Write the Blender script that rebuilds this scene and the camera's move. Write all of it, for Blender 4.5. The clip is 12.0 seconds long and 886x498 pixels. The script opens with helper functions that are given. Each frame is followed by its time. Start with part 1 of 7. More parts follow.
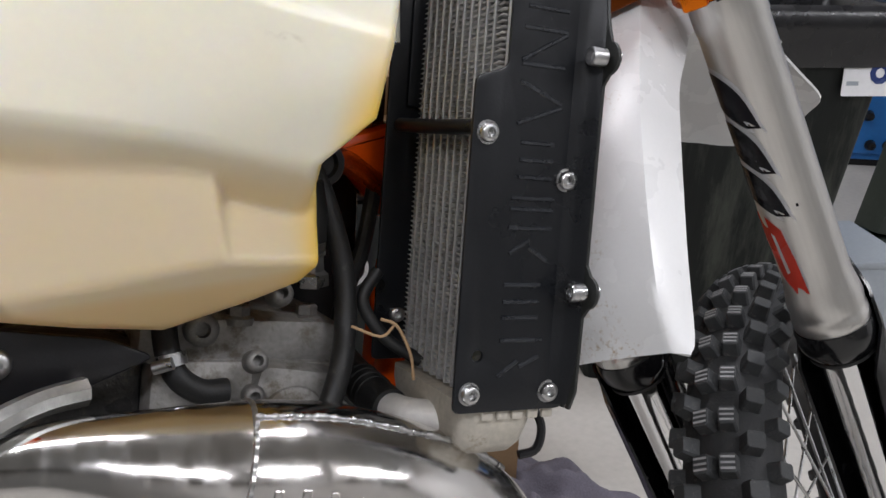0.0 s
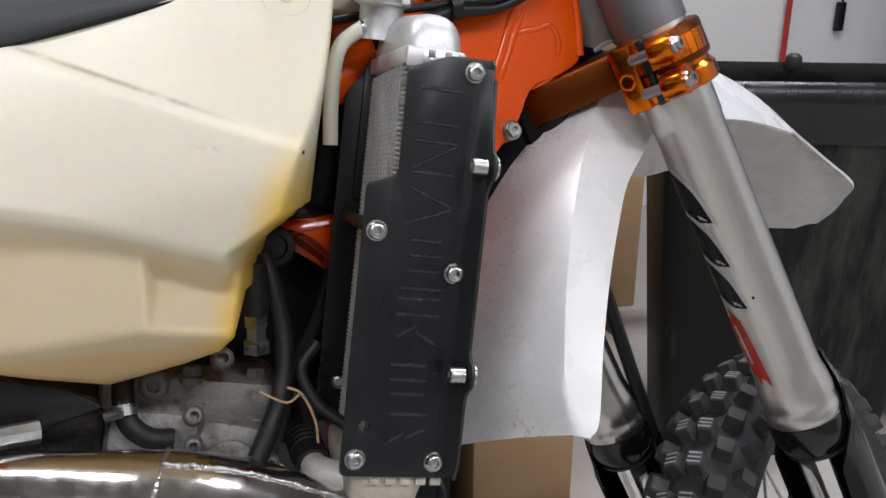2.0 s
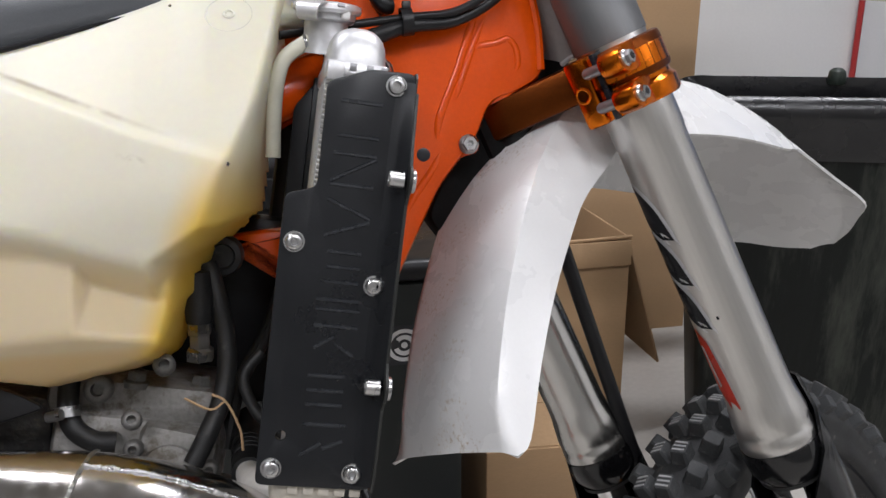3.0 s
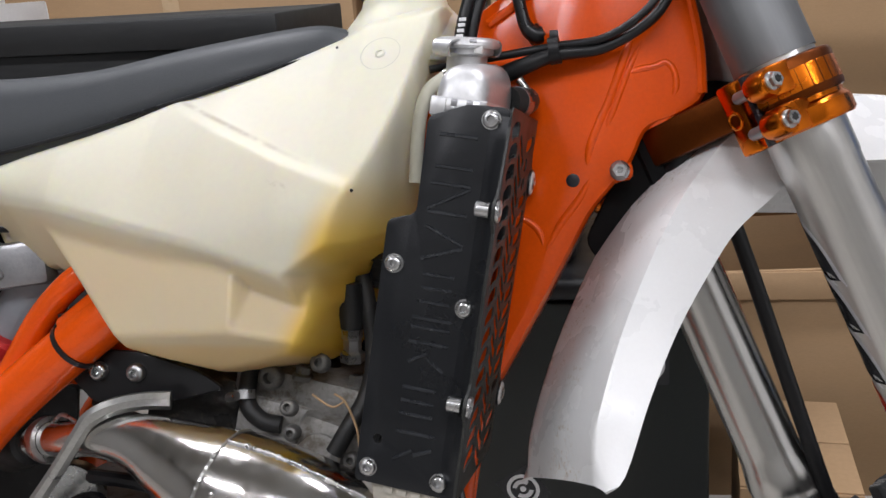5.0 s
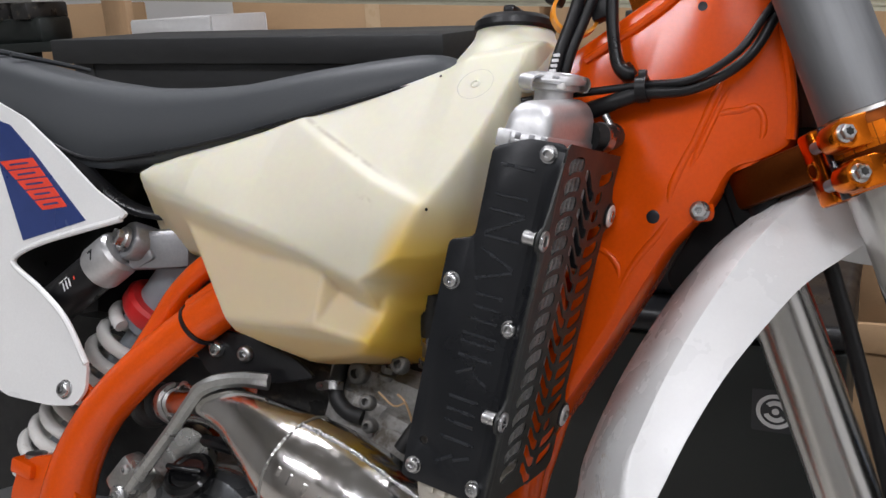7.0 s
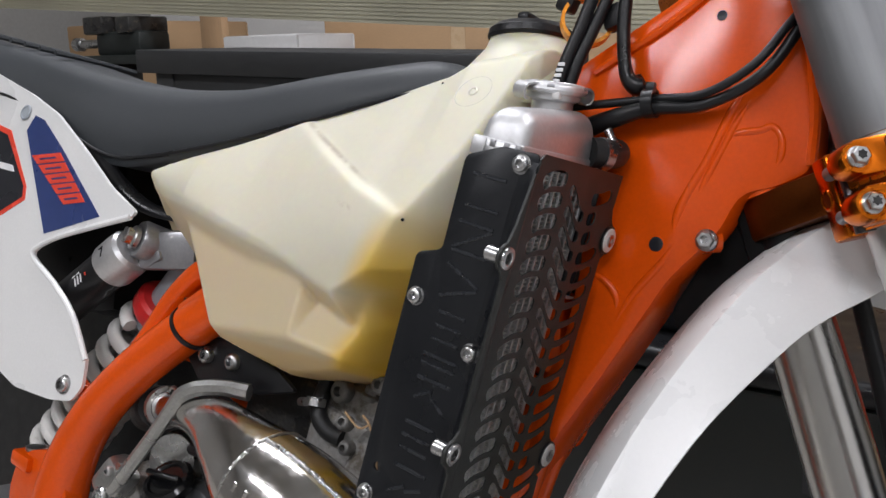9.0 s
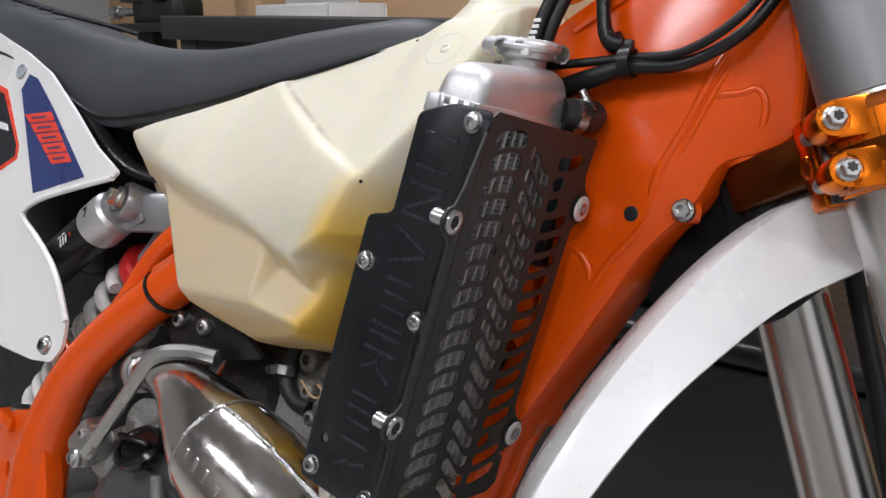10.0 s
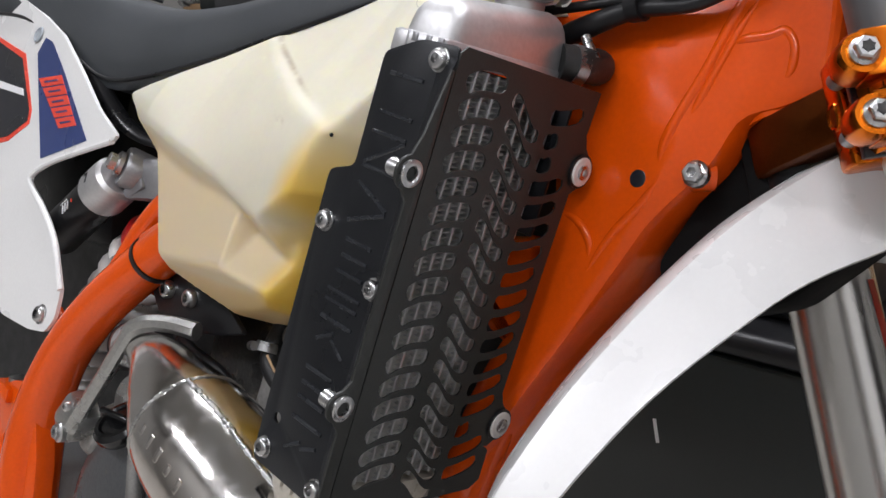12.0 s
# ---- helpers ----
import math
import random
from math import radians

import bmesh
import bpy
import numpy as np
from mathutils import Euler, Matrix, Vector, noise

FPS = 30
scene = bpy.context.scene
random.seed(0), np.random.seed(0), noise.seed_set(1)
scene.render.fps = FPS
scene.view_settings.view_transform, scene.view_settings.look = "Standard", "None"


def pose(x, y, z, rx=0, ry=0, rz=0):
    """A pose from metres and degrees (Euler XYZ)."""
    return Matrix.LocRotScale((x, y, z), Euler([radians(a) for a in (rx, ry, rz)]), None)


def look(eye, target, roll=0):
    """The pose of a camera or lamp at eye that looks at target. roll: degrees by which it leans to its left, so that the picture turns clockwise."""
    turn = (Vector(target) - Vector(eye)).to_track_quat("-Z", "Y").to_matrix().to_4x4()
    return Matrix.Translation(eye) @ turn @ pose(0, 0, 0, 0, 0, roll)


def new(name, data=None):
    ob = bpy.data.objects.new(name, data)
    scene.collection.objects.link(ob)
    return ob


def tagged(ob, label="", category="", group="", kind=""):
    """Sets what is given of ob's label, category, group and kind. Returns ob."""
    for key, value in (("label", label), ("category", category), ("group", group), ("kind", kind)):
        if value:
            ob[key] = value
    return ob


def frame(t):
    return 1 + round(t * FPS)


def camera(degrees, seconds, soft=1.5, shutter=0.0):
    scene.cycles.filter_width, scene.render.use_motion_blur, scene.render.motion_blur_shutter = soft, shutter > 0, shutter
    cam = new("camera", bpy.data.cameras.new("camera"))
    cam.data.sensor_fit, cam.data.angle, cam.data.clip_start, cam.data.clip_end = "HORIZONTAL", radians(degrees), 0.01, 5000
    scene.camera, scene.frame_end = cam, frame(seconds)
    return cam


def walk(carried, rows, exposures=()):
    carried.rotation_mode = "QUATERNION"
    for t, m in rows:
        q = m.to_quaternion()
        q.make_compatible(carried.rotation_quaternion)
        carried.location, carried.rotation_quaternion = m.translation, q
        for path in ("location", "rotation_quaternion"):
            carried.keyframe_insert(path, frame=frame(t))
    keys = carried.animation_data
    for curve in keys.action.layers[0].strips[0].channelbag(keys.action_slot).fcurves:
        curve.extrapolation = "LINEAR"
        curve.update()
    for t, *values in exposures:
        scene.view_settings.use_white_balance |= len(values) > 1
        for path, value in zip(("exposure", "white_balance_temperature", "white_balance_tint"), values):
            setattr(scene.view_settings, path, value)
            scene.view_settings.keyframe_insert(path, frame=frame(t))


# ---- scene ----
cam = camera(53.4, 12.0)
METRES, EYE, TILT, LEAN, TURN = 1.05, 1.042, -22.79, -1.63, -26.68
ROWS = [
    (0.0, 0.0, 0.0, 0.0, -0.0, -0.0, 0.0),
    (0.5, 0.0598, -0.0455, 0.0161, 0.43, 0.58, -0.23),
    (1.0, 0.0709, -0.0141, 0.0205, 1.77, 2.25, -0.69),
    (1.5, 0.1152, -0.0359, 0.0167, 7.42, 2.58, -1.36),
    (2.0, 0.1582, -0.0542, 0.0234, 9.78, 3.16, -2.82),
    (2.5, 0.2039, -0.0459, 0.0252, 11.6, 3.59, -3.55),
    (3.0, 0.2568, -0.0325, 0.0275, 14.87, 3.89, -4.1),
    (3.5, 0.323, -0.0335, 0.0173, 21.85, 3.23, -5.09),
    (5.5, 0.4434, 0.0411, 0.0723, 41.76, 1.17, -8.83),
    (6.0, 0.4591, 0.0628, 0.0643, 44.43, 0.88, -9.46),
    (6.5, 0.4924, 0.0841, 0.0628, 49.53, 0.07, -11.28),
    (7.0, 0.5295, 0.0665, 0.0873, 52.38, -0.36, -13.75),
    (9.0, 0.5455, 0.1742, 0.1001, 59.56, -0.16, -17.5),
    (9.5, 0.5459, 0.2083, 0.1038, 61.56, -1.81, -18.24),
    (10.0, 0.5481, 0.2457, 0.1107, 63.02, -2.65, -18.85),
    (10.5, 0.5489, 0.2771, 0.1259, 64.98, -3.57, -19.33),
    (11.0, 0.5398, 0.3116, 0.1292, 66.4, -3.9, -19.7),
    (11.5, 0.5309, 0.3278, 0.1284, 67.54, -4.02, -19.8),
    (12.0, 0.516, 0.3392, 0.1069, 68.64, -4.4, -20.31),
]
walk(cam, [(t, pose(-0.579, -0.543, EYE, TILT, LEAN, TURN) @ pose(METRES * x, METRES * y, METRES * z, 90 + pitch, roll, yaw)) for t, x, y, z, yaw, pitch, roll in ROWS],
     exposures=[(0.0, 0.08), (0.5, 0.24), (1.0, 0.12), (2.5, 0.08), (3.5, 0.10), (6.0, 0.06), (9.0, 0.0), (9.5, 0.02), (10.0, 0.15), (10.5, 0.20), (12.0, 0.22)])

# ------------------------------------------------------------------ world and lamps
world = bpy.data.worlds.new("world")
scene.world = world
world.use_nodes = True
wbg = world.node_tree.nodes["Background"]
wbg.inputs[0].default_value = (0.9, 0.95, 1.0, 1)
wbg.inputs[1].default_value = 0.25
scene.view_settings.exposure = 0.0


def area(name, x, y, z, sx, sy, power, colour=(0.965, 0.975, 1.06), aim=(0, 0, -1)):
    lamp = bpy.data.lights.new(name, "AREA")
    lamp.shape, lamp.size, lamp.size_y, lamp.energy, lamp.color = "RECTANGLE", sx, sy, power, colour
    ob = new(name, lamp)
    ob.matrix_world = look((x, y, z), (x + aim[0], y + aim[1] + 1e-4, z + aim[2]))
    return ob


LAMPS = [(-1.7, -1.9, 2.98), (0.25, -1.9, 2.98), (2.2, -1.9, 2.98), (-1.4, 0.6, 2.98), (0.8, 0.6, 2.98)]
for lx, ly, lz in LAMPS:
    area("ceiling_lamp_light", lx, ly, lz - 0.075, 1.15, 0.22, 30.0)


# ------------------------------------------------------------------ materials
def mat(name, base, rough=0.5, metal=0.0, vary=0.12, scale=8.0, fine=90.0, bump=0.05, dirt=None, dirt_at=0.62,
        coat=0.0, sss=0.0, sss_radius=(1, 1, 1), sss_scale=0.01, stretch=(1, 1, 1), rvary=0.12, spec=0.5):
    """A procedural surface: base colour varied at two scales, optional dirt in patches, fine relief."""
    m = bpy.data.materials.new(name)
    m.use_nodes = True
    nt = m.node_tree
    n, l = nt.nodes, nt.links
    b = n["Principled BSDF"]
    tc = n.new("ShaderNodeTexCoord")
    mp = n.new("ShaderNodeMapping")
    mp.inputs["Scale"].default_value = stretch
    l.new(tc.outputs["Object"], mp.inputs[0])
    big, small = n.new("ShaderNodeTexNoise"), n.new("ShaderNodeTexNoise")
    big.inputs["Scale"].default_value, big.inputs["Detail"].default_value = scale, 4
    small.inputs["Scale"].default_value, small.inputs["Detail"].default_value = fine, 5
    l.new(mp.outputs[0], big.inputs["Vector"])
    l.new(mp.outputs[0], small.inputs["Vector"])
    add = n.new("ShaderNodeMath")
    add.operation = "ADD"
    l.new(big.outputs["Fac"], add.inputs[0])
    l.new(small.outputs["Fac"], add.inputs[1])
    ramp = n.new("ShaderNodeMapRange")
    ramp.inputs["From Min"].default_value, ramp.inputs["From Max"].default_value = 0.6, 1.4
    ramp.inputs["To Min"].default_value, ramp.inputs["To Max"].default_value = 1 - vary, 1 + vary
    l.new(add.outputs[0], ramp.inputs["Value"])
    hsv = n.new("ShaderNodeHueSaturation")
    hsv.inputs["Color"].default_value = (*base, 1)
    l.new(ramp.outputs[0], hsv.inputs["Value"])
    col = hsv.outputs[0]
    if dirt:
        d = n.new("ShaderNodeTexNoise")
        d.inputs["Scale"].default_value, d.inputs["Detail"].default_value, d.inputs["Roughness"].default_value = scale * 2.2, 8, 0.7
        l.new(mp.outputs[0], d.inputs["Vector"])
        r = n.new("ShaderNodeMapRange")
        r.inputs["From Min"].default_value, r.inputs["From Max"].default_value = dirt_at, dirt_at + 0.12
        l.new(d.outputs["Fac"], r.inputs["Value"])
        mx = n.new("ShaderNodeMix")
        mx.data_type = "RGBA"
        mx.inputs["B"].default_value = (*dirt, 1)
        l.new(r.outputs[0], mx.inputs["Factor"])
        l.new(col, mx.inputs["A"])
        col = mx.outputs["Result"]
    l.new(col, b.inputs["Base Color"])
    rr = n.new("ShaderNodeMapRange")
    rr.inputs["From Min"].default_value, rr.inputs["From Max"].default_value = 0.3, 0.7
    rr.inputs["To Min"].default_value, rr.inputs["To Max"].default_value = max(0.02, rough - rvary), min(1, rough + rvary)
    l.new(big.outputs["Fac"], rr.inputs["Value"])
    l.new(rr.outputs[0], b.inputs["Roughness"])
    b.inputs["Metallic"].default_value = metal
    b.inputs["Coat Weight"].default_value = coat
    b.inputs["Coat Roughness"].default_value = 0.12
    b.inputs["Specular IOR Level"].default_value = spec
    if sss:
        b.inputs["Subsurface Weight"].default_value = sss
        b.inputs["Subsurface Radius"].default_value = sss_radius
        b.inputs["Subsurface Scale"].default_value = sss_scale
    if bump:
        bp = n.new("ShaderNodeBump")
        bp.inputs["Strength"].default_value, bp.inputs["Distance"].default_value = bump, 0.002
        l.new(small.outputs["Fac"], bp.inputs["Height"])
        l.new(bp.outputs[0], b.inputs["Normal"])
    return m


M = dict(
    tank=mat("natural_plastic", (0.82, 0.80, 0.66), 0.42, vary=0.02, scale=5, fine=160, bump=0.012, sss=0.6, sss_radius=(1.0, 0.85, 0.40), sss_scale=0.005, rvary=0.05),
    tankboss=mat("natural_plastic_boss", (0.60, 0.585, 0.48), 0.42, vary=0.05, scale=30, fine=160, bump=0.05),
    gloss=mat("glossy_black_plastic", (0.005, 0.005, 0.0055), 0.16, vary=0.2, scale=20, fine=300, bump=0.03, dirt=(0.03, 0.03, 0.028), dirt_at=0.62),
    # flat black that stands for the darkness of the steering head gap
    void=mat("cavity_black", (0.0045, 0.0045, 0.0045), 0.85, vary=0.3, scale=20, fine=200, bump=0.1, spec=0.2),
    seat=mat("seat_vinyl", (0.030, 0.034, 0.038), 0.50, vary=0.18, scale=5, fine=700, bump=0.10),
    orange=mat("orange_paint", (0.70, 0.078, 0.002), 0.17, vary=0.08, scale=7, fine=300, bump=0.02, spec=0.45, rvary=0.05, dirt=(0.25, 0.06, 0.02), dirt_at=0.70),
    # darker copy of the orange anodising: the arm's shade is in its colour
    anodshade=mat("shaded_anodised_arm", (0.13, 0.030, 0.003), 0.40, metal=0.9, vary=0.15, scale=20, fine=400, bump=0.05),
    anod=mat("orange_anodised", (0.70, 0.165, 0.010), 0.25, metal=1.0, vary=0.08, scale=20, fine=500, bump=0.02),
    guard=mat("black_anodised", (0.0085, 0.0095, 0.0115), 0.36, vary=0.25, scale=18, fine=600, bump=0.05, spec=0.34),
    # paler copy for the front: how it faces the light is in its colour
    guardface=mat("front_lit_black_anodised", (0.0160, 0.0170, 0.0155), 0.46, vary=0.25, scale=14, fine=600, bump=0.06, spec=0.45),
    # lighter copy for the pressed bars, with their highlights put into the colour
    pressed=mat("highlit_black_anodised", (0.018, 0.020, 0.024), 0.26, vary=0.3, scale=60, fine=600, bump=0.04, spec=0.6),
    forged=mat("dull_forged_aluminium", (0.40, 0.40, 0.385), 0.33, metal=0.9, vary=0.18, scale=24, fine=300, bump=0.08),
    # dark stand-in for the shade deep between the fins
    finshade=mat("fin_gap_shade", (0.060, 0.058, 0.052), 0.55, metal=0.3, vary=0.2, scale=40, fine=700, bump=0.1),
    alu=mat("bare_aluminium", (0.58, 0.58, 0.585), 0.40, metal=0.78, vary=0.10, scale=14, fine=300, bump=0.08),
    cast=mat("cast_aluminium", (0.27, 0.262, 0.248), 0.62, metal=0.5, vary=0.25, scale=22, fine=260, bump=0.3, dirt=(0.14, 0.122, 0.098), dirt_at=0.50),
    fork=mat("brushed_fork_tube", (0.56, 0.55, 0.53), 0.27, metal=1.0, vary=0.10, scale=6, fine=240, bump=0.06, stretch=(1, 1, 0.05)),
    satin=mat("satin_fork_sleeve", (0.19, 0.194, 0.198), 0.46, metal=0.85, vary=0.10, scale=6, fine=240, bump=0.06, stretch=(1, 1, 0.05)),
    chrome=mat("chrome", (0.72, 0.72, 0.72), 0.06, metal=1.0, vary=0.05, scale=10, fine=300, bump=0.01, rvary=0.04),
    dull=mat("dusty_bolt_steel", (0.20, 0.195, 0.185), 0.58, metal=0.6, vary=0.25, scale=70, fine=500, bump=0.1),
    steel=mat("zinc_steel", (0.48, 0.48, 0.48), 0.30, metal=1.0, vary=0.12, scale=60, fine=900, bump=0.05),
    white=mat("white_plastic", (0.72, 0.72, 0.71), 0.30, vary=0.04, scale=6, fine=350, bump=0.02, dirt=(0.50, 0.46, 0.40), dirt_at=0.70),
    fender_in=mat("scuffed_white_plastic", (0.70, 0.70, 0.695), 0.28, vary=0.02, scale=24, fine=350, bump=0.03),
    rubber=mat("tyre_rubber", (0.017, 0.0175, 0.018), 0.72, vary=0.25, scale=25, fine=400, bump=0.3, dirt=(0.10, 0.095, 0.085), dirt_at=0.60),
    sipe=mat("pale_worn_rubber", (0.30, 0.30, 0.30), 0.8, vary=0.2, scale=60),
    knob=mat("worn_knob_rubber", (0.040, 0.042, 0.043), 0.7, vary=0.3, scale=60, fine=600, bump=0.3, dirt=(0.11, 0.108, 0.10), dirt_at=0.58),
    black=mat("black_plastic", (0.008, 0.008, 0.009), 0.36, vary=0.2, scale=20, fine=400, bump=0.08, spec=0.35),
    hose=mat("black_rubber_hose", (0.011, 0.011, 0.011), 0.55, vary=0.25, scale=40, fine=500, bump=0.15, dirt=(0.06, 0.055, 0.05), dirt_at=0.6),
    dark=mat("oily_dark_metal", (0.040, 0.039, 0.038), 0.34, metal=0.5, vary=0.35, scale=26, fine=300, bump=0.3, dirt=(0.13, 0.11, 0.085), dirt_at=0.56),
    cover=mat("worn_grey_engine_cover", (0.105, 0.110, 0.115), 0.30, metal=0.55, vary=0.18, scale=18, fine=300, bump=0.12, dirt=(0.17, 0.15, 0.12), dirt_at=0.62),
    fins=mat("radiator_fins", (0.70, 0.69, 0.67), 0.5, metal=0.25, vary=0.15, scale=30, fine=700, bump=0.1),
    greyplastic=mat("dusty_grey_plastic", (0.40, 0.39, 0.37), 0.45, vary=0.12, scale=10, fine=200, bump=0.04),
    red=mat("red_paint", (0.55, 0.02, 0.02), 0.32, vary=0.08),
    navy=mat("navy_sticker", (0.025, 0.045, 0.16), 0.3, vary=0.08, bump=0.01),
    redprint=mat("red_print", (0.75, 0.06, 0.03), 0.32, vary=0.06, bump=0.01),
    whiteprint=mat("white_print", (0.75, 0.75, 0.76), 0.35, vary=0.06, bump=0.01),
    blackprint=mat("black_print", (0.012, 0.013, 0.018), 0.3, vary=0.1, bump=0.01),
    spring=mat("white_spring_paint", (0.72, 0.71, 0.68), 0.35, vary=0.06, dirt=(0.35, 0.3, 0.24), dirt_at=0.64),
    card=mat("cardboard", (0.37, 0.238, 0.128), 0.85, vary=0.1, scale=3, fine=120, bump=0.1, stretch=(1, 1, 6)),
    whitecard=mat("white_board", (0.66, 0.66, 0.66), 0.7, vary=0.06, scale=4),
    pine=mat("bare_pine", (0.42, 0.27, 0.15), 0.7, vary=0.15, scale=6, stretch=(6, 6, 0.4)),
    casting=mat("grey_shock_casting", (0.30, 0.30, 0.31), 0.40, metal=0.75, vary=0.12, scale=30, fine=300, bump=0.1),
    column=mat("dark_green_column_paint", (0.020, 0.028, 0.022), 0.5, vary=0.25, scale=5, fine=90, bump=0.08),
    tape=mat("packing_tape", (0.5, 0.36, 0.22), 0.28, vary=0.06),
    blackcase=mat("black_cabinet_paint", (0.009, 0.012, 0.011), 0.45, vary=0.2, scale=4, fine=200, bump=0.05),
    bag=mat("black_bin_plastic", (0.0045, 0.0058, 0.0050), 0.55, vary=0.4, scale=4, fine=90, bump=0.2, dirt=(0.040, 0.044, 0.036), dirt_at=0.50, spec=0.25, stretch=(1, 1, 0.14)),
    film=mat("black_liner_film", (0.006, 0.006, 0.007), 0.28, vary=0.2, scale=12, fine=90, bump=0.3),
    floor=mat("concrete_floor", (0.46, 0.44, 0.405), 0.65, vary=0.10, scale=2.5, fine=60, bump=0.15, dirt=(0.22, 0.20, 0.17), dirt_at=0.62),
    shopwall=mat("grey_block_wall_paint", (0.30, 0.295, 0.28), 0.7, vary=0.08, scale=2.0, fine=60, bump=0.15),
    wall=mat("white_wall_paint", (0.76, 0.755, 0.74), 0.7, vary=0.03, scale=1.5, fine=90, bump=0.08),
    blue=mat("blue_door_paint", (0.015, 0.14, 0.42), 0.45, vary=0.10, scale=3, fine=80, bump=0.05),
    ceil=mat("ceiling_paint", (0.36, 0.36, 0.35), 0.8, vary=0.04, scale=1.5),
    wood=mat("dark_stained_plank", (0.020, 0.021, 0.022), 0.6, vary=0.3, scale=4, fine=90, bump=0.15, stretch=(0.2, 1, 1)),
    rail=mat("olive_anodised_rail", (0.50, 0.48, 0.37), 0.42, metal=0.6, vary=0.1, scale=4, fine=200, bump=0.05),
    greybox=mat("grey_box_paint", (0.30, 0.33, 0.36), 0.5, vary=0.08, scale=6),
    cloth=mat("grey_violet_cloth", (0.12, 0.11, 0.135), 0.95, vary=0.25, scale=14, fine=300, bump=0.5),
    orangeprint=mat("orange_plastic", (0.85, 0.30, 0.01), 0.35, vary=0.06),
    redpipe=mat("red_conduit", (0.42, 0.03, 0.03), 0.45, vary=0.08),
    chalk=mat("oxidised_cast_alu", (0.46, 0.43, 0.37), 0.6, metal=0.25, vary=0.2, scale=26, fine=200, bump=0.25, dirt=(0.26, 0.22, 0.16), dirt_at=0.58),
    zinc=mat("white_corroded_alu", (0.74, 0.73, 0.71), 0.55, metal=0.35, vary=0.12, scale=30, fine=200, bump=0.2),
)

# the fuel inside shows amber through the plastic low in the tank and in its front lobe; shade and through-light are
# tinted in too
def fuel_and_shade_tint(m):
    n, l = m.node_tree.nodes, m.node_tree.links
    b = n["Principled BSDF"]
    src = b.inputs["Base Color"].links[0].from_socket
    tc, sep = n.new("ShaderNodeTexCoord"), n.new("ShaderNodeSeparateXYZ")
    l.new(tc.outputs["Object"], sep.inputs[0])

    def ramp(axis, a, b_, top=1.0):
        r = n.new("ShaderNodeMapRange")
        r.interpolation_type = "SMOOTHSTEP"
        r.inputs["From Min"].default_value, r.inputs["From Max"].default_value, r.inputs["To Max"].default_value = a, b_, top
        l.new(sep.outputs[axis], r.inputs["Value"])
        return r.outputs[0]

    def math_node(op, a, c):
        k = n.new("ShaderNodeMath")
        k.operation = op
        l.new(a, k.inputs[0])
        l.new(c, k.inputs[1])
        return k.outputs[0]

    def slant(vec, a, b_, top):
        d = n.new("ShaderNodeVectorMath")
        d.operation = "DOT_PRODUCT"
        d.inputs[1].default_value = vec
        l.new(tc.outputs["Object"], d.inputs[0])
        r = n.new("ShaderNodeMapRange")
        r.interpolation_type = "SMOOTHSTEP"
        r.inputs["From Min"].default_value, r.inputs["From Max"].default_value, r.inputs["To Max"].default_value = a, b_, top
        l.new(d.outputs["Value"], r.inputs["Value"])
        return r.outputs[0]
    lobe = math_node("MULTIPLY", math_node("MULTIPLY", ramp("Z", 0.312, 0.240, 0.85), ramp("X", -0.470, -0.430)), slant((1.0, 0.0, -0.40), -0.524, -0.494, 1.0))
    # the chamfer ramp holds the shade of that face as well as fuel colour
    low = math_node("MAXIMUM", slant((0.24, 0.0, 1.0), 0.126, 0.100, 0.40), ramp("Z", 0.176, 0.158, 0.70))
    mix = n.new("ShaderNodeMix")
    mix.data_type = "RGBA"
    # amber raised to stand for light coming through the lobe
    mix.inputs["B"].default_value = (0.95, 0.63, 0.05, 1)
    warm = n.new("ShaderNodeMix")
    warm.data_type = "RGBA"
    warm.inputs["B"].default_value = (0.80, 0.545, 0.19, 1)
    l.new(low, warm.inputs["Factor"])
    l.new(src, warm.inputs["A"])
    l.new(lobe, mix.inputs["Factor"])
    l.new(warm.outputs["Result"], mix.inputs["A"])
    # brown dirt along the moulded crease and a scuffed spot below it
    line = n.new("ShaderNodeVectorMath")
    line.operation = "DOT_PRODUCT"
    line.inputs[1].default_value = (0.404, 0.0, 0.915)
    l.new(tc.outputs["Object"], line.inputs[0])
    wob = n.new("ShaderNodeTexNoise")
    wob.inputs["Scale"].default_value, wob.inputs["Detail"].default_value = 60, 6
    l.new(tc.outputs["Object"], wob.inputs["Vector"])

    def band(src_, a, c, noise_lo, noise_hi):
        d = n.new("ShaderNodeMath")
        d.operation = "SUBTRACT"
        l.new(src_, d.inputs[0])
        d.inputs[1].default_value = a
        e = n.new("ShaderNodeMath")
        e.operation = "ABSOLUTE"
        l.new(d.outputs[0], e.inputs[0])
        r = n.new("ShaderNodeMapRange")
        r.interpolation_type = "SMOOTHSTEP"
        r.inputs["From Min"].default_value, r.inputs["From Max"].default_value = c, 0.0
        l.new(e.outputs[0], r.inputs["Value"])
        k = n.new("ShaderNodeMapRange")
        k.inputs["From Min"].default_value, k.inputs["From Max"].default_value = noise_lo, noise_hi
        l.new(wob.outputs["Fac"], k.inputs["Value"])
        return math_node("MULTIPLY", r.outputs[0], k.outputs[0])
    crease = math_node("MULTIPLY", band(line.outputs["Value"], 0.1132, 0.0030, 0.30, 0.60), math_node("MULTIPLY", ramp("X", -0.570, -0.545, 0.6), ramp("X", -0.40, -0.47)))
    spot = math_node("MULTIPLY", band(line.outputs["Value"], 0.0904, 0.004, 0.50, 0.64), math_node("MULTIPLY", ramp("X", -0.452, -0.444, 0.6), ramp("X", -0.426, -0.434)))
    grime = n.new("ShaderNodeMix")
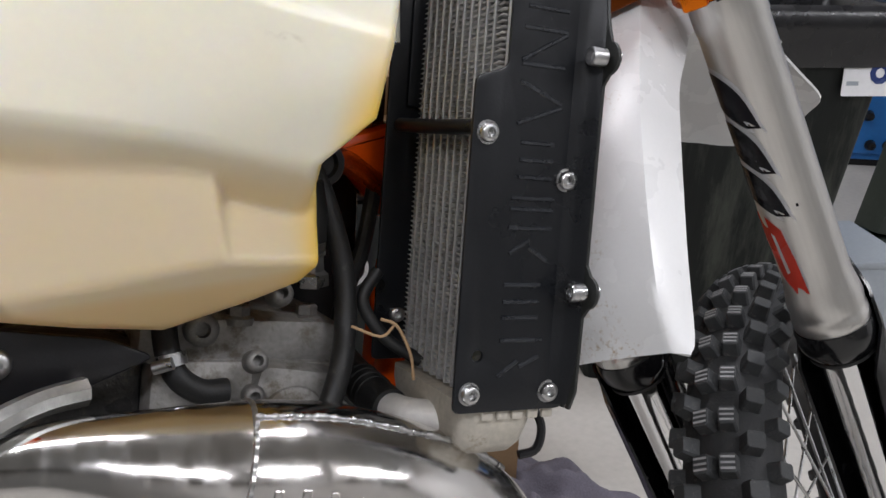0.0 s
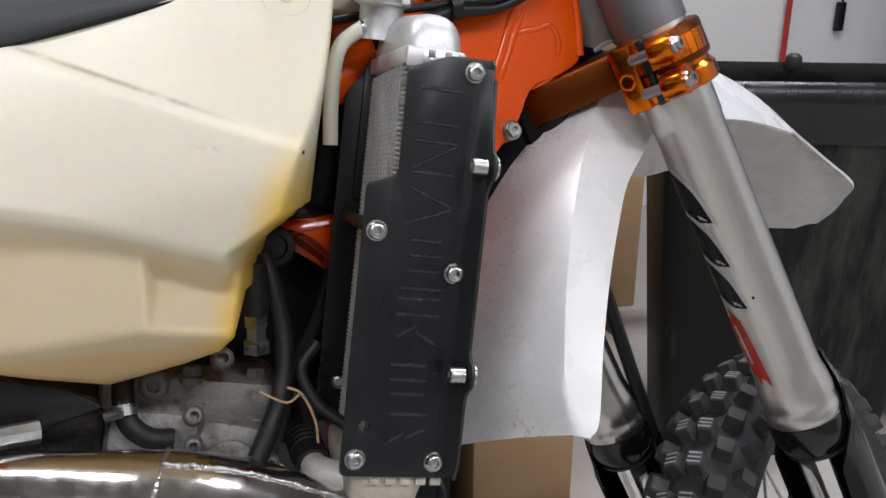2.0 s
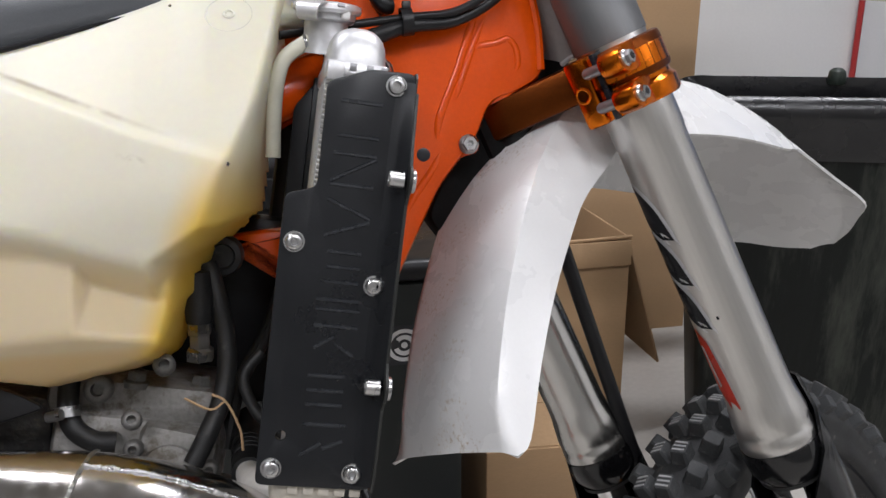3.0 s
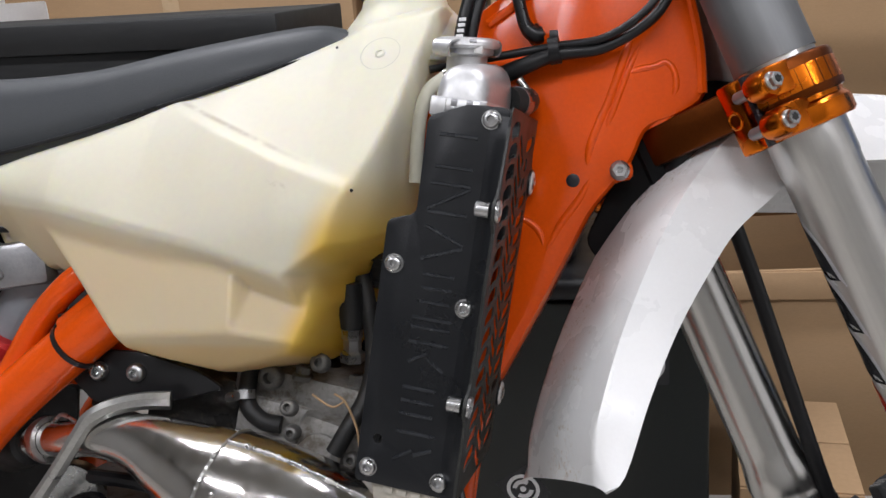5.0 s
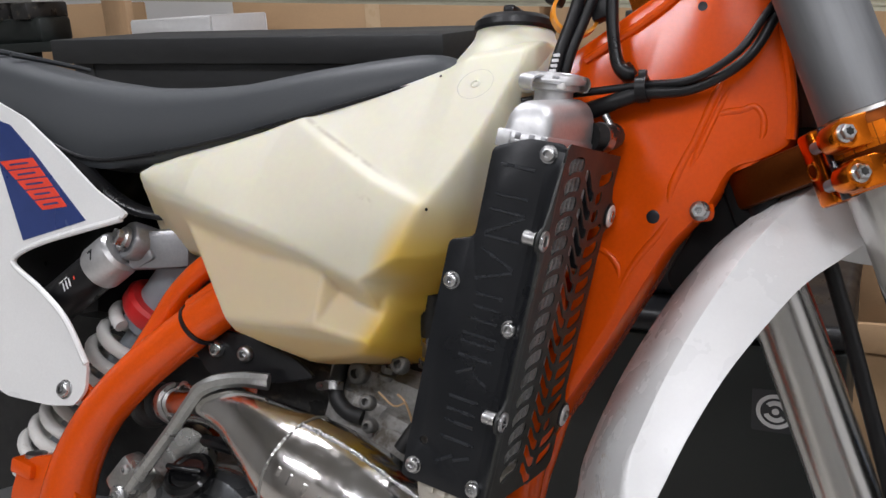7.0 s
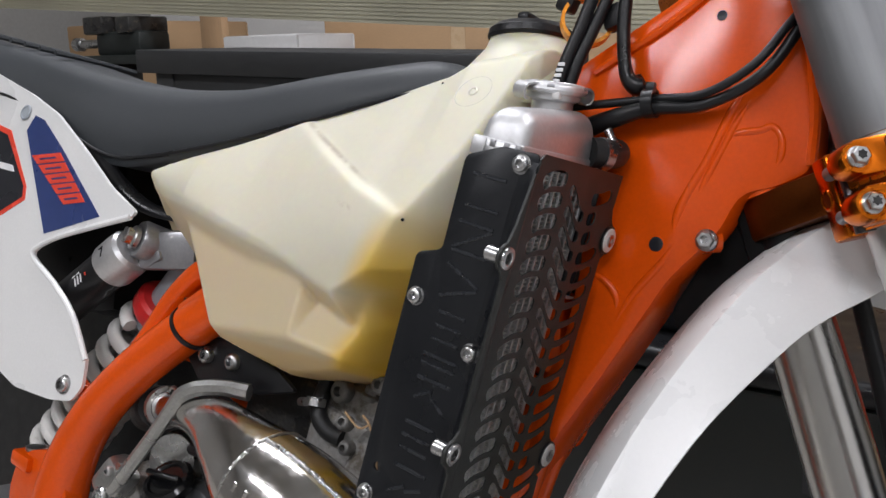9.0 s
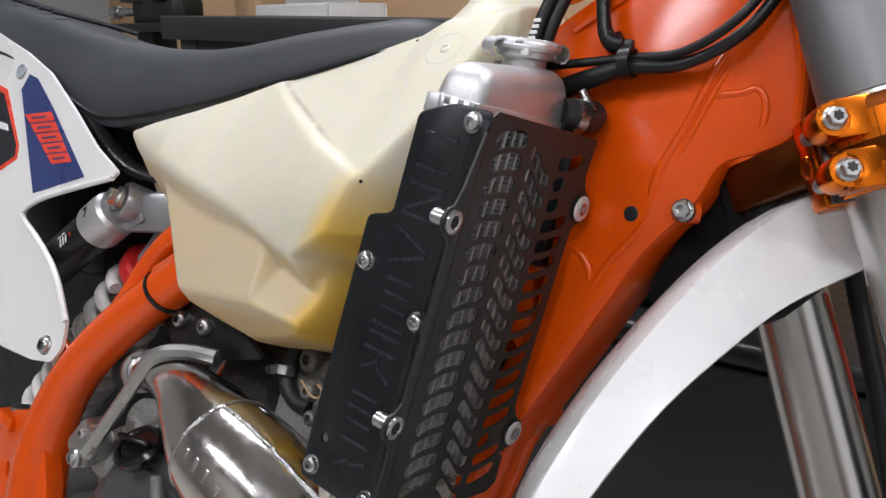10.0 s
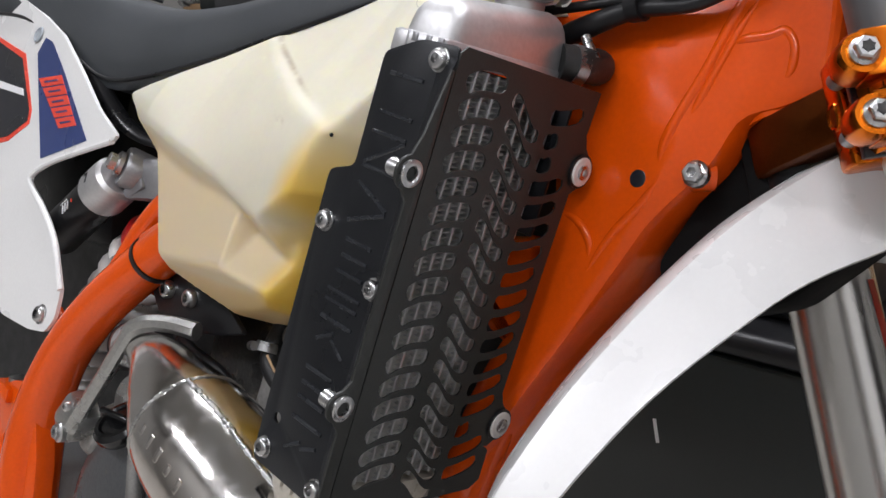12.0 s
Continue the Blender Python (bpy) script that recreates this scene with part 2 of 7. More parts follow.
    grime.data_type = "RGBA"
    grime.inputs["B"].default_value = (0.27, 0.20, 0.11, 1)
    l.new(math_node("MAXIMUM", crease, spot), grime.inputs["Factor"])
    l.new(mix.outputs["Result"], grime.inputs["A"])
    l.new(grime.outputs["Result"], b.inputs["Base Color"])
    # thin milky wall: daylight passes into the hollow tank and out again
    glow, blend_ = n.new("ShaderNodeBsdfTranslucent"), n.new("ShaderNodeMixShader")
    blend_.inputs[0].default_value = 0.30
    l.new(mix.outputs["Result"], glow.inputs["Color"])
    l.new(b.outputs[0], blend_.inputs[1])
    l.new(glow.outputs[0], blend_.inputs[2])
    l.new(blend_.outputs[0], n["Material Output"].inputs["Surface"])


fuel_and_shade_tint(M["tank"])


# brown speckles scuffed into the tail of the fender
def tail_scuffs(m):
    n, l = m.node_tree.nodes, m.node_tree.links
    b = n["Principled BSDF"]
    src = b.inputs["Base Color"].links[0].from_socket
    tc = n.new("ShaderNodeTexCoord")
    sep = n.new("ShaderNodeSeparateXYZ")
    l.new(tc.outputs["Object"], sep.inputs[0])
    out = None
    for kind, a, c in ((300, 0.53, 0.68), (22, 0.47, 0.63), ("X", -0.10, -0.16), ("side", -0.034, -0.022)):
        r = n.new("ShaderNodeMapRange")
        r.inputs["From Min"].default_value, r.inputs["From Max"].default_value = a, c
        if kind == "side":
            d = n.new("ShaderNodeVectorMath")
            d.operation = "DOT_PRODUCT"
            d.inputs[1].default_value = (-0.548, 0.806, -0.2246)
            l.new(tc.outputs["Object"], d.inputs[0])
            l.new(d.outputs["Value"], r.inputs["Value"])
        elif isinstance(kind, str):
            l.new(sep.outputs[kind], r.inputs["Value"])
        else:
            t = n.new("ShaderNodeTexNoise")
            t.inputs["Scale"].default_value, t.inputs["Detail"].default_value = kind, 6
            l.new(tc.outputs["Object"], t.inputs["Vector"])
            l.new(t.outputs["Fac"], r.inputs["Value"])
        if out is None:
            out = r.outputs[0]
        else:
            k = n.new("ShaderNodeMath")
            k.operation = "MULTIPLY"
            l.new(out, k.inputs[0])
            l.new(r.outputs[0], k.inputs[1])
            out = k.outputs[0]
    mix = n.new("ShaderNodeMix")
    mix.data_type = "RGBA"
    mix.inputs["B"].default_value = (0.44, 0.36, 0.27, 1)
    l.new(out, mix.inputs["Factor"])
    l.new(src, mix.inputs["A"])
    l.new(mix.outputs["Result"], b.inputs["Base Color"])


tail_scuffs(M["fender_in"])


# chamber pipe: polished steel with cloudy brownish oxide, fine scratches and shallow dents
def heat_chrome():
    m = bpy.data.materials.new("heat_tinted_chamber_steel")
    m.use_nodes = True
    n, l = m.node_tree.nodes, m.node_tree.links
    b = n["Principled BSDF"]
    tc = n.new("ShaderNodeTexCoord")
    nz, big = n.new("ShaderNodeTexNoise"), n.new("ShaderNodeTexNoise")
    nz.inputs["Scale"].default_value, nz.inputs["Detail"].default_value = 120, 6
    big.inputs["Scale"].default_value, big.inputs["Detail"].default_value = 11, 5
    l.new(tc.outputs["Object"], nz.inputs["Vector"])
    l.new(tc.outputs["Object"], big.inputs["Vector"])
    ramp = n.new("ShaderNodeValToRGB")
    e = ramp.color_ramp.elements
    e[0].position, e[0].color = 0.30, (0.50, 0.465, 0.43, 1)
    e[1].position, e[1].color = 0.62, (0.68, 0.67, 0.66, 1)
    k = e.new(0.44)
    k.color = (0.60, 0.575, 0.55, 1)
    l.new(big.outputs["Fac"], ramp.inputs[0])
    l.new(ramp.outputs[0], b.inputs["Base Color"])
    b.inputs["Metallic"].default_value = 1.0
    r = n.new("ShaderNodeMapRange")
    r.inputs["From Min"].default_value, r.inputs["From Max"].default_value = 0.35, 0.75
    r.inputs["To Min"].default_value, r.inputs["To Max"].default_value = 0.10, 0.24
    l.new(nz.outputs["Fac"], r.inputs["Value"])
    l.new(r.outputs[0], b.inputs["Roughness"])
    bp = n.new("ShaderNodeBump")
    # hammered waves under fine scratches
    wave = n.new("ShaderNodeTexNoise")
    wave.inputs["Scale"].default_value, wave.inputs["Detail"].default_value = 38, 2
    l.new(tc.outputs["Object"], wave.inputs["Vector"])
    dent = n.new("ShaderNodeBump")
    dent.inputs["Strength"].default_value, dent.inputs["Distance"].default_value = 0.05, 0.004
    l.new(wave.outputs["Fac"], dent.inputs["Height"])
    bp.inputs["Strength"].default_value, bp.inputs["Distance"].default_value = 0.10, 0.0006
    l.new(nz.outputs["Fac"], bp.inputs["Height"])
    l.new(dent.outputs[0], bp.inputs["Normal"])
    l.new(bp.outputs[0], b.inputs["Normal"])
    return m


M["chamber"] = heat_chrome()

# ------------------------------------------------------------------ mesh helpers
V = Vector


def part(name, bm, material, parent=None, label="", sharp=35, at=None):
    """Links a bmesh as one mesh object under a thing or a part."""
    if at is not None:
        bm.transform(at)
    me = bpy.data.meshes.new(name)
    bmesh.ops.recalc_face_normals(bm, faces=bm.faces)
    bm.to_mesh(me)
    bm.free()
    for p in me.polygons:
        p.use_smooth = True
    me.set_sharp_from_angle(angle=radians(sharp))
    me.materials.append(M[material] if isinstance(material, str) else material)
    ob = new(name, me)
    if parent is not None:
        ob.parent = parent
    if label:
        tagged(ob, label)
    return ob


def grid_faces(bm, rings, closed=True, caps=True):
    """Joins rings of equal vertex count into a skin."""
    vs = [[bm.verts.new(p) for p in r] for r in rings]
    k = len(vs[0])
    for a, b in zip(vs, vs[1:]):
        for i in range(k if closed else k - 1):
            j = (i + 1) % k
            bm.faces.new((a[i], a[j], b[j], b[i]))
    if caps and closed:
        bm.faces.new(vs[0][::-1])
        bm.faces.new(vs[-1])
    return vs


def spline(pts, n):
    """Points along a smooth curve through pts (tuples of any length)."""
    P = [np.array(p, float) for p in pts]
    P = [2 * P[0] - P[1]] + P + [2 * P[-1] - P[-2]]
    out = []
    for i in range(1, len(P) - 2):
        a, b, c, d = P[i - 1:i + 3]
        for s in np.linspace(0, 1, n, endpoint=False):
            out.append(0.5 * (2 * b + (c - a) * s + (2 * a - 5 * b + 4 * c - d) * s * s + (3 * b - a - 3 * c + d) * s ** 3))
    out.append(P[-2])
    return out


def tube(pts, r, seg=14, n=6, bm=None, caps=True, flat=1.0):
    """A round bar along a smooth path; r is a number or one radius for each point."""
    bm = bm or bmesh.new()
    rs = r if isinstance(r, (list, tuple)) else [r] * len(pts)
    path = spline([(*p, q) for p, q in zip(pts, rs)], n)
    rings, side = [], None
    for i, p in enumerate(path):
        a, b = path[max(i - 1, 0)], path[min(i + 1, len(path) - 1)]
        t = V((b - a)[:3]).normalized()
        if side is None:
            side = t.orthogonal().normalized()
        side = (side - t * side.dot(t)).normalized()
        up = t.cross(side)
        rings.append([V(p[:3]) + (side * math.cos(w) + up * math.sin(w) * flat) * p[3] for w in np.linspace(0, 2 * math.pi, seg, endpoint=False)])
    grid_faces(bm, rings, True, caps)
    return bm


def axes(p, d, up=(0, 0, 1)):
    """A frame at p whose z runs along d."""
    z = V(d).normalized()
    u = V(up)
    x = u.cross(z)
    x = x.normalized() if x.length > 1e-4 else z.orthogonal().normalized()
    return Matrix.Translation(p) @ Matrix((x, z.cross(x), z)).transposed().to_4x4()


def lathe(profile, p=(0, 0, 0), d=(0, 0, 1), seg=28, bm=None):
    """A turned body: profile of (radius, height) along d from p."""
    bm = bm or bmesh.new()
    m = axes(p, d)
    rings = [[m @ V((max(r, 1e-5) * math.cos(w), max(r, 1e-5) * math.sin(w), h)) for w in np.linspace(0, 2 * math.pi, seg, endpoint=False)] for r, h in profile]
    if profile[0][0] > 1e-4 and profile[-1][0] > 1e-4:
        grid_faces(bm, rings + [rings[0]], True, False)
        bmesh.ops.remove_doubles(bm, verts=bm.verts, dist=1e-6)
    else:
        grid_faces(bm, rings)
    return bm


def box(size, m=None, bevel=0.003, bm=None, seg=2):
    bm2 = bmesh.new()
    bmesh.ops.create_cube(bm2, size=1)
    bmesh.ops.scale(bm2, vec=size, verts=bm2.verts)
    if bevel:
        bmesh.ops.bevel(bm2, geom=bm2.edges[:], offset=bevel, segments=seg, affect="EDGES", profile=0.5)
    if m is not None:
        bm2.transform(m)
    if bm is None:
        return bm2
    join(bm, bm2)
    return bm


def join(bm, other):
    me = bpy.data.meshes.new("tmp")
    other.to_mesh(me)
    other.free()
    bm.from_mesh(me)
    bpy.data.meshes.remove(me)


def slab(outline, thick, m=None, holes=(), bevel=0.0, bm=None):
    """A flat plate with holes: outline in (x, y), thickness along z, from 0 down to -thick."""
    b = bmesh.new()
    edges = []
    for loop in (outline, *holes):
        vs = [b.verts.new((x, y, 0)) for x, y in loop]
        edges += [b.edges.new((vs[i], vs[(i + 1) % len(vs)])) for i in range(len(vs))]
    if holes:
        bmesh.ops.triangle_fill(b, use_beauty=True, use_dissolve=False, edges=edges, normal=(0, 0, 1))
    else:
        b.faces.new([e.verts[0] for e in edges])
    bmesh.ops.recalc_face_normals(b, faces=b.faces)
    top = b.faces[:]
    ext = bmesh.ops.extrude_face_region(b, geom=top)
    bmesh.ops.translate(b, verts=[v for v in ext["geom"] if isinstance(v, bmesh.types.BMVert)], vec=(0, 0, -thick))
    bmesh.ops.recalc_face_normals(b, faces=b.faces)
    if bevel:
        rim = [e for e in b.edges if len(e.link_faces) == 2 and e.calc_face_angle(0) > 0.9]
        bmesh.ops.bevel(b, geom=rim, offset=bevel, segments=2, affect="EDGES", profile=0.5)
    if m is not None:
        b.transform(m)
    if bm is None:
        return b
    join(bm, b)
    return bm


def rounded(pts, r, n=4):
    """A closed outline with its corners rounded."""
    out = []
    k = len(pts)
    for i in range(k):
        p, a, b = V(pts[i]).to_2d(), V(pts[i - 1]).to_2d(), V(pts[(i + 1) % k]).to_2d()
        da, db = (a - p), (b - p)
        q = min(r, da.length * 0.45, db.length * 0.45)
        s, e = p + da.normalized() * q, p + db.normalized() * q
        for t in np.linspace(0, 1, n):
            out.append(tuple(s * (1 - t) ** 2 + p * 2 * t * (1 - t) + e * t * t))
    return out


def disc(cx, cy, r, n=20):
    return [(cx + r * math.cos(a), cy + r * math.sin(a)) for a in np.linspace(0, 2 * math.pi, n, endpoint=False)]


def button_bolt(name, p, d, r, parent, material="steel", washer=0.0, h=0.5):
    """A dome-headed bolt with a socket; d points out of the surface."""
    prof = [(0, -0.004), (r, -0.004)]
    if washer:
        prof = [(0, -0.004), (washer, -0.004), (washer, 0.0015), (r, 0.0015)]
    prof += [(r, r * h * 0.45 + 0.0015), (r * 0.86, r * h * 0.8 + 0.0015), (r * 0.6, r * h + 0.0015), (r * 0.46, r * h + 0.0015), (r * 0.42, r * 0.05), (0, r * 0.05)]
    return part(name, lathe(prof, p, d, 18), material, parent, sharp=40)


def hex_bolt(name, p, d, r, h, parent, material="steel", flange=0.0):
    bm = bmesh.new()
    if flange:
        lathe([(0, -0.003), (flange, -0.003), (flange, 0.0015), (flange * 0.8, 0.003), (0, 0.003)], p, d, 20, bm)
    lathe([(0, 0), (r, 0), (r, h * 0.88), (r * 0.86, h), (r * 0.5, h), (r * 0.45, h * 0.55), (0, h * 0.55)], p, d, 6, bm)
    return part(name, bm, material, parent, sharp=25)

# ------------------------------------------------------------------ room
def wall(name, x0, y0, z0, x1, y1, z1, material="wall", label="", category="wall"):
    ob = part(name, box((x1 - x0, y1 - y0, z1 - z0), Matrix.Translation(((x0 + x1) / 2, (y0 + y1) / 2, (z0 + z1) / 2)), 0), material)
    return tagged(ob, label, category, kind="structure")


wall("floor", -4.1, -3.1, -0.12, 3.7, 3.1, 0.0, "floor", "pale worn concrete workshop floor with dark stains", "floor")
wall("wall_north", -4.1, 2.6, 0.0, 3.7, 2.75, 3.1, label="plain white painted workshop wall behind the boxes")
# south wall is never in view; its grey is set to dim fill and reflections
wall("wall_south", -4.1, -3.1, 0.0, 3.7, -2.95, 3.1, "shopwall", "unseen grey wall that closes the workshop")
wall("wall_west", -4.25, -3.1, 0.0, -4.1, 2.75, 3.1, "shopwall", "plain grey painted block end wall")
wall("wall_east", 3.55, -2.95, 0.0, 3.7, 2.6, 3.1, label="plain white painted workshop end wall behind the blue cupboard")
wall("ceiling", -4.1, -2.95, 3.1, 3.55, 2.6, 3.2, "ceil", "plain pale painted workshop ceiling", "ceiling")


def blue_cupboard():
    """A tall blue steel cupboard by the end wall."""
    root = tagged(new("steel_cupboard"), "tall bright blue steel cupboard standing by the wall", "cupboard")
    root.matrix_world = pose(2.46, 1.80, 0, 0, 0, 59)
    part("body", box((0.38, 0.90, 1.86), Matrix.Translation((0.21, -0.45, 0.96)), 0.008), "blue", root)
    part("plinth", box((0.34, 0.86, 0.035), Matrix.Translation((0.21, -0.45, 0.0175)), 0.002), "black", root)
    for s in (-1, 1):
        d = part("door", box((0.018, 0.440, 1.80), Matrix.Translation((0.009, -0.45 + s * 0.223, 0.96)), 0.005), "blue", root)
        part("handle", box((0.02, 0.02, 0.14), Matrix.Translation((-0.012, -0.45 + s * 0.05, 1.0)), 0.004), "black", d)
    for y, z in ((-0.09, 0.10), (-0.16, 0.10), (-0.06, 0.22)):
        part("knob", lathe([(0, 0), (0.018, 0), (0.022, 0.006), (0.016, 0.03), (0, 0.034)], (0.0, y, z), (-1, 0, 0), 16), "black", root)


blue_cupboard()


def ceiling_lamp(x, y, z):
    root = tagged(new("ceiling_lamp"), "long white ceiling lamp with two bare tubes", "lamp", group="ceiling lamps")
    part("housing", box((1.25, 0.26, 0.05), Matrix.Translation((x, y, z + 0.085)), 0.01), "wall", root)
    for k in (-1, 1):
        part("tube", lathe([(0, 0), (0.013, 0), (0.013, 1.16), (0, 1.16)], (x - 0.58, y + 0.07 * k, z + 0.03), (1, 0, 0), 12), TUBE, root, "glowing white lamp tube")


TUBE = bpy.data.materials.new("lamp_tube")
TUBE.use_nodes = True
TUBE.node_tree.nodes["Principled BSDF"].inputs["Emission Color"].default_value = (1, 0.94, 0.86, 1)
TUBE.node_tree.nodes["Principled BSDF"].inputs["Emission Strength"].default_value = 12
for lx, ly, lz in LAMPS:
    ceiling_lamp(lx, ly, lz)


# ------------------------------------------------------------------ things round the motorcycle
def carton(name, x0, y0, z0, x1, y1, z1, turn=0.0, open_top=False, label="", tape=True, skin="card"):
    """A corrugated box of thin walls, with flaps when it is open."""
    root = tagged(new(name), label, "cardboard box", group="cardboard boxes")
    cx, cy, w, d, h = (x0 + x1) / 2, (y0 + y1) / 2, x1 - x0, y1 - y0, z1 - z0
    root.matrix_world = pose(cx, cy, z0, 0, 0, turn)
    t = 0.006
    for nm, sx, sy, px, py in (("side_panel", w, t, 0, -d / 2), ("side_panel", w, t, 0, d / 2), ("end_panel", t, d - 2 * t, -w / 2 + t / 2, 0), ("end_panel", t, d - 2 * t, w / 2 - t / 2, 0)):
        part(nm, box((sx, sy, h), Matrix.Translation((px, py, h / 2)), 0.002), skin, root)
    part("bottom_panel", box((w - 2 * t, d - 2 * t, t), Matrix.Translation((0, 0, t)), 0), skin, root)
    if open_top:
        m = pose(0, d / 2, h, 48, 0, 0) @ Matrix.Translation((0, 0, d * 0.24))
        part("flap", box((w - 0.01, t, d * 0.48), m, 0.002), skin, root)
        # front flap creased twice and folded down over its panel
        part("flap", box((w + 0.004, 0.010, t), Matrix.Translation((0, -d / 2 - 0.004, h + 0.002)), 0.002), skin, root)
        part("flap", box((w - 0.004, t, 0.056), pose(0, -d / 2 - 0.0125, h - 0.027, -4, 1.2, 0), 0.002), skin, root)
        # end flap hanging open at the corner
        m = pose(w / 2, 0, h, 0, 163, 0) @ Matrix.Translation((0, 0, w * 0.34))
        part("flap", box((t, d - 0.02, w * 0.66), m, 0.002), skin, root)
    else:
        for sgn in (-1, 1):
            part("flap", box((w, d / 2 - 0.003, t), Matrix.Translation((0, sgn * d / 4, h)), 0.002), skin, root)
        if tape:
            part("tape", box((w + 0.002, 0.05, 0.001), Matrix.Translation((0, 0, h + t * 0.6)), 0), "tape", root)
            part("tape", box((0.05, 0.0012, h * 0.4), Matrix.Translation((0, -d / 2 - t * 0.6, h * 0.8)), 0), "tape", root)
    return root


carton("carton", -0.10, 1.02, 0.0, 0.40, 1.42, 0.50, 4, True, "open brown cardboard box with bent flaps on the floor")
carton("carton", 0.02, 1.62, 0.0, 0.86, 2.1, 0.62, 0, False, "closed brown cardboard box at the bottom of a stack")
carton("carton", 0.04, 1.64, 0.635, 0.84, 2.08, 1.32, 0, False, "large plain brown cardboard box on top of a stack")
box_red = carton("carton", -0.85, 1.62, 0.0, -0.02, 2.1, 0.7, 0, False, "closed brown cardboard box with a red printed band")
part("printed_band", box((0.34, 0.0012, 0.050), Matrix.Translation((0.05, -0.2442, 0.495)), 0), "red", box_red)
carton("carton", -0.87, 1.60, 0.715, -0.06, 2.1, 1.35, 1, False, "large taped cardboard box on top of another")
carton("carton", -1.95, 1.60, 0.0, -0.9, 2.15, 1.22, -1, False, "tall closed cardboard box with shiny tape behind the bench")
carton("carton", -0.02, 0.56, 0.0, 0.16, 0.86, 0.30, -3, False, "small brown cardboard box beside the black cabinet", tape=False)


def cabinet():
    """A low black cabinet with a round sticker on its side."""
    root = tagged(new("cabinet"), "low black painted cabinet with a round white sticker", "cabinet")
    part("body", box((0.66, 0.40, 0.585), Matrix.Translation((-0.405, 0.74, 0.3275)), 0.006), "blackcase", root)
    part("top", box((0.664, 0.404, 0.036), Matrix.Translation((-0.405, 0.74, 0.638)), 0.016, seg=4), "black", root)
    for px, py in ((-0.70, 0.57), (-0.11, 0.57), (-0.70, 0.91), (-0.11, 0.91)):
        part("foot", lathe([(0, 0), (0.022, 0), (0.018, 0.037), (0, 0.037)], (px, py, 0), (0, 0, 1), 14), "black", root)
    part("pale_label", box((0.005, 0.0010, 0.034), pose(-0.474, 0.5393, 0.492, 0, -12, 0), 0), "whiteprint", root)
    for sx, sz, turn in ((-0.166, 0.521, 0), (-0.366, 0.297, 35)):
        m = pose(sx, 0.5395, sz, 90, 0, 0) @ pose(0, 0, 0, 0, 0, turn)
        s = part("sticker", slab(rounded([(-0.033, -0.033), (0.033, -0.033), (0.033, 0.033), (-0.033, 0.033)], 0.004), 0.0008, m), "blackprint", root, "square black sticker with white rings")
        for r0, r1 in ((0.021, 0.027), (0.0, 0.005)):
            bm = slab(disc(0, 0, r1, 36), 0.0006, m @ Matrix.Translation((0, 0, 0.0008)), [disc(0, 0, r0, 28)] if r0 else [])
            part("ring", bm, "whiteprint", s)
        for a in (20, 200):
            arc = [(0.017 * math.cos(radians(a + k)), 0.017 * math.sin(radians(a + k))) for k in range(0, 121, 12)]
            arc += [(0.010 * math.cos(radians(a + k)), 0.010 * math.sin(radians(a + k))) for k in range(120, -1, -12)]
            part("ring", slab(arc, 0.0006, m @ Matrix.Translation((0, 0, 0.0008))), "whiteprint", s)


cabinet()


def tool_case():
    root = tagged(new("tool_case"), "flat matt black plastic tool case on the cabinet", "case")
    part("shell", box((0.40, 0.26, 0.10), Matrix.Translation((-0.470, 0.74, 0.7065)), 0.018, seg=4), "black", root)
    part("lid", box((0.405, 0.265, 0.05), Matrix.Translation((-0.470, 0.74, 0.783)), 0.018, seg=4), "black", root)
    for x in (-0.575, -0.365):
        part("latch", box((0.04, 0.012, 0.045), Matrix.Translation((x, 0.605, 0.755)), 0.003), "black", root)


tool_case()


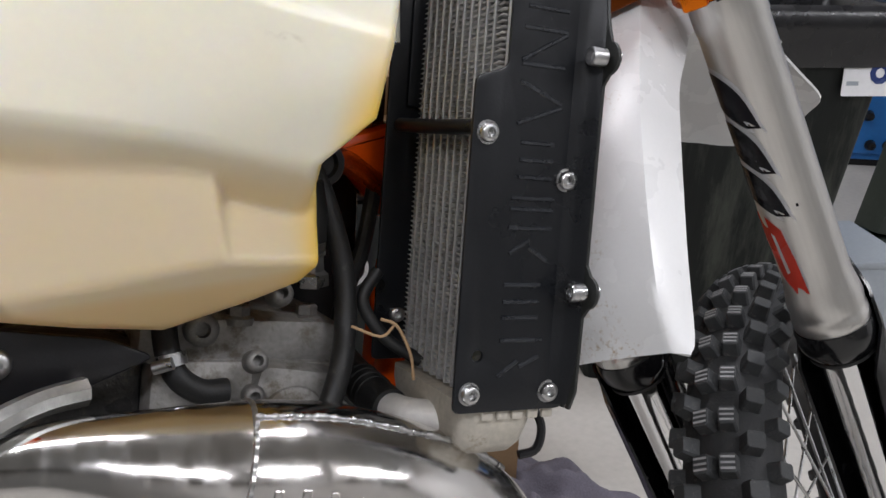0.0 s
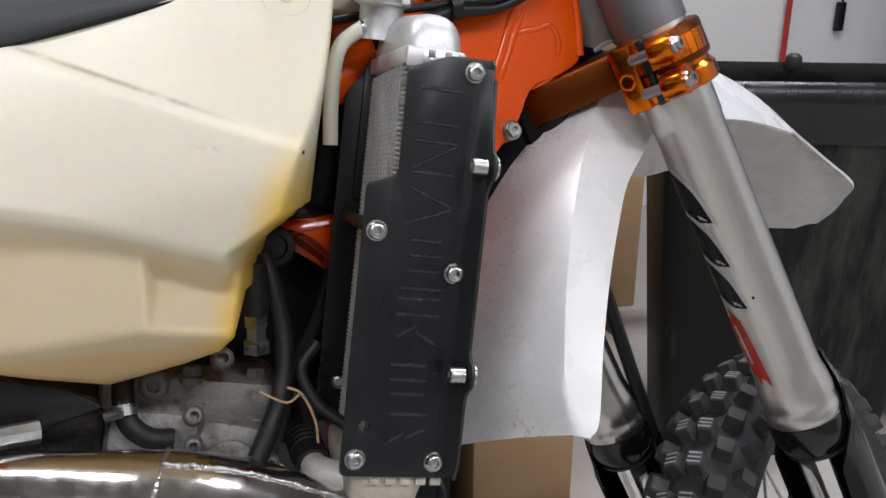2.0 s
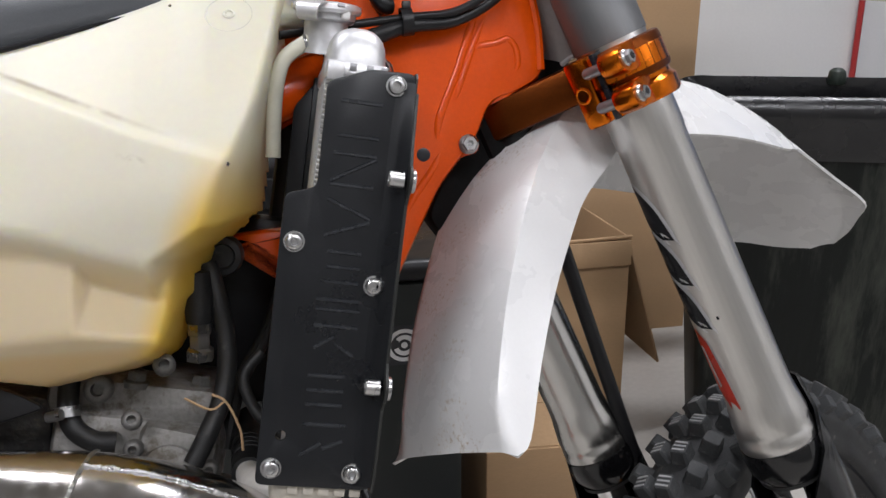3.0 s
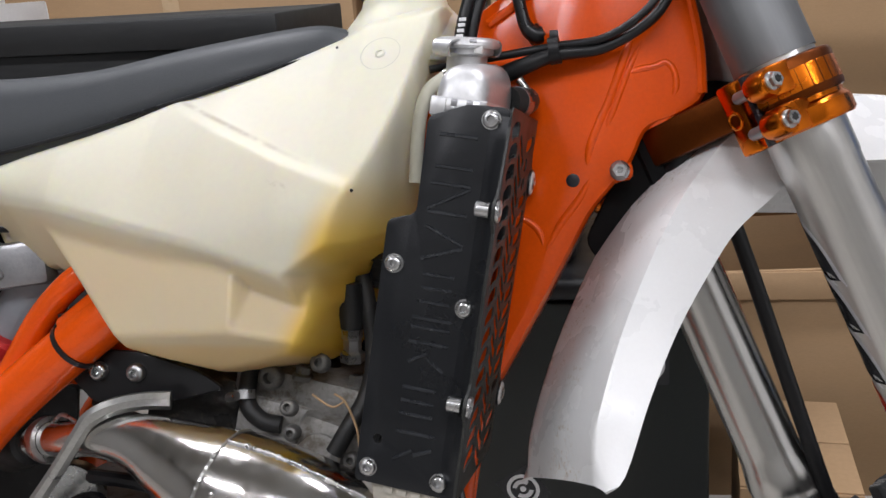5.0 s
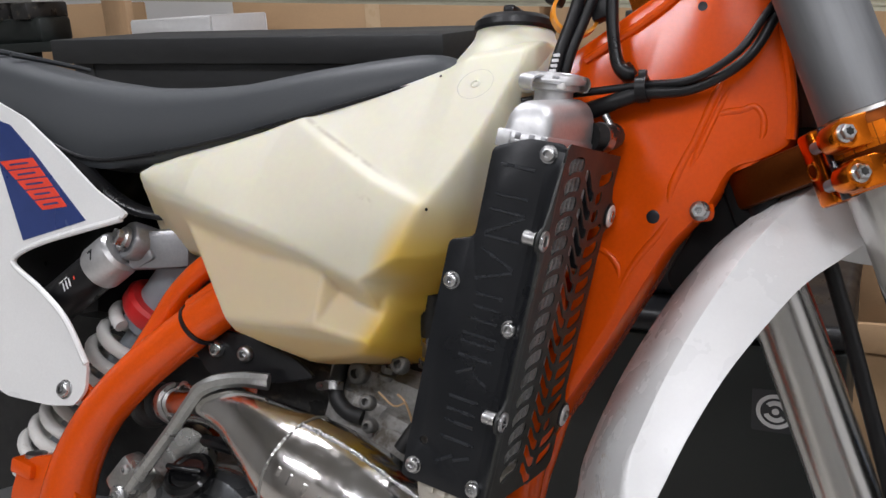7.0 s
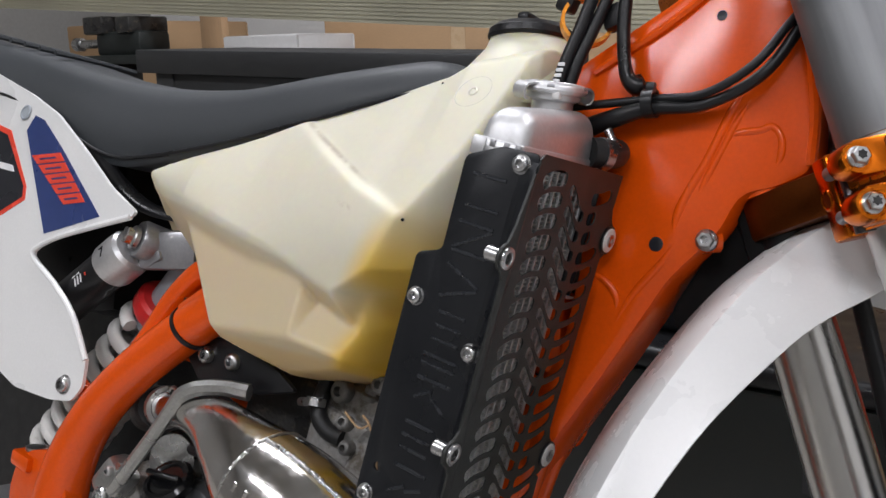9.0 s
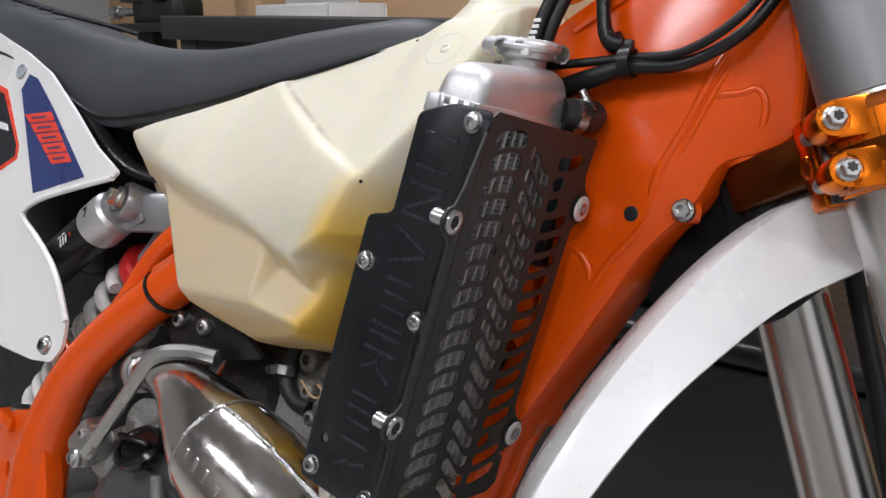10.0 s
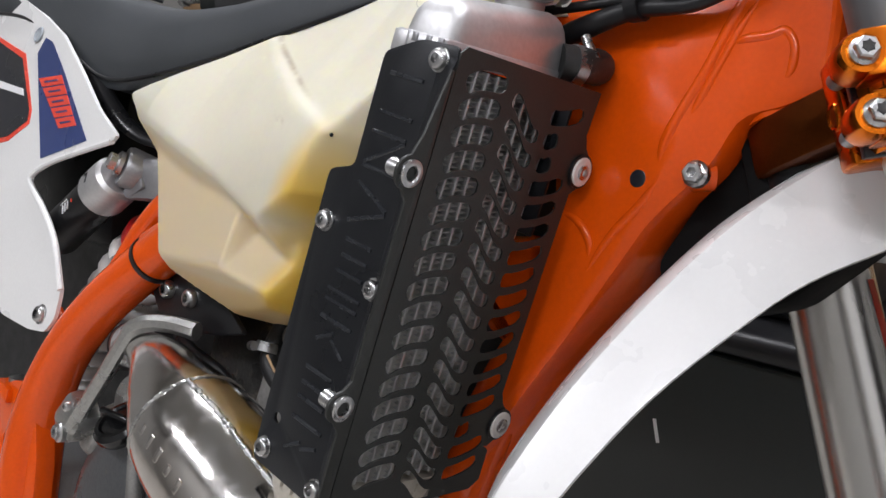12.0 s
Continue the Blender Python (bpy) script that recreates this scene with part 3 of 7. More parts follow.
def bin_body():
    """A square waste bin, tapered, with a liner bag folded over its rim."""
    root = tagged(new("waste_bin"), "dusty black plastic waste bin with a shiny liner bag", "waste bin")
    root.matrix_world = pose(0.81, 0.99, 0, 0, 0, -19)
    b, t = 0.23, 0.31

    def shallow(y, s):
        return -s + (y + s) * 0.4

    def ring(s, z, bulge=0.0):
        base = rounded([(-s, -s), (s, -s), (s, s), (-s, s)], 0.06, 6)
        return [V((x, shallow(y, s), z)) for x, y in base]
    bm = bmesh.new()
    grid_faces(bm, [ring(b, 0.0), ring(b + 0.005, 0.02), ring(b + (t - b) * 0.9, 0.76), ring(t, 0.80), ring(t - 0.01, 0.82), ring(t - 0.03, 0.81), ring(b - 0.01, 0.03)])
    part("body", bm, "bag", root)
    bm = bmesh.new()
    prof = [(t - 0.002, 0.725), (t + 0.014, 0.745), (t + 0.010, 0.775), (t + 0.022, 0.80), (t + 0.022, 0.832), (t + 0.002, 0.845), (t - 0.03, 0.83), (t - 0.05, 0.74)]
    rings = []
    for k, (s, z) in enumerate(prof):
        r = rounded([(-s, -s), (s, -s), (s, s), (-s, s)], 0.07, 14)
        rings.append([V((x * (1 + 0.012 * noise.noise((x * 9, y * 9, k))), shallow(y, s) * (1 + 0.012 * noise.noise((y * 9, x * 9, k + 7))), z + (0.014 * noise.noise((x * 7, y * 7, 3)) if k < 2 else 0.006 * noise.noise((x * 11, y * 11, k))))) for x, y in r])
    grid_faces(bm, rings, True, False)
    part("liner_bag", bm, "film", root, "shiny black film folded over the rim", sharp=60)
    part("lid_knob", lathe([(0, 0), (0.016, 0), (0.019, 0.008), (0.016, 0.026), (0.008, 0.032), (0, 0.032)], (0.0, -t + 0.4 * 2 * t - 0.004, 0.834), (0, 0, 1), 20), "column", root)
    m = pose(0.255, -t + 0.005, 0.715, 90 - 6.0, 0, 0)
    lab = part("label", slab(rounded([(-0.055, -0.045), (0.055, -0.045), (0.055, 0.045), (-0.055, 0.045)], 0.004), 0.001, m), "whiteprint", root, "torn white paper label with a blue mark")
    part("blue_mark", slab(disc(0.022, 0.0, 0.022, 10), 0.0006, m @ Matrix.Translation((0, 0, 0.001)), [disc(0.022, 0, 0.010, 8)]), "navy", lab)
    for i, (lx, ly, lw) in enumerate(((-0.03, 0.03, 0.03), (-0.03, 0.015, 0.035), (-0.034, -0.02, 0.025))):
        part("print_bar", slab([(lx - lw / 2, ly - 0.004), (lx + lw / 2, ly - 0.004), (lx + lw / 2, ly + 0.004), (lx - lw / 2, ly + 0.004)], 0.0006, m @ Matrix.Translation((0, 0, 0.001))), "greybox", lab)


bin_body()


def grey_case():
    root = tagged(new("metal_box"), "grey painted sheet-metal box standing on the floor", "box")
    root.matrix_world = pose(1.22, 0.80, 0, 0, 0, -19)
    part("body", box((0.20, 0.26, 0.23), Matrix.Translation((0, 0, 0.118)), 0.004), "greybox", root)
    part("lid", box((0.21, 0.27, 0.02), Matrix.Translation((0, 0, 0.24)), 0.005), "greybox", root)
    part("latch", box((0.012, 0.05, 0.03), Matrix.Translation((-0.106, 0, 0.215)), 0.003), "steel", root)


grey_case()


def bench():
    """The dark work bench behind the seat."""
    root = tagged(new("work_bench"), "long black-stained wooden work bench with square legs", "bench")
    part("top", box((0.98, 0.34, 0.052), pose(-1.24, 0.87, 1.058, 0, 1.6, 0), 0.004), "wood", root)
    part("apron", box((0.90, 0.03, 0.09), pose(-1.24, 0.74, 0.986, 0, 1.6, 0), 0.003), "wood", root)
    for px in (-1.66, -0.83):
        for py in (0.75, 0.98):
            part("leg", box((0.06, 0.06, 1.04 - (px + 1.24) * 0.028), Matrix.Translation((px, py, 0.52 - (px + 1.24) * 0.014)), 0.004), "wood", root)
    part("shelf", box((0.86, 0.26, 0.03), Matrix.Translation((-1.24, 0.87, 0.55)), 0.003), "wood", root)


bench()


def rail():
    """A ribbed rail resting across trestles."""
    root = tagged(new("loading_ramp"), "long olive anodised ribbed loading ramp on a trestle", "ramp")
    prof = []
    for i in range(9):
        z = -0.04 + i * 0.01
        prof += [(0.0, z), (0.0, z + 0.006), (0.003, z + 0.0065), (0.003, z + 0.0095)]
    prof += [(0.05, 0.05), (0.05, -0.04)]
    bm = bmesh.new()
    m = pose(-1.0, 1.16, 1.16, 0, 3.9, 0)
    grid_faces(bm, [[m @ V((x, y, z)) for y, z in prof] for x in (-2.4, 2.1)])
    part("rail", bm, "rail", root, sharp=20)
    for px in (-0.5,):
        zt = 1.16 - (px + 1.0) * 0.068 - 0.045
        part("trestle_leg", box((0.05, 0.05, zt), Matrix.Translation((px, 1.185, zt / 2)), 0.004), "blackcase", root)
        part("clamp_block", box((0.10, 0.09, 0.03), Matrix.Translation((px, 1.185, zt - 0.012)), 0.004), "blackcase", root)


rail()


def bench_vice():
    """A dark steel vice on a post, carrying the end of the ramp."""
    root = tagged(new("bench_vice"), "dark steel bench vice on a square post", "vice")
    part("post", box((0.09, 0.09, 1.06), Matrix.Translation((-2.47, 1.20, 0.53)), 0.005), "blackcase", root)
    part("foot_plate", box((0.28, 0.24, 0.012), Matrix.Translation((-2.47, 1.20, 0.006)), 0.003), "blackcase", root)
    part("top_plate", box((0.50, 0.20, 0.028), Matrix.Translation((-2.42, 1.20, 1.074)), 0.004), "blackcase", root)
    part("body", box((0.22, 0.12, 0.075), Matrix.Translation((-2.40, 1.20, 1.122)), 0.014), "blackcase", root)
    part("jaw", box((0.10, 0.15, 0.055), Matrix.Translation((-2.50, 1.20, 1.180)), 0.008), "dark", root)
    part("jaw", box((0.07, 0.15, 0.050), Matrix.Translation((-2.35, 1.20, 1.178)), 0.008), "dark", root)
    part("screw", lathe([(0, 0), (0.014, 0), (0.014, 0.14), (0.022, 0.141), (0.022, 0.17), (0, 0.17)], (-2.53, 1.20, 1.125), (-1, 0, 0), 16), "steel", root)


bench_vice()
carton("carton", -2.06, 1.27, 0.0, -1.76, 1.52, 1.13, 0, False, "tall plain white cardboard box standing behind the ramp", tape=False, skin="whitecard")
carton("carton", -3.2, 1.50, 0.0, -2.62, 1.9, 1.20, 0, False, "tall brown cardboard box behind the vice", tape=False)


def board():
    root = tagged(new("wooden_board"), "bare pine board standing on end behind the ramp", "board")
    part("plank", box((0.10, 0.03, 1.30), Matrix.Translation((-2.20, 1.36, 0.65)), 0.003), "pine", root)


board()


def conduit():
    root = tagged(new("conduit"), "thin red pipe running up the white wall", "pipe")
    part("pipe", tube([(2.02, 2.575, 0.02), (2.02, 2.575, 1.5), (2.02, 2.575, 3.05)], 0.012, 12), "redpipe", root)
    for z in (0.5, 1.6, 2.6):
        part("bracket", box((0.05, 0.03, 0.02), Matrix.Translation((2.02, 2.585, z)), 0.003), "steel", root)


conduit()


def trestle():
    """A dark steel A-frame trestle beside the bin."""
    root = tagged(new("trestle"), "dark green steel A-frame trestle on the floor", "trestle")
    for s in (-1, 1):
        m = pose(2.17, 1.20, 1.0, 0, s * 13.5, 0) @ Matrix.Translation((0, 0, -0.50))
        part("leg", box((0.16, 0.10, 1.02), m, 0.010), "column", root)
        part("foot_plate", box((0.22, 0.16, 0.012), Matrix.Translation((2.17 + s * 0.245, 1.20, 0.006)), 0.003), "column", root)
    part("top_beam", box((0.16, 0.60, 0.08), Matrix.Translation((2.17, 1.40, 1.02)), 0.008), "column", root)


trestle()


def wall_cable(x, z0, r, label):
    root = tagged(new("wall_cable"), label, "cable", group="cables on the wall")
    part("cable", tube([(x, 2.57, z0), (x + 0.004, 2.575, z0 + 0.7), (x - 0.006, 2.575, 2.2), (x, 2.575, 3.08)], r, 8), "black", root)
    part("end", box((0.035, 0.03, 0.12), Matrix.Translation((x, 2.575, z0)), 0.006), "black", root)


wall_cable(2.71, 0.30, 0.006, "thin black cable hanging down the white wall")
wall_cable(2.96, 0.42, 0.016, "thick black cable with a plug on the white wall")
wall_cable(2.28, 0.78, 0.005, "thin black cable with a small socket on the wall")


def rag():
    """A crumpled work cloth on the floor below the wheel."""
    bm = bmesh.new()
    bmesh.ops.create_grid(bm, x_segments=46, y_segments=40, size=0.5)
    for v in bm.verts:
        x, y = v.co.x * 0.44, v.co.y * 0.36
        r = max(abs(v.co.x), abs(v.co.y)) * 2
        h = 0.05 * noise.noise((x * 12, y * 14, 0.3)) + 0.03 * noise.noise((x * 30, y * 26, 2.0)) + 0.07 * max(0, 1 - r * 1.1)
        v.co = (x + 0.02 * noise.noise((x * 9, y * 9, 4)), y, max(0.004, h + 0.012))
    bmesh.ops.solidify(bm, geom=bm.faces[:], thickness=0.003)
    ob = part("work_cloth", bm, "cloth", sharp=80)
    ob.matrix_world = pose(0.10, 0.42, 0.003, 0, 0, 25)
    tagged(ob, "crumpled grey violet work cloth lying on the floor", "cloth")


rag()

# ------------------------------------------------------------------ motorcycle
bike = tagged(new("motorcycle"), "orange and white off-road motorcycle with its shrouds taken off", "motorcycle")
bike.matrix_world = pose(0, 0, 0.64, -14.3, 0, 0)

RAKE, STEER = radians(22.3), radians(36.3)
AX = V((-math.sin(RAKE), 0, math.cos(RAKE)))
FW = V((math.cos(RAKE), 0, math.sin(RAKE)))
LY = V((0, 1, 0))
SFW = FW * math.cos(STEER) + LY * math.sin(STEER)
SLY = LY * math.cos(STEER) - FW * math.sin(STEER)
SM = Matrix.Translation((-0.011, 0, 0.017)) @ Matrix((SFW, SLY, AX)).transposed().to_4x4()


# ---- fuel tank
def smin(a, b, k):
    h = np.maximum(k - np.abs(a - b), 0) / k
    return np.minimum(a, b) - h * h * k / 4


def smax(a, b, k):
    return -smin(-a, -b, k)


def tank_depth(x, z):
    """Half width of the tank at (x, z): moulded faces that meet in rounded edges."""
    def along(*pairs):
        return np.interp(x, pairs[0::2], pairs[1::2])
    # upper body: belly edge, crease, top edge
    z_b = along(-.757, .298, -.72, .288, -.66, .281, -.60, .268, -.55, .256, -.50, .243, -.437, .221, -.39, .214)
    h_b = along(-.757, .100, -.72, .116, -.66, .138, -.60, .150, -.55, .157, -.50, .163, -.437, .169, -.376, .168)
    z_c = along(-.757, .318, -.66, .338, -.575, .374, -.515, .346, -.44, .311, -.376, .287, -.33, .270)
    h_c = along(-.757, .094, -.66, .102, -.575, .078, -.515, .114, -.44, .150, -.376, .168, -.33, .180)
    z_t = along(-.757, .322, -.722, .332, -.66, .346, -.61, .359, -.563, .374, -.414, .413, -.389, .426, -.34, .432)
    side = h_b + (h_c - h_b) * (z - z_b) / (z_c - z_b)
    side = side + 0.007 * np.clip(1 - ((z - (z_b + z_c) / 2) / (0.5 * (z_c - z_b) + 1e-6)) ** 2, 0, 1)
    step = along(-.60, 0.0, -.56, .002, -.50, .0045, -.41, .005, -.376, .003, -.34, .002)
    panel = (h_c - step) + (0.070 - h_c + step) * (z - z_c) / (z_t - z_c + 1e-6)
    ledge = h_c - 2.2 * (z - z_c)
    upper = np.where(x < -.575, side, smin(side, smax(panel, ledge, 0.006), 0.006))
    x_f = np.interp(z, (.20, .222, .245, .287, .33, .42), (-.438, -.431, -.394, -.378, -.366, -.352))
    front = 0.167 - 2.8 * (x - x_f)
    x_end = np.interp(z, (.146, .157, .176, .207, .225, .24, .25, .305, .36, .42), (-.440, -.435, -.424, -.416, -.400, -.382, -.361, -.350, -.338, -.328))
    front = smin(front, 0.060 + 7.0 * (x_end - x), 0.02)
    upper = smin(upper, front, 0.012)
    upper = smin(upper, h_b - along(-.56, .86, -.50, 1.3, -.40, 1.3) * (z_b - z), 0.008)
    upper = smin(upper, 0.070 - 2.5 * (z - z_t), 0.006)
    upper = smin(upper, 0.098 + 3.0 * (x + .757), 0.012)
    # lower body: flat side leaning out towards its foot, a pocket with a sloping shelf at the front, chamfered bottom
    flat = 0.1575 + 0.13 * (x + .491) - 0.24 * (z - .179)
    shelf = 0.1590 - 0.75 * (z - along(-.50, .179, -.43, .168)) - 0.10 * (x + .49)
    cliff = 0.1575 - 2.4 * (x + .4885 - 0.11 * (.2302 - z))
    low = smin(flat, smax(smax(shelf, 0.123 + 0.20 * (x + .49), 0.004), cliff, 0.003), 0.003)
    low = smin(low, 0.1580 + 0.06 * (x + .491) - 0.95 * (.178 - z), 0.005)
    low = smin(low, 0.110 + 2.2 * (x - np.interp(z, (.13, .151, .196, .223, .257, .30), (-.605, -.597, -.631, -.651, -.678, -.70))), 0.010)
    low = smin(low, 0.135 - 4.0 * (x - np.interp(z, (.14, .15, .165, .21, .225, .24), (-.448, -.439, -.427, -.422, -.416, -.395))), 0.012)
    low = smin(low, 0.136 - 2.0 * (z - np.interp(x, (-.70, -.60, -.49, -.42), (.268, .256, .236, .222))), 0.006)
    foot = along(-.70, .235, -.678, .215, -.651, .193, -.62, .168, -.598, .158, -.56, .1475, -.515, .1375, -.465, .146, -.44, .152, -.430, .160, -.424, .176, -.417, .196, -.405, .203, -.373, .216, -.34, .235)
    return smin(smax(upper, low, 0.005), 0.120 + 5.0 * (z - foot), 0.008)


def fuel_tank():
    step = 0.0025
    xs, zs = np.arange(-0.775, -0.300, step), np.arange(0.110, 0.445, step)
    X, Z = np.meshgrid(xs, zs, indexing="ij")
    H = tank_depth(X, Z)
    keep = H > 0.028
    verts, faces, ids = [], [], -np.ones((*H.shape, 2), int)
    cells = keep[:-1, :-1] & keep[1:, :-1] & keep[1:, 1:] & keep[:-1, 1:]
    used = np.zeros_like(keep)
    for i, j in zip(*np.nonzero(cells)):
        used[i:i + 2, j:j + 2] = True
    for i, j in zip(*np.nonzero(used)):
        for s in (0, 1):
            ids[i, j, s] = len(verts)
            verts.append((xs[i], (-1, 1)[s] * H[i, j], zs[j]))
    count = {}
    for i, j in zip(*np.nonzero(cells)):
        c = [(i, j), (i + 1, j), (i + 1, j + 1), (i, j + 1)]
        faces.append([int(ids[p][0]) for p in c])
        faces.append([int(ids[p][1]) for p in c[::-1]])
        for p, q in zip(c, c[1:] + c[:1]):
            e = (min(p, q), max(p, q))
            count[e] = count.get(e, 0) + 1
    for (p, q), k in count.items():
        if k == 1:
            faces.append([int(ids[p][0]), int(ids[q][0]), int(ids[q][1]), int(ids[p][1])])
    me = bpy.data.meshes.new("fuel_tank")
    me.from_pydata(verts, [], faces)
    bm = bmesh.new()
    bm.from_mesh(me)
    bpy.data.meshes.remove(me)
    ob = part("fuel_tank", bm, "tank", bike, "translucent cream natural plastic fuel tank", sharp=180)
    # neck, cap, mounting boss and small specks of the moulding
    nd = V((-0.03, 0, 1.0))
    p = V((-0.3715, -0.0, 0.402))
    part("filler_neck", lathe([(0.0, -0.01), (0.082, -0.01), (0.070, 0.012), (0.058, 0.028), (0.047, 0.041), (0.0400, 0.050), (0.0370, 0.060), (0, 0.060)], p, nd, 44), "tank", ob, sharp=180)
    cap = [(0, 0.058), (0.0385, 0.058), (0.0400, 0.061), (0.0390, 0.067), (0.0330, 0.072), (0.012, 0.0745), (0, 0.0745)]
    cap_ob = part("fuel_cap", lathe(cap, p, nd, 48), "black", bike, "low black plastic screw cap")
    part("cap_tab", box((0.012, 0.040, 0.010), Matrix.Translation(p + nd * 0.077), 0.003), "black", cap_ob)

    def on_tank(x, z, lift=0.0):
        d = 1e-3
        h = lambda u, w: float(tank_depth(np.array(u), np.array(w)))
        n = V(((h(x - d, z) - h(x + d, z)) / (2 * d), -1, (h(x, z - d) - h(x, z + d)) / (2 * d))).normalized()
        return V((x, -h(x, z), z)) + n * lift, n
    q, n = on_tank(-0.371, 0.398)
    part("boss_ring", lathe([(0.0188, -0.0008), (0.0176, -0.0001), (0.0170, 0.0001), (0.0164, -0.0001), (0.0152, -0.0008)], q, n, 40), "tankboss", ob, sharp=180)
    part("boss_screw", lathe([(0, -0.003), (0.0048, -0.003), (0.0046, 0.0003), (0.003, 0.0009), (0.0025, 0.0002), (0, 0.0002)], q, n, 14), "tankboss", ob)
    for x, z, r in ((-0.3765, 0.2855, 0.0016), (-0.414, 0.408, 0.0014)):
        q, n = on_tank(x, z)
        part("moulding_speck", lathe([(0, -0.002), (r, -0.002), (r * 0.8, 0.0008), (0, 0.001)], q, n, 10), "blackprint", ob)


fuel_tank()


# ---- seat
def seat():
    bm = bmesh.new()
    rows = [(-1.32, .498, .41, .090), (-1.20, .475, .395, .088), (-1.07, .457, .385, .086), (-.943, .430, .345, .084), (-.86, .418, .318, .082), (-.78, .410, .322, .080), (-.67, .412, .342, .078), (-.56, .426, .368, .076), (-.46, .436, .394, .070), (-.425, .434, .404, .064), (-.405, .422, .408, .05)]
    rings = []
    for x, zt, zl, hw in spline(rows, 4):
        d = zt - zl
        half = [(0, zt), (hw * .45, zt - d * .02), (hw * .74, zt - d * .10), (hw * .92, zt - d * .34), (hw * 1.0, zt - d * .70), (hw * 1.02, zt - d * .94), (hw * .96, zl - 0.004), (hw * .5, zl - 0.006)]
        rings.append([V((x, -y, z)) for y, z in half] + [V((x, y, z)) for y, z in half[:0:-1]])
    grid_faces(bm, rings)
    ob = part("seat", bm, "seat", bike, "long dark grey ribbed-vinyl motorcycle seat", sharp=60)
    edge = [(x, -hw * 1.03, zl + (zt - zl) * 0.06) for x, zt, zl, hw in rows[1:-1]]
    part("seat_piping", tube(edge, 0.0022, 8, 6), "black", ob)
    for k in range(7):
        bm = bmesh.new()
        x, z = -1.02 - 0.035 * k, 0.437 + 0.0062 * k
        pts = [(x, -0.062 + 0.02 * i, z + 0.0135 - 0.25 * abs(-0.062 + 0.02 * i - 0.0) ** 2) for i in range(7)]
        part("seat_rib", tube(pts, 0.0035, 6, 2), "seat", ob)


seat()


# ---- radiator, its guard and hoses
TILT_G = radians(10.1)
E1, E3 = V((math.cos(TILT_G), 0, -math.sin(TILT_G))), V((math.sin(TILT_G), 0, math.cos(TILT_G)))
GM = Matrix.Translation((-0.299, -0.188, 0.060)) @ Matrix((E1, LY, E3)).transposed().to_4x4()
SIDE = GM @ Matrix(((1, 0, 0, 0), (0, 0, -1, 0), (0, 1, 0, 0), (0, 0, 0, 1)))
FRONT = GM @ Matrix(((0, 0, 1, 0), (1, 0, 0, 0), (0, 1, 0, 0), (0, 0, 0, 1)))


def gp(u, v, w):
    return GM @ V((u, v, w))


def stroke(name, pts, parent, r=0.0014):
    """A pressed ridge that follows a line on the side plate."""
    path = [GM @ V((u, -0.0002, w)) for u, w in pts]
    bm = bmesh.new()
    n = V((0, -1, 0))
    rings = []
    for i, p in enumerate(path):
        a, b = path[max(i - 1, 0)], path[min(i + 1, len(path) - 1)]
        t = (b - a).normalized()
        s = t.cross(n)
        rings.append([p + s * r, p + s * r * 0.55 + n * r * 0.5, p - s * r * 0.55 + n * r * 0.5, p - s * r, p - n * 0.0005])
    grid_faces(bm, rings)
    part(name, bm, "pressed", parent)


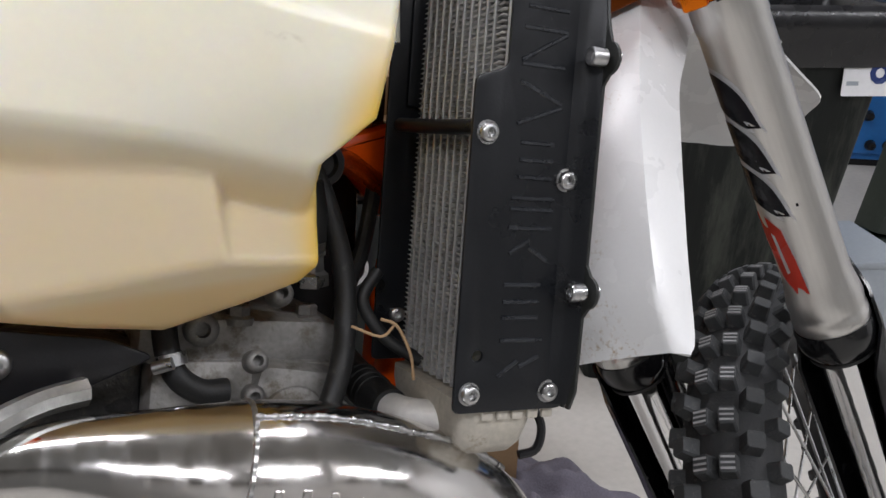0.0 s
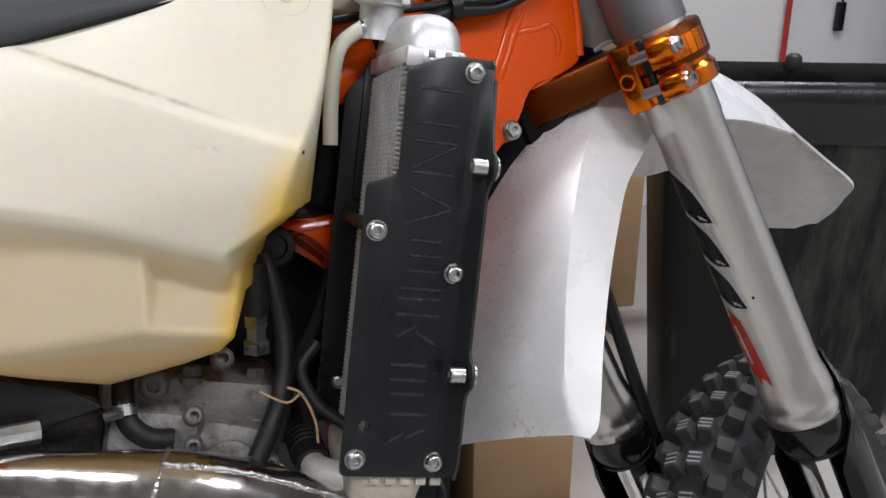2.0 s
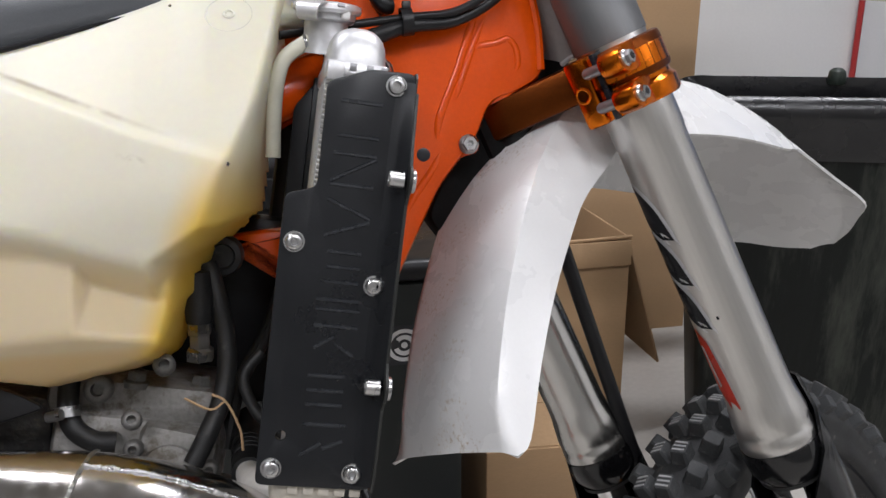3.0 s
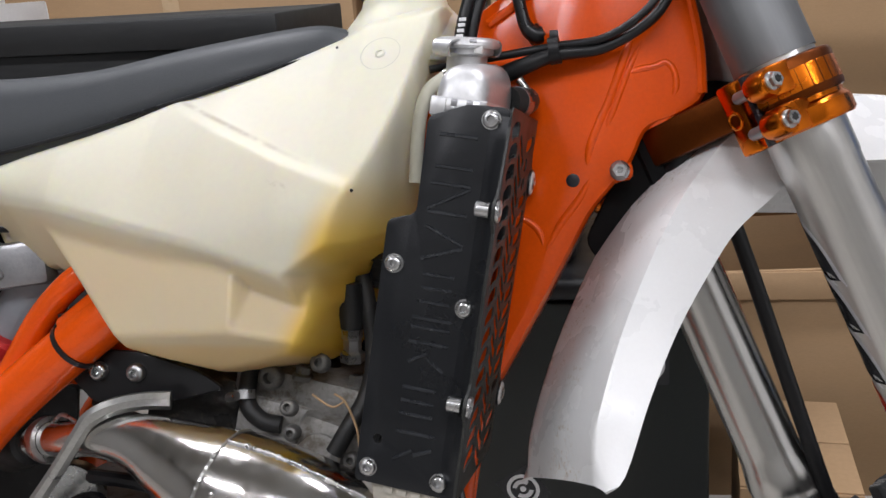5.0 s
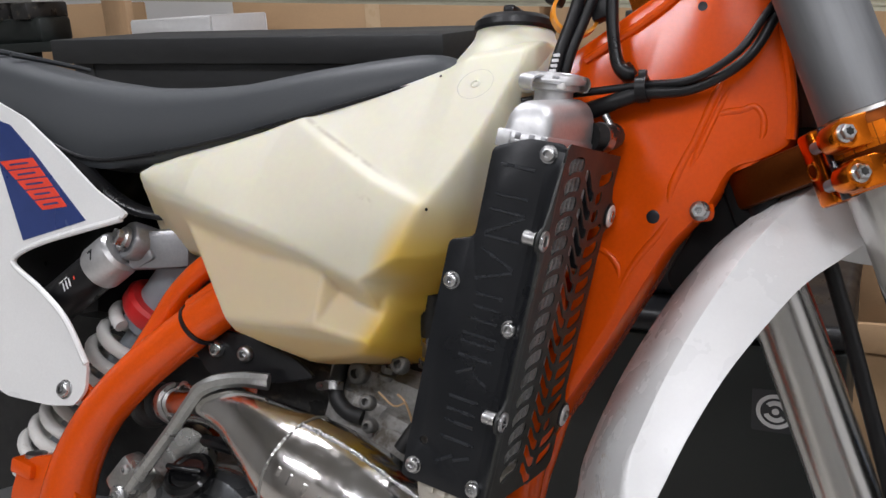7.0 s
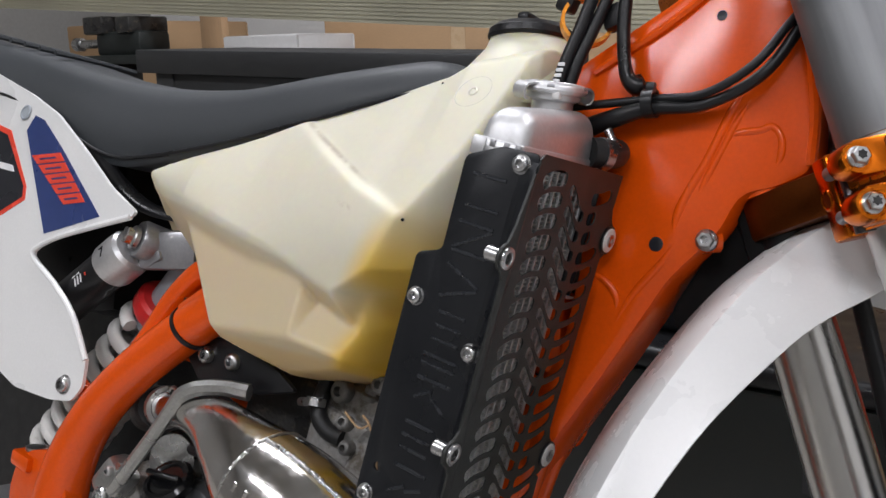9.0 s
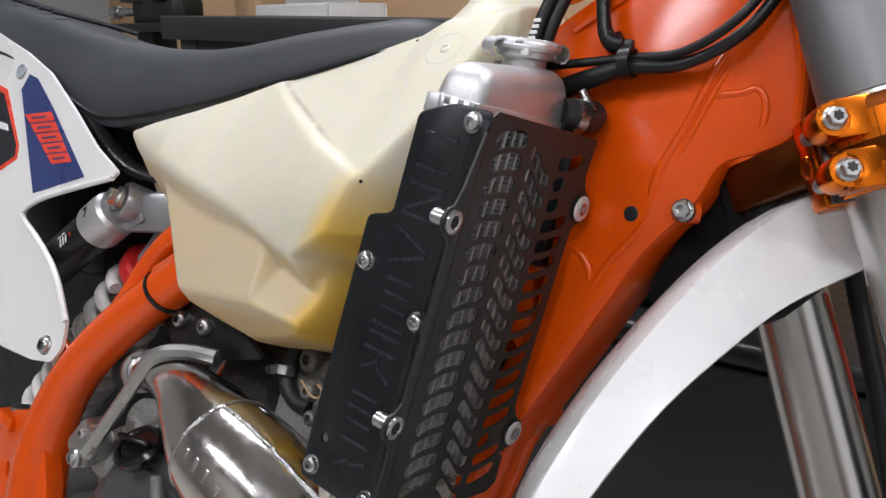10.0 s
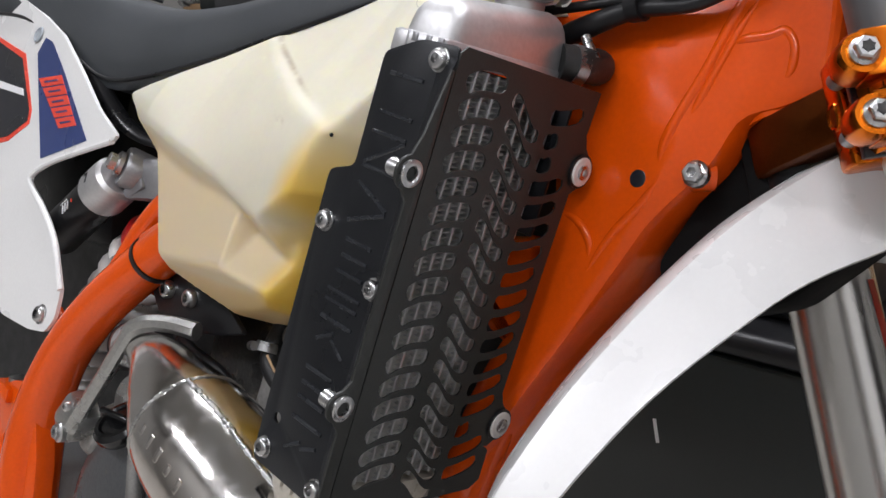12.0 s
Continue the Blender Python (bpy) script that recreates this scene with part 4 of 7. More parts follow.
def radiator_guard():
    out = rounded([(-0.0755, 0.000), (0.0, 0.000), (0.0, 0.2820), (-0.0296, 0.2812), (-0.0572, 0.2695), (-0.0564, 0.2005), (-0.0767, 0.1935)], 0.0048)
    holes = [disc(-0.062, 0.034, 0.0034, 14)]
    plate = part("radiator_guard", slab(out, 0.003, SIDE, holes, 0.0008), "guard", bike, "black anodised aluminium radiator guard plate with pressed marks", sharp=25)
    nrm = V((0, -1, 0))
    for u, w in ((-0.012, 0.2725), (-0.0672, 0.163), (-0.0118, 0.139), (-0.066, 0.0118), (-0.0121, 0.0112)):
        p = gp(u, -0.0, w)
        part("washer", lathe([(0, -0.002), (0.0070, -0.002), (0.0070, 0.0006), (0, 0.0006)], p, nrm, 20), "steel", plate)
        button_bolt("bolt", p + nrm * 0.0006, nrm, 0.0058, plate)
    # pressed relief: groups of plain bars
    c, h = -0.034, 0.0145

    def bar(w, a=-1.0, b=1.0, lean=0.0):
        stroke("pressed_bar", [(c + h * b, w + lean), (c + h * (a + b) / 2, w), (c + h * a, w - lean)], plate)
    for w in (0.2585, 0.2360):
        bar(w, -0.9)
    for w, k in ((0.2240, 0.0), (0.2140, 0.0085), (0.2035, 0.0)):
        bar(w, lean=k)
    bar(0.1880, lean=-0.0055)
    bar(0.1750, lean=0.0055)
    for w in (0.1590, 0.1490, 0.1390):
        bar(w, -0.75, 0.8)
    for w in (0.1270, 0.1205, 0.1095):
        bar(w)
    bar(0.0985, -0.9, 0.0, 0.004)
    bar(0.0945, 0.0, 0.9, -0.004)
    for w in (0.0760, 0.0660, 0.0565):
        bar(w, -1.0, 0.7)
    bar(0.0430)
    bar(0.0300, 0.0, 0.9, 0.003)
    bar(0.0260, -1.0, -0.1, 0.0045)

    # slotted front of the guard: three columns of curved slots, closed by a lug at each end of its inner edge
    def sway(v, w):
        return (v + 0.019 * (0.262 - w), w)
    outline = [(0.0, 0.0), (0.0, 0.279), (0.004, 0.283), (0.1357, 0.284), (0.1350, 0.262)]
    for w0 in (0.232, 0.049):
        outline += [(0.1345, w0 + 0.024), (0.1390, w0 + 0.0155)] + [(0.139 + 0.0125 * math.cos(a), w0 + 0.0125 * math.sin(a)) for a in np.linspace(1.25, -1.35, 9)] + [(0.1360, w0 - 0.0165)]
    outline += [(0.1290, 0.0335), (0.1330, 0.0325), (0.1385, 0.0290), (0.1395, 0.0060), (0.130, 0.0)]
    holes = []
    pitch = 0.01526

    def slot(points, thick):
        """A slot with rounded ends along a centre line of (v, w)."""
        pts = [np.array(p) for p in spline(points, 4)]
        k = len(pts)
        up, low = [], []
        for i, p in enumerate(pts):
            t = pts[min(i + 1, k - 1)] - pts[max(i - 1, 0)]
            nrm_ = np.array((-t[1], t[0])) / (np.hypot(*t) + 1e-9)
            q = thick * (0.45 if i in (0, k - 1) else 0.86 if i in (1, k - 2) else 1.0)
            up.append(sway(*(p + nrm_ * q)))
            low.append(sway(*(p - nrm_ * q)))
        return up + low[::-1]
    for i in range(17):
        b0 = 0.2588 - pitch * i
        holes.append(slot([(0.0112, b0 + 0.0040), (0.0170, b0 + 0.0078), (0.0245, b0 + 0.0101), (0.0340, b0 + 0.0112), (0.0440, b0 + 0.0112)], 0.0056))
        if 0.012 < b0 < 0.262:
            top = b0 + 0.0084
            holes.append(slot([(0.0525, top - 0.0030), (0.0580, top - 0.0046), (0.0650, top - 0.0104), (0.0715, top - 0.0165), (0.0785, top - 0.0205), (0.0850, top - 0.0205)], 0.0044))
        h0 = b0 - 0.0008
        if 0.010 < h0:
            far = 0.1060 if abs(h0 + 0.004 - 0.232) < 0.0155 or abs(h0 + 0.003 - 0.049) < 0.0125 else 0.1245
            rise = 0.0065 * ((far - 0.0925) / 0.032) ** 1.5
            holes.append(slot([(0.0920, h0 + 0.0030), (0.0990, h0 + 0.0026), (0.0925 + (far - 0.0925) * 0.62, h0 + 0.0030 + rise * 0.35), (far, h0 + 0.0032 + rise)], 0.0050))
    grille = part("guard_grille", slab(outline, 0.0013, FRONT @ Matrix.Translation((0, 0, 0.002)), holes), "guardface", bike, "black slotted front grille of the radiator guard", sharp=25)
    # flange that the grille bolts to: a strip proud of the side plate, with an ear at each bolt
    flange = [(-0.0016, 0.0), (-0.0016, 0.2690), (-0.0040, 0.2690)]
    for w0, z0 in ((0.211, 0.022), (0.0736, 0.016)):
        flange += [(-0.0105, w0 + z0)] + [(-0.0135 + 0.0100 * math.cos(a), w0 + 0.0100 * math.sin(a)) for a in np.linspace(1.75, 4.5, 10)] + [(-0.0105, w0 - 0.016)]
    flange += [(-0.0100, 0.012), (-0.0050, 0.0)]
    part("flange", slab(flange, 0.0022, FRONT @ Matrix.Translation((0, 0, 0.0030)), (), 0.0004), "guardface", grille, sharp=25)
    # bend between the side plate and the flange
    bm = bmesh.new()
    rings = []
    for w1, k in ((0.003, 0.35), (0.030, 0.9), (0.060, 1.0), (0.14, 1.0), (0.19, 1.0), (0.232, 1.0), (0.258, 0.5), (0.268, 0.25), (0.276, 0.05)):
        rings.append([gp(0.0009, -0.0100 * k, w1), gp(-0.0016, -0.0080 * k, w1), gp(-0.0050, -0.0036 * k, w1), gp(-0.0092, -0.0012 * k, w1), gp(-0.0130, 0.0002, w1), gp(-0.0110, 0.0022, w1), gp(0.0009, 0.0022, w1)])
    grid_faces(bm, rings)
    part("folded_edge", bm, "guard", grille, sharp=50)
    for w1 in (0.0736, 0.211):
        p = gp(0.002, -0.0135, w1)
        part("washer", lathe([(0.0042, 0), (0.0078, 0), (0.0078, 0.0018), (0.0068, 0.0024), (0.0048, 0.0024), (0.0042, 0.0018)], p + E1 * 0.0012, E1, 24), "steel", grille)
        part("standoff", lathe([(0, 0.004), (0.0054, 0.004), (0.0054, 0.0130), (0.0048, 0.0138), (0.0032, 0.0138), (0.0028, 0.011), (0, 0.011)], p, -E1, 18), "steel", grille)
    for v, w1 in ((0.139, 0.232), (0.141, 0.049)):
        p = gp(0.0025, v, w1)
        part("rubber_washer", lathe([(0, -0.006), (0.0115, -0.006), (0.0115, 0.0012), (0, 0.0012)], p, E1, 24), "black", grille)
        part("washer", lathe([(0, 0), (0.0098, 0), (0.0098, 0.0020), (0.0090, 0.0026), (0, 0.0026)], p, E1, 24), "zinc", grille)
        button_bolt("bolt", p + E1 * 0.0015, E1, 0.0052, grille, h=0.25)
    # rear brace bar and the inner plate of the guard
    part("brace_bar", tube([gp(-0.068, 0.003, 0.166), gp(-0.068, 0.06, 0.166), gp(-0.066, 0.126, 0.168)], 0.0048, 12, 3), "guard", plate)
    inner = rounded([(-0.074, 0.002), (-0.040, 0.002), (-0.040, 0.284), (-0.060, 0.284), (-0.075, 0.262)], 0.004)
    part("inner_plate", slab(inner, 0.003, SIDE @ Matrix.Translation((0, 0, -0.130)), (), 0.0008), "guard", plate, sharp=25)
    # black plate added behind the upper slots so that they look dark
    part("slot_dark_plate", box((0.052, 0.003, 0.106), GM @ Matrix.Translation((-0.036, 0.1275, 0.234)), 0.002), "guard", plate)
    button_bolt("bolt", gp(-0.058, 0.1285, 0.035), V((-0.2, -1, 0)), 0.0055, plate)


radiator_guard()


def radiator():
    # core: flat tubes with a corrugated strip in each gap
    core = part("radiator", box((0.0375, 0.003, 0.270), GM @ Matrix.Translation((-0.0362, 0.0075, 0.140)), 0.0008), "alu", bike, "aluminium radiator core with fine corrugated fins")
    part("frame_side", box((0.036, 0.0040, 0.270), GM @ Matrix.Translation((-0.0360, 0.1195, 0.140)), 0.001), "alu", core)
    # sheet added inside the core to darken the gaps between the fins
    part("core_shade_sheet", box((0.010, 0.110, 0.268), GM @ Matrix.Translation((-0.0330, 0.0620, 0.141)), 0.001, seg=1), "finshade", core)
    n, y0, y1 = 11, 0.0085, 0.1173
    step = (y1 - y0) / n
    for i in range(n):
        if i:
            part("flat_tube", box((0.0410, 0.0018, 0.268), GM @ Matrix.Translation((-0.0380, y0 + step * i, 0.140)), 0.0003, seg=1), "alu", core)
        bm = bmesh.new()
        a = y0 + step * i + 0.0006
        b = a + step - 0.0012
        vs = []
        folds = 160
        for j in range(folds + 1):
            w = 0.006 + 0.267 * j / folds
            y = a if j % 2 else b
            vs.append((bm.verts.new(gp(-0.0580, y, w)), bm.verts.new(gp(-0.0185, y, w))))
        for p, q in zip(vs, vs[1:]):
            bm.faces.new((p[0], p[1], q[1], q[0]))
        part("fin_strip", bm, "fins", core, sharp=20)
    # upper header tank with its crimped flange, filler neck and cap
    # its top rises towards the bike's middle
    bm = bmesh.new()
    rings = []
    for f, g in ((0.0, 0.0), (0.30, -0.0006), (0.54, -0.0016), (0.72, -0.0034), (0.86, -0.0064), (0.95, -0.0104), (1.0, -0.0150)):
        o = rounded([(-0.0578 - g, 0.0065 - g), (-0.0185 + g, 0.0065 - g), (-0.0185 + g, 0.1215 + g), (-0.0578 - g, 0.1215 + g)], 0.014, 8)
        rings.append([gp(u, v, (0.2830 + 0.045 * v) * (1 - f) + (0.3068 + 0.150 * v) * f) for u, v in o])
    grid_faces(bm, rings)
    top = part("header_tank", bm, "alu", bike, "pale cast aluminium radiator header tank", sharp=50)
    bm = bmesh.new()
    rings = []
    for w, g in ((0.2730, 0.0), (0.2745, 0.0008), (0.2835, 0.0008), (0.2845, 0.0)):
        o = rounded([(-0.0582 - g, 0.0058 - g), (-0.0180 + g, 0.0058 - g), (-0.0180 + g, 0.1235 + g), (-0.0582 - g, 0.1235 + g)], 0.003, 4)
        rings.append([gp(u, v, w + 0.040 * v) for u, v in o])
    grid_faces(bm, rings)
    part("header_flange", bm, "alu", top, sharp=40)
    for u in (-0.0412, -0.0300, -0.0205):
        part("crimp_notch", box((0.0046, 0.0012, 0.0050), GM @ Matrix.Translation((u, 0.0050, 0.2815)), 0.0004), "casting", top)
        part("crimp_tab", box((0.0040, 0.0014, 0.0020), GM @ Matrix.Translation((u - 0.0001, 0.0044, 0.2775)), 0.0006), "alu", top)
    part("end_tab", box((0.0110, 0.0014, 0.0125), GM @ Matrix.Translation((-0.0524, 0.0044, 0.2775)), 0.0006), "alu", top)
    nd = (E3 + V((-0.05, -0.16, 0))).normalized()
    np_ = gp(-0.0578, 0.1040, 0.3165)
    part("filler_neck", lathe([(0, -0.014), (0.0180, -0.014), (0.0172, -0.009), (0.0166, -0.004), (0.0165, 0.010), (0.0215, 0.012), (0.0215, 0.0165), (0, 0.0165)], np_, nd, 32), "alu", top)
    cap = part("radiator_cap", lathe([(0, 0.0165), (0.0235, 0.0165), (0.0254, 0.0172), (0.0262, 0.0195), (0.0252, 0.0222), (0.0228, 0.0240), (0.0168, 0.0250), (0.0152, 0.0238), (0.0080, 0.0238), (0.0065, 0.0250), (0, 0.0250)], np_, nd, 44), "alu", bike, "thin pressed metal radiator cap with two rolled ears")
    for k in (-1, 1):
        e = GM.to_3x3() @ V((0.50 * k, 0.86 * k, 0))
        e = (e - nd * nd.dot(e)).normalized()
        across = nd.cross(e)
        bm = bmesh.new()
        rings = []
        for r_, h_, wd in ((0.0190, 0.0236, 0.0120), (0.0255, 0.0234, 0.0105), (0.0295, 0.0218, 0.0095), (0.0318, 0.0185, 0.0090), (0.0320, 0.0140, 0.0086), (0.0300, 0.0105, 0.0080), (0.0270, 0.0095, 0.0072)):
            mid = np_ + e * r_ + nd * h_
            inner = np_ + e * 0.0235 + nd * 0.0150 - mid
            inner = inner.normalized() * 0.0016
            rings.append([mid - across * wd, mid + across * wd, mid + across * wd + inner, mid - across * wd + inner])
        grid_faces(bm, rings)
        part("cap_ear", bm, "alu", cap, sharp=50)
    for a in (20, 95, 170, 265, 330):
        part("cap_dimple", box((0.0030, 0.0060, 0.0020), axes(np_ + nd * 0.0222, nd, (1, 0, 0)) @ pose(0, 0, 0, 0, 0, a) @ pose(0.0246, 0, 0, 0, 42, 0), 0.0008), "casting", cap)
    part("cap_lug", box((0.0060, 0.0070, 0.0060), axes(np_ + nd * 0.0135, nd, (1, 0, 0)) @ Matrix.Translation((0.0, 0.0, 0.0)) @ Matrix.Translation(axes(V((0, 0, 0)), nd, (1, 0, 0)).inverted() @ (GM.to_3x3() @ V((0.0130, -0.0190, 0)))), 0.0015), "zinc", cap)
    part("overflow_spout", tube([np_ + nd * 0.002, np_.lerp(V((-0.3110, -0.0884, 0.3780)), 0.6), V((-0.3144, -0.0879, 0.3765))], 0.0042, 12, 3), "alu", top)
    # overflow tube down the rear of the radiator
    pts = [V((-0.3085, -0.0885, 0.3795)), V((-0.3160, -0.0879, 0.3760)), V((-0.3315, -0.0875, 0.3655)), V((-0.3390, -0.087, 0.3480)), V((-0.3435, -0.086, 0.320)), V((-0.3460, -0.085, 0.291))]
    part("overflow_tube", tube(pts, 0.0058, 14, 8), "tankboss", bike, "milky translucent overflow tube")
    part("spring_clip", lathe([(0.0058, -0.0012), (0.0066, -0.0012), (0.0066, 0.0012), (0.0058, 0.0012)], pts[1], (-1, 0, -0.2), 16), "steel", bike)
    # coolant hose from the inner end of the header
    hz = gp(-0.020, 0.112, 0.295)
    part("coolant_hose", tube([hz, hz + V((0.009, 0.014, 0.001)), hz + V((0.006, 0.034, 0.004)), hz + V((-0.022, 0.066, 0.008))], 0.0118, 18, 6), "hose", bike)
    cl = part("hose_clamp", lathe([(0.0119, -0.004), (0.0131, -0.004), (0.0131, 0.004), (0.0119, 0.004)], hz + V((0.006, 0.010, 0)), (0.4, 0.9, 0), 24), "steel", bike)
    part("clamp_screw", lathe([(0, -0.008), (0.0035, -0.008), (0.0035, 0.007), (0.0045, 0.007), (0.0045, 0.011), (0, 0.011)], gp(-0.0120, 0.1270, 0.3095), GM.to_3x3() @ V((0.70, -0.05, -0.71)), 14), "steel", cl)
    # lower tank, elbow and hose
    bm = bmesh.new()
    rr = []
    for w, g in ((0.004, 0.0), (-0.004, 0.0), (-0.012, -0.002), (-0.024, -0.006), (-0.031, -0.012), (-0.034, -0.022)):
        o = rounded([(-0.066 - g * 0.5, 0.006 - g), (-0.014 + g * 0.5, 0.006 - g), (-0.014 + g * 0.5, 0.116 + g), (-0.066 - g * 0.5, 0.116 + g)], 0.012, 6)
        rr.append([gp(u, v, w) for u, v in o])
    grid_faces(bm, rr)
    low = part("lower_tank", bm, "chalk", bike, "chalky cast aluminium lower radiator tank", sharp=50)
    for k in range(5):
        part("crimp_tab", box((0.0075, 0.003, 0.007), GM @ Matrix.Translation((-0.050 + 0.0105 * k, 0.0050, -0.003)), 0.0008), "chalk", low)
    el = [gp(-0.048, 0.045, -0.0165), gp(-0.0646, 0.0520, -0.0173), gp(-0.0755, 0.063, -0.0175), gp(-0.079, 0.084, -0.0187)]
    part("outlet_elbow", tube(el, [0.0118, 0.0115, 0.0108, 0.0100], 20, 6), "zinc", bike, "white-corroded aluminium hose elbow")
    hs = [el[-1] + V((0, -0.004, 0)), V((-0.3800, -0.080, 0.0560)), V((-0.3810, -0.045, 0.0610)), V((-0.3795, 0.000, 0.0680))]
    part("lower_hose", tube(hs, [0.0128, 0.0138, 0.0138, 0.0138], 20, 6), "hose", bike)
    for k in range(4):
        q = hs[1].lerp(hs[2], 0.05 + 0.22 * k)
        part("hose_ridge", lathe([(0.0130, -0.0014), (0.0144, -0.0007), (0.0144, 0.0007), (0.0130, 0.0014)], q, hs[2] - hs[1], 22), "hose", bike)
    part("bracket", tube([gp(-0.002, 0.036, -0.004), gp(0.006, 0.03, -0.02), gp(0.004, 0.03, -0.036), gp(-0.008, 0.032, -0.04)], 0.003, 8, 5), "black", bike)
    # loose straw and wire by the hose
    part("straw", tube([gp(-0.128, 0.034, 0.046), gp(-0.110, 0.032, 0.040), gp(-0.101, 0.034, 0.046)], 0.0009, 6, 4), "card", bike, "dry straw caught by the hose")
    part("straw", tube([gp(-0.110, 0.034, 0.050), gp(-0.100, 0.032, 0.046), gp(-0.089, 0.034, 0.028), gp(-0.085, 0.036, 0.012)], 0.0010, 6, 5), "card", bike, "dry straw caught by the hose")


radiator()


# ---- frame
def mirrored_plate(outline, half, m=None, bevel=0.008):
    """A plate in the x-z plane, reaching half to each side of the centre line."""
    mm = Matrix(((1, 0, 0, 0), (0, 0, -1, -half), (0, 1, 0, 0), (0, 0, 0, 1)))
    return slab(outline, 2 * half, mm, (), bevel)


def main_frame():
    out = [(-0.345, 0.40), (-0.300, 0.437), (-0.226, 0.485), (-0.185, 0.53), (-0.135, 0.53), (-0.128, 0.455), (-0.112, 0.395), (-0.110, 0.352), (-0.135, 0.338), (-0.160, 0.332), (-0.172, 0.302), (-0.207, 0.262), (-0.252, 0.178), (-0.304, 0.088), (-0.316, 0.056), (-0.343, 0.060), (-0.325, 0.090), (-0.295, 0.19), (-0.285, 0.27), (-0.30, 0.33)]
    fr = part("frame", mirrored_plate(rounded(out, 0.012, 4), 0.034), "orange", bike, "glossy orange painted steel frame with gusset plates", sharp=40)
    # head tube
    hp = V((-0.011, 0, 0.017)) + AX * 0.345
    part("head_tube", lathe([(0, 0), (0.030, 0), (0.032, 0.006), (0.030, 0.012), (0.030, 0.15), (0.033, 0.155), (0.033, 0.17), (0, 0.17)], hp, AX, 32), "orange", fr)
    # down tube, round
    for s in (-1, 1):
        part("down_tube", tube([(-0.203, s * 0.013, 0.325), (-0.246, s * 0.013, 0.240), (-0.306, s * 0.014, 0.138), (-0.330, s * 0.014, 0.060), (-0.339, s * 0.008, 0.010), (-0.357, 0, -0.12)], [0.0200, 0.0203, 0.0205, 0.0205, 0.0190, 0.0190], 24, 6), "orange", fr)
    # spars under the tank
    for s in (-1, 1):
        part("spar", tube([(-0.27, s * 0.016, 0.375), (-0.33, s * 0.040, 0.345), (-0.45, s * 0.055, 0.285), (-0.58, s * 0.085, 0.225), (-0.66, s * 0.108, 0.165)], [0.018, 0.020, 0.020, 0.021, 0.021], 18, 6), "orange", fr)
        part("rear_tube", tube([(-0.585, s * 0.088, 0.212), (-0.622, s * 0.104, 0.184), (-0.678, s * 0.113, 0.142), (-0.740, s * 0.116, 0.092), (-0.792, s * 0.117, 0.035), (-0.825, s * 0.117, -0.03), (-0.835, s * 0.117, -0.10), (-0.835, s * 0.115, -0.22)], [0.022, 0.0225, 0.0230, 0.0235, 0.025, 0.028, 0.031, 0.033], 22, 6), "orange", fr)
        part("stay_tube", tube([(-0.748, s * 0.112, 0.098), (-0.722, s * 0.104, 0.142), (-0.697, s * 0.100, 0.182), (-0.666, s * 0.096, 0.213), (-0.630, s * 0.082, 0.238)], 0.0125, 16, 6), "orange", fr)
    knee = [(-0.395, 0.226), (-0.378, 0.232), (-0.345, 0.234), (-0.300, 0.240), (-0.290, 0.150), (-0.328, 0.165), (-0.346, 0.192), (-0.361, 0.212), (-0.377, 0.219), (-0.392, 0.220)]
    part("lower_gusset", mirrored_plate(rounded(knee, 0.005, 3), 0.028), "orange", fr, sharp=40)
    part("rubber_boot", lathe([(0, -0.03), (0.0165, -0.03), (0.0165, -0.004), (0.0150, 0.0), (0.0105, 0.001), (0.0090, -0.004), (0, -0.004)], (-0.391, -0.056, 0.216), (0, -1, 0), 24), "hose", fr, "black rubber boot")
    # pressed ribs, hole and bolt on the gusset
    def rib(pts, r):
        rr = [r * 0.3] + [r] * (len(pts) - 2) + [r * 0.3]
        part("pressed_rib", tube([(x, -0.0342 + 0.6 * r, z) for x, z in pts], rr, 10, 6), "orange", fr, sharp=80)
    rib([(-0.162, 0.425), (-0.174, 0.396), (-0.183, 0.372), (-0.190, 0.354), (-0.199, 0.335), (-0.207, 0.314), (-0.209, 0.294)], 0.0042)
    rib([(-0.157, 0.412), (-0.170, 0.386), (-0.179, 0.364), (-0.188, 0.342), (-0.194, 0.328)], 0.0030)
    rib([(-0.176, 0.375), (-0.166, 0.379), (-0.152, 0.381), (-0.143, 0.384), (-0.136, 0.376), (-0.135, 0.362), (-0.139, 0.354)], 0.0034)
    rib([(-0.203, 0.298), (-0.215, 0.275), (-0.235, 0.248), (-0.254, 0.210)], 0.0036)
    rib([(-0.283, 0.262), (-0.262, 0.256), (-0.250, 0.244), (-0.248, 0.228)], 0.0034)
    part("weld_bead", tube([(-0.128, -0.030, 0.46), (-0.116, -0.031, 0.40), (-0.114, -0.031, 0.357)], 0.0042, 8, 5), "orange", fr)
    part("weld_bead", tube([(-0.290, -0.0345, 0.425), (-0.232, -0.0345, 0.462), (-0.185, -0.034, 0.50)], 0.004, 8, 5), "orange", fr)
    part("gusset_hole", lathe([(0.0, 0.0003), (0.0052, 0.0003), (0.0058, 0.0006), (0.0052, 0.0009), (0, 0.0002)], (-0.221, -0.0338, 0.289), (0, -1, 0), 22), "blackprint", fr)
    part("gusset_hole", lathe([(0.0, 0.0003), (0.0035, 0.0003), (0.004, 0.0006), (0, 0.0002)], (-0.19, -0.0338, 0.468), (0, -1, 0), 18), "blackprint", fr)
    part("bolt_boss", tube([(-0.198, -0.022, 0.292), (-0.184, -0.0245, 0.2955), (-0.177, -0.020, 0.297)], 0.0095, 14, 3), "orange", fr)
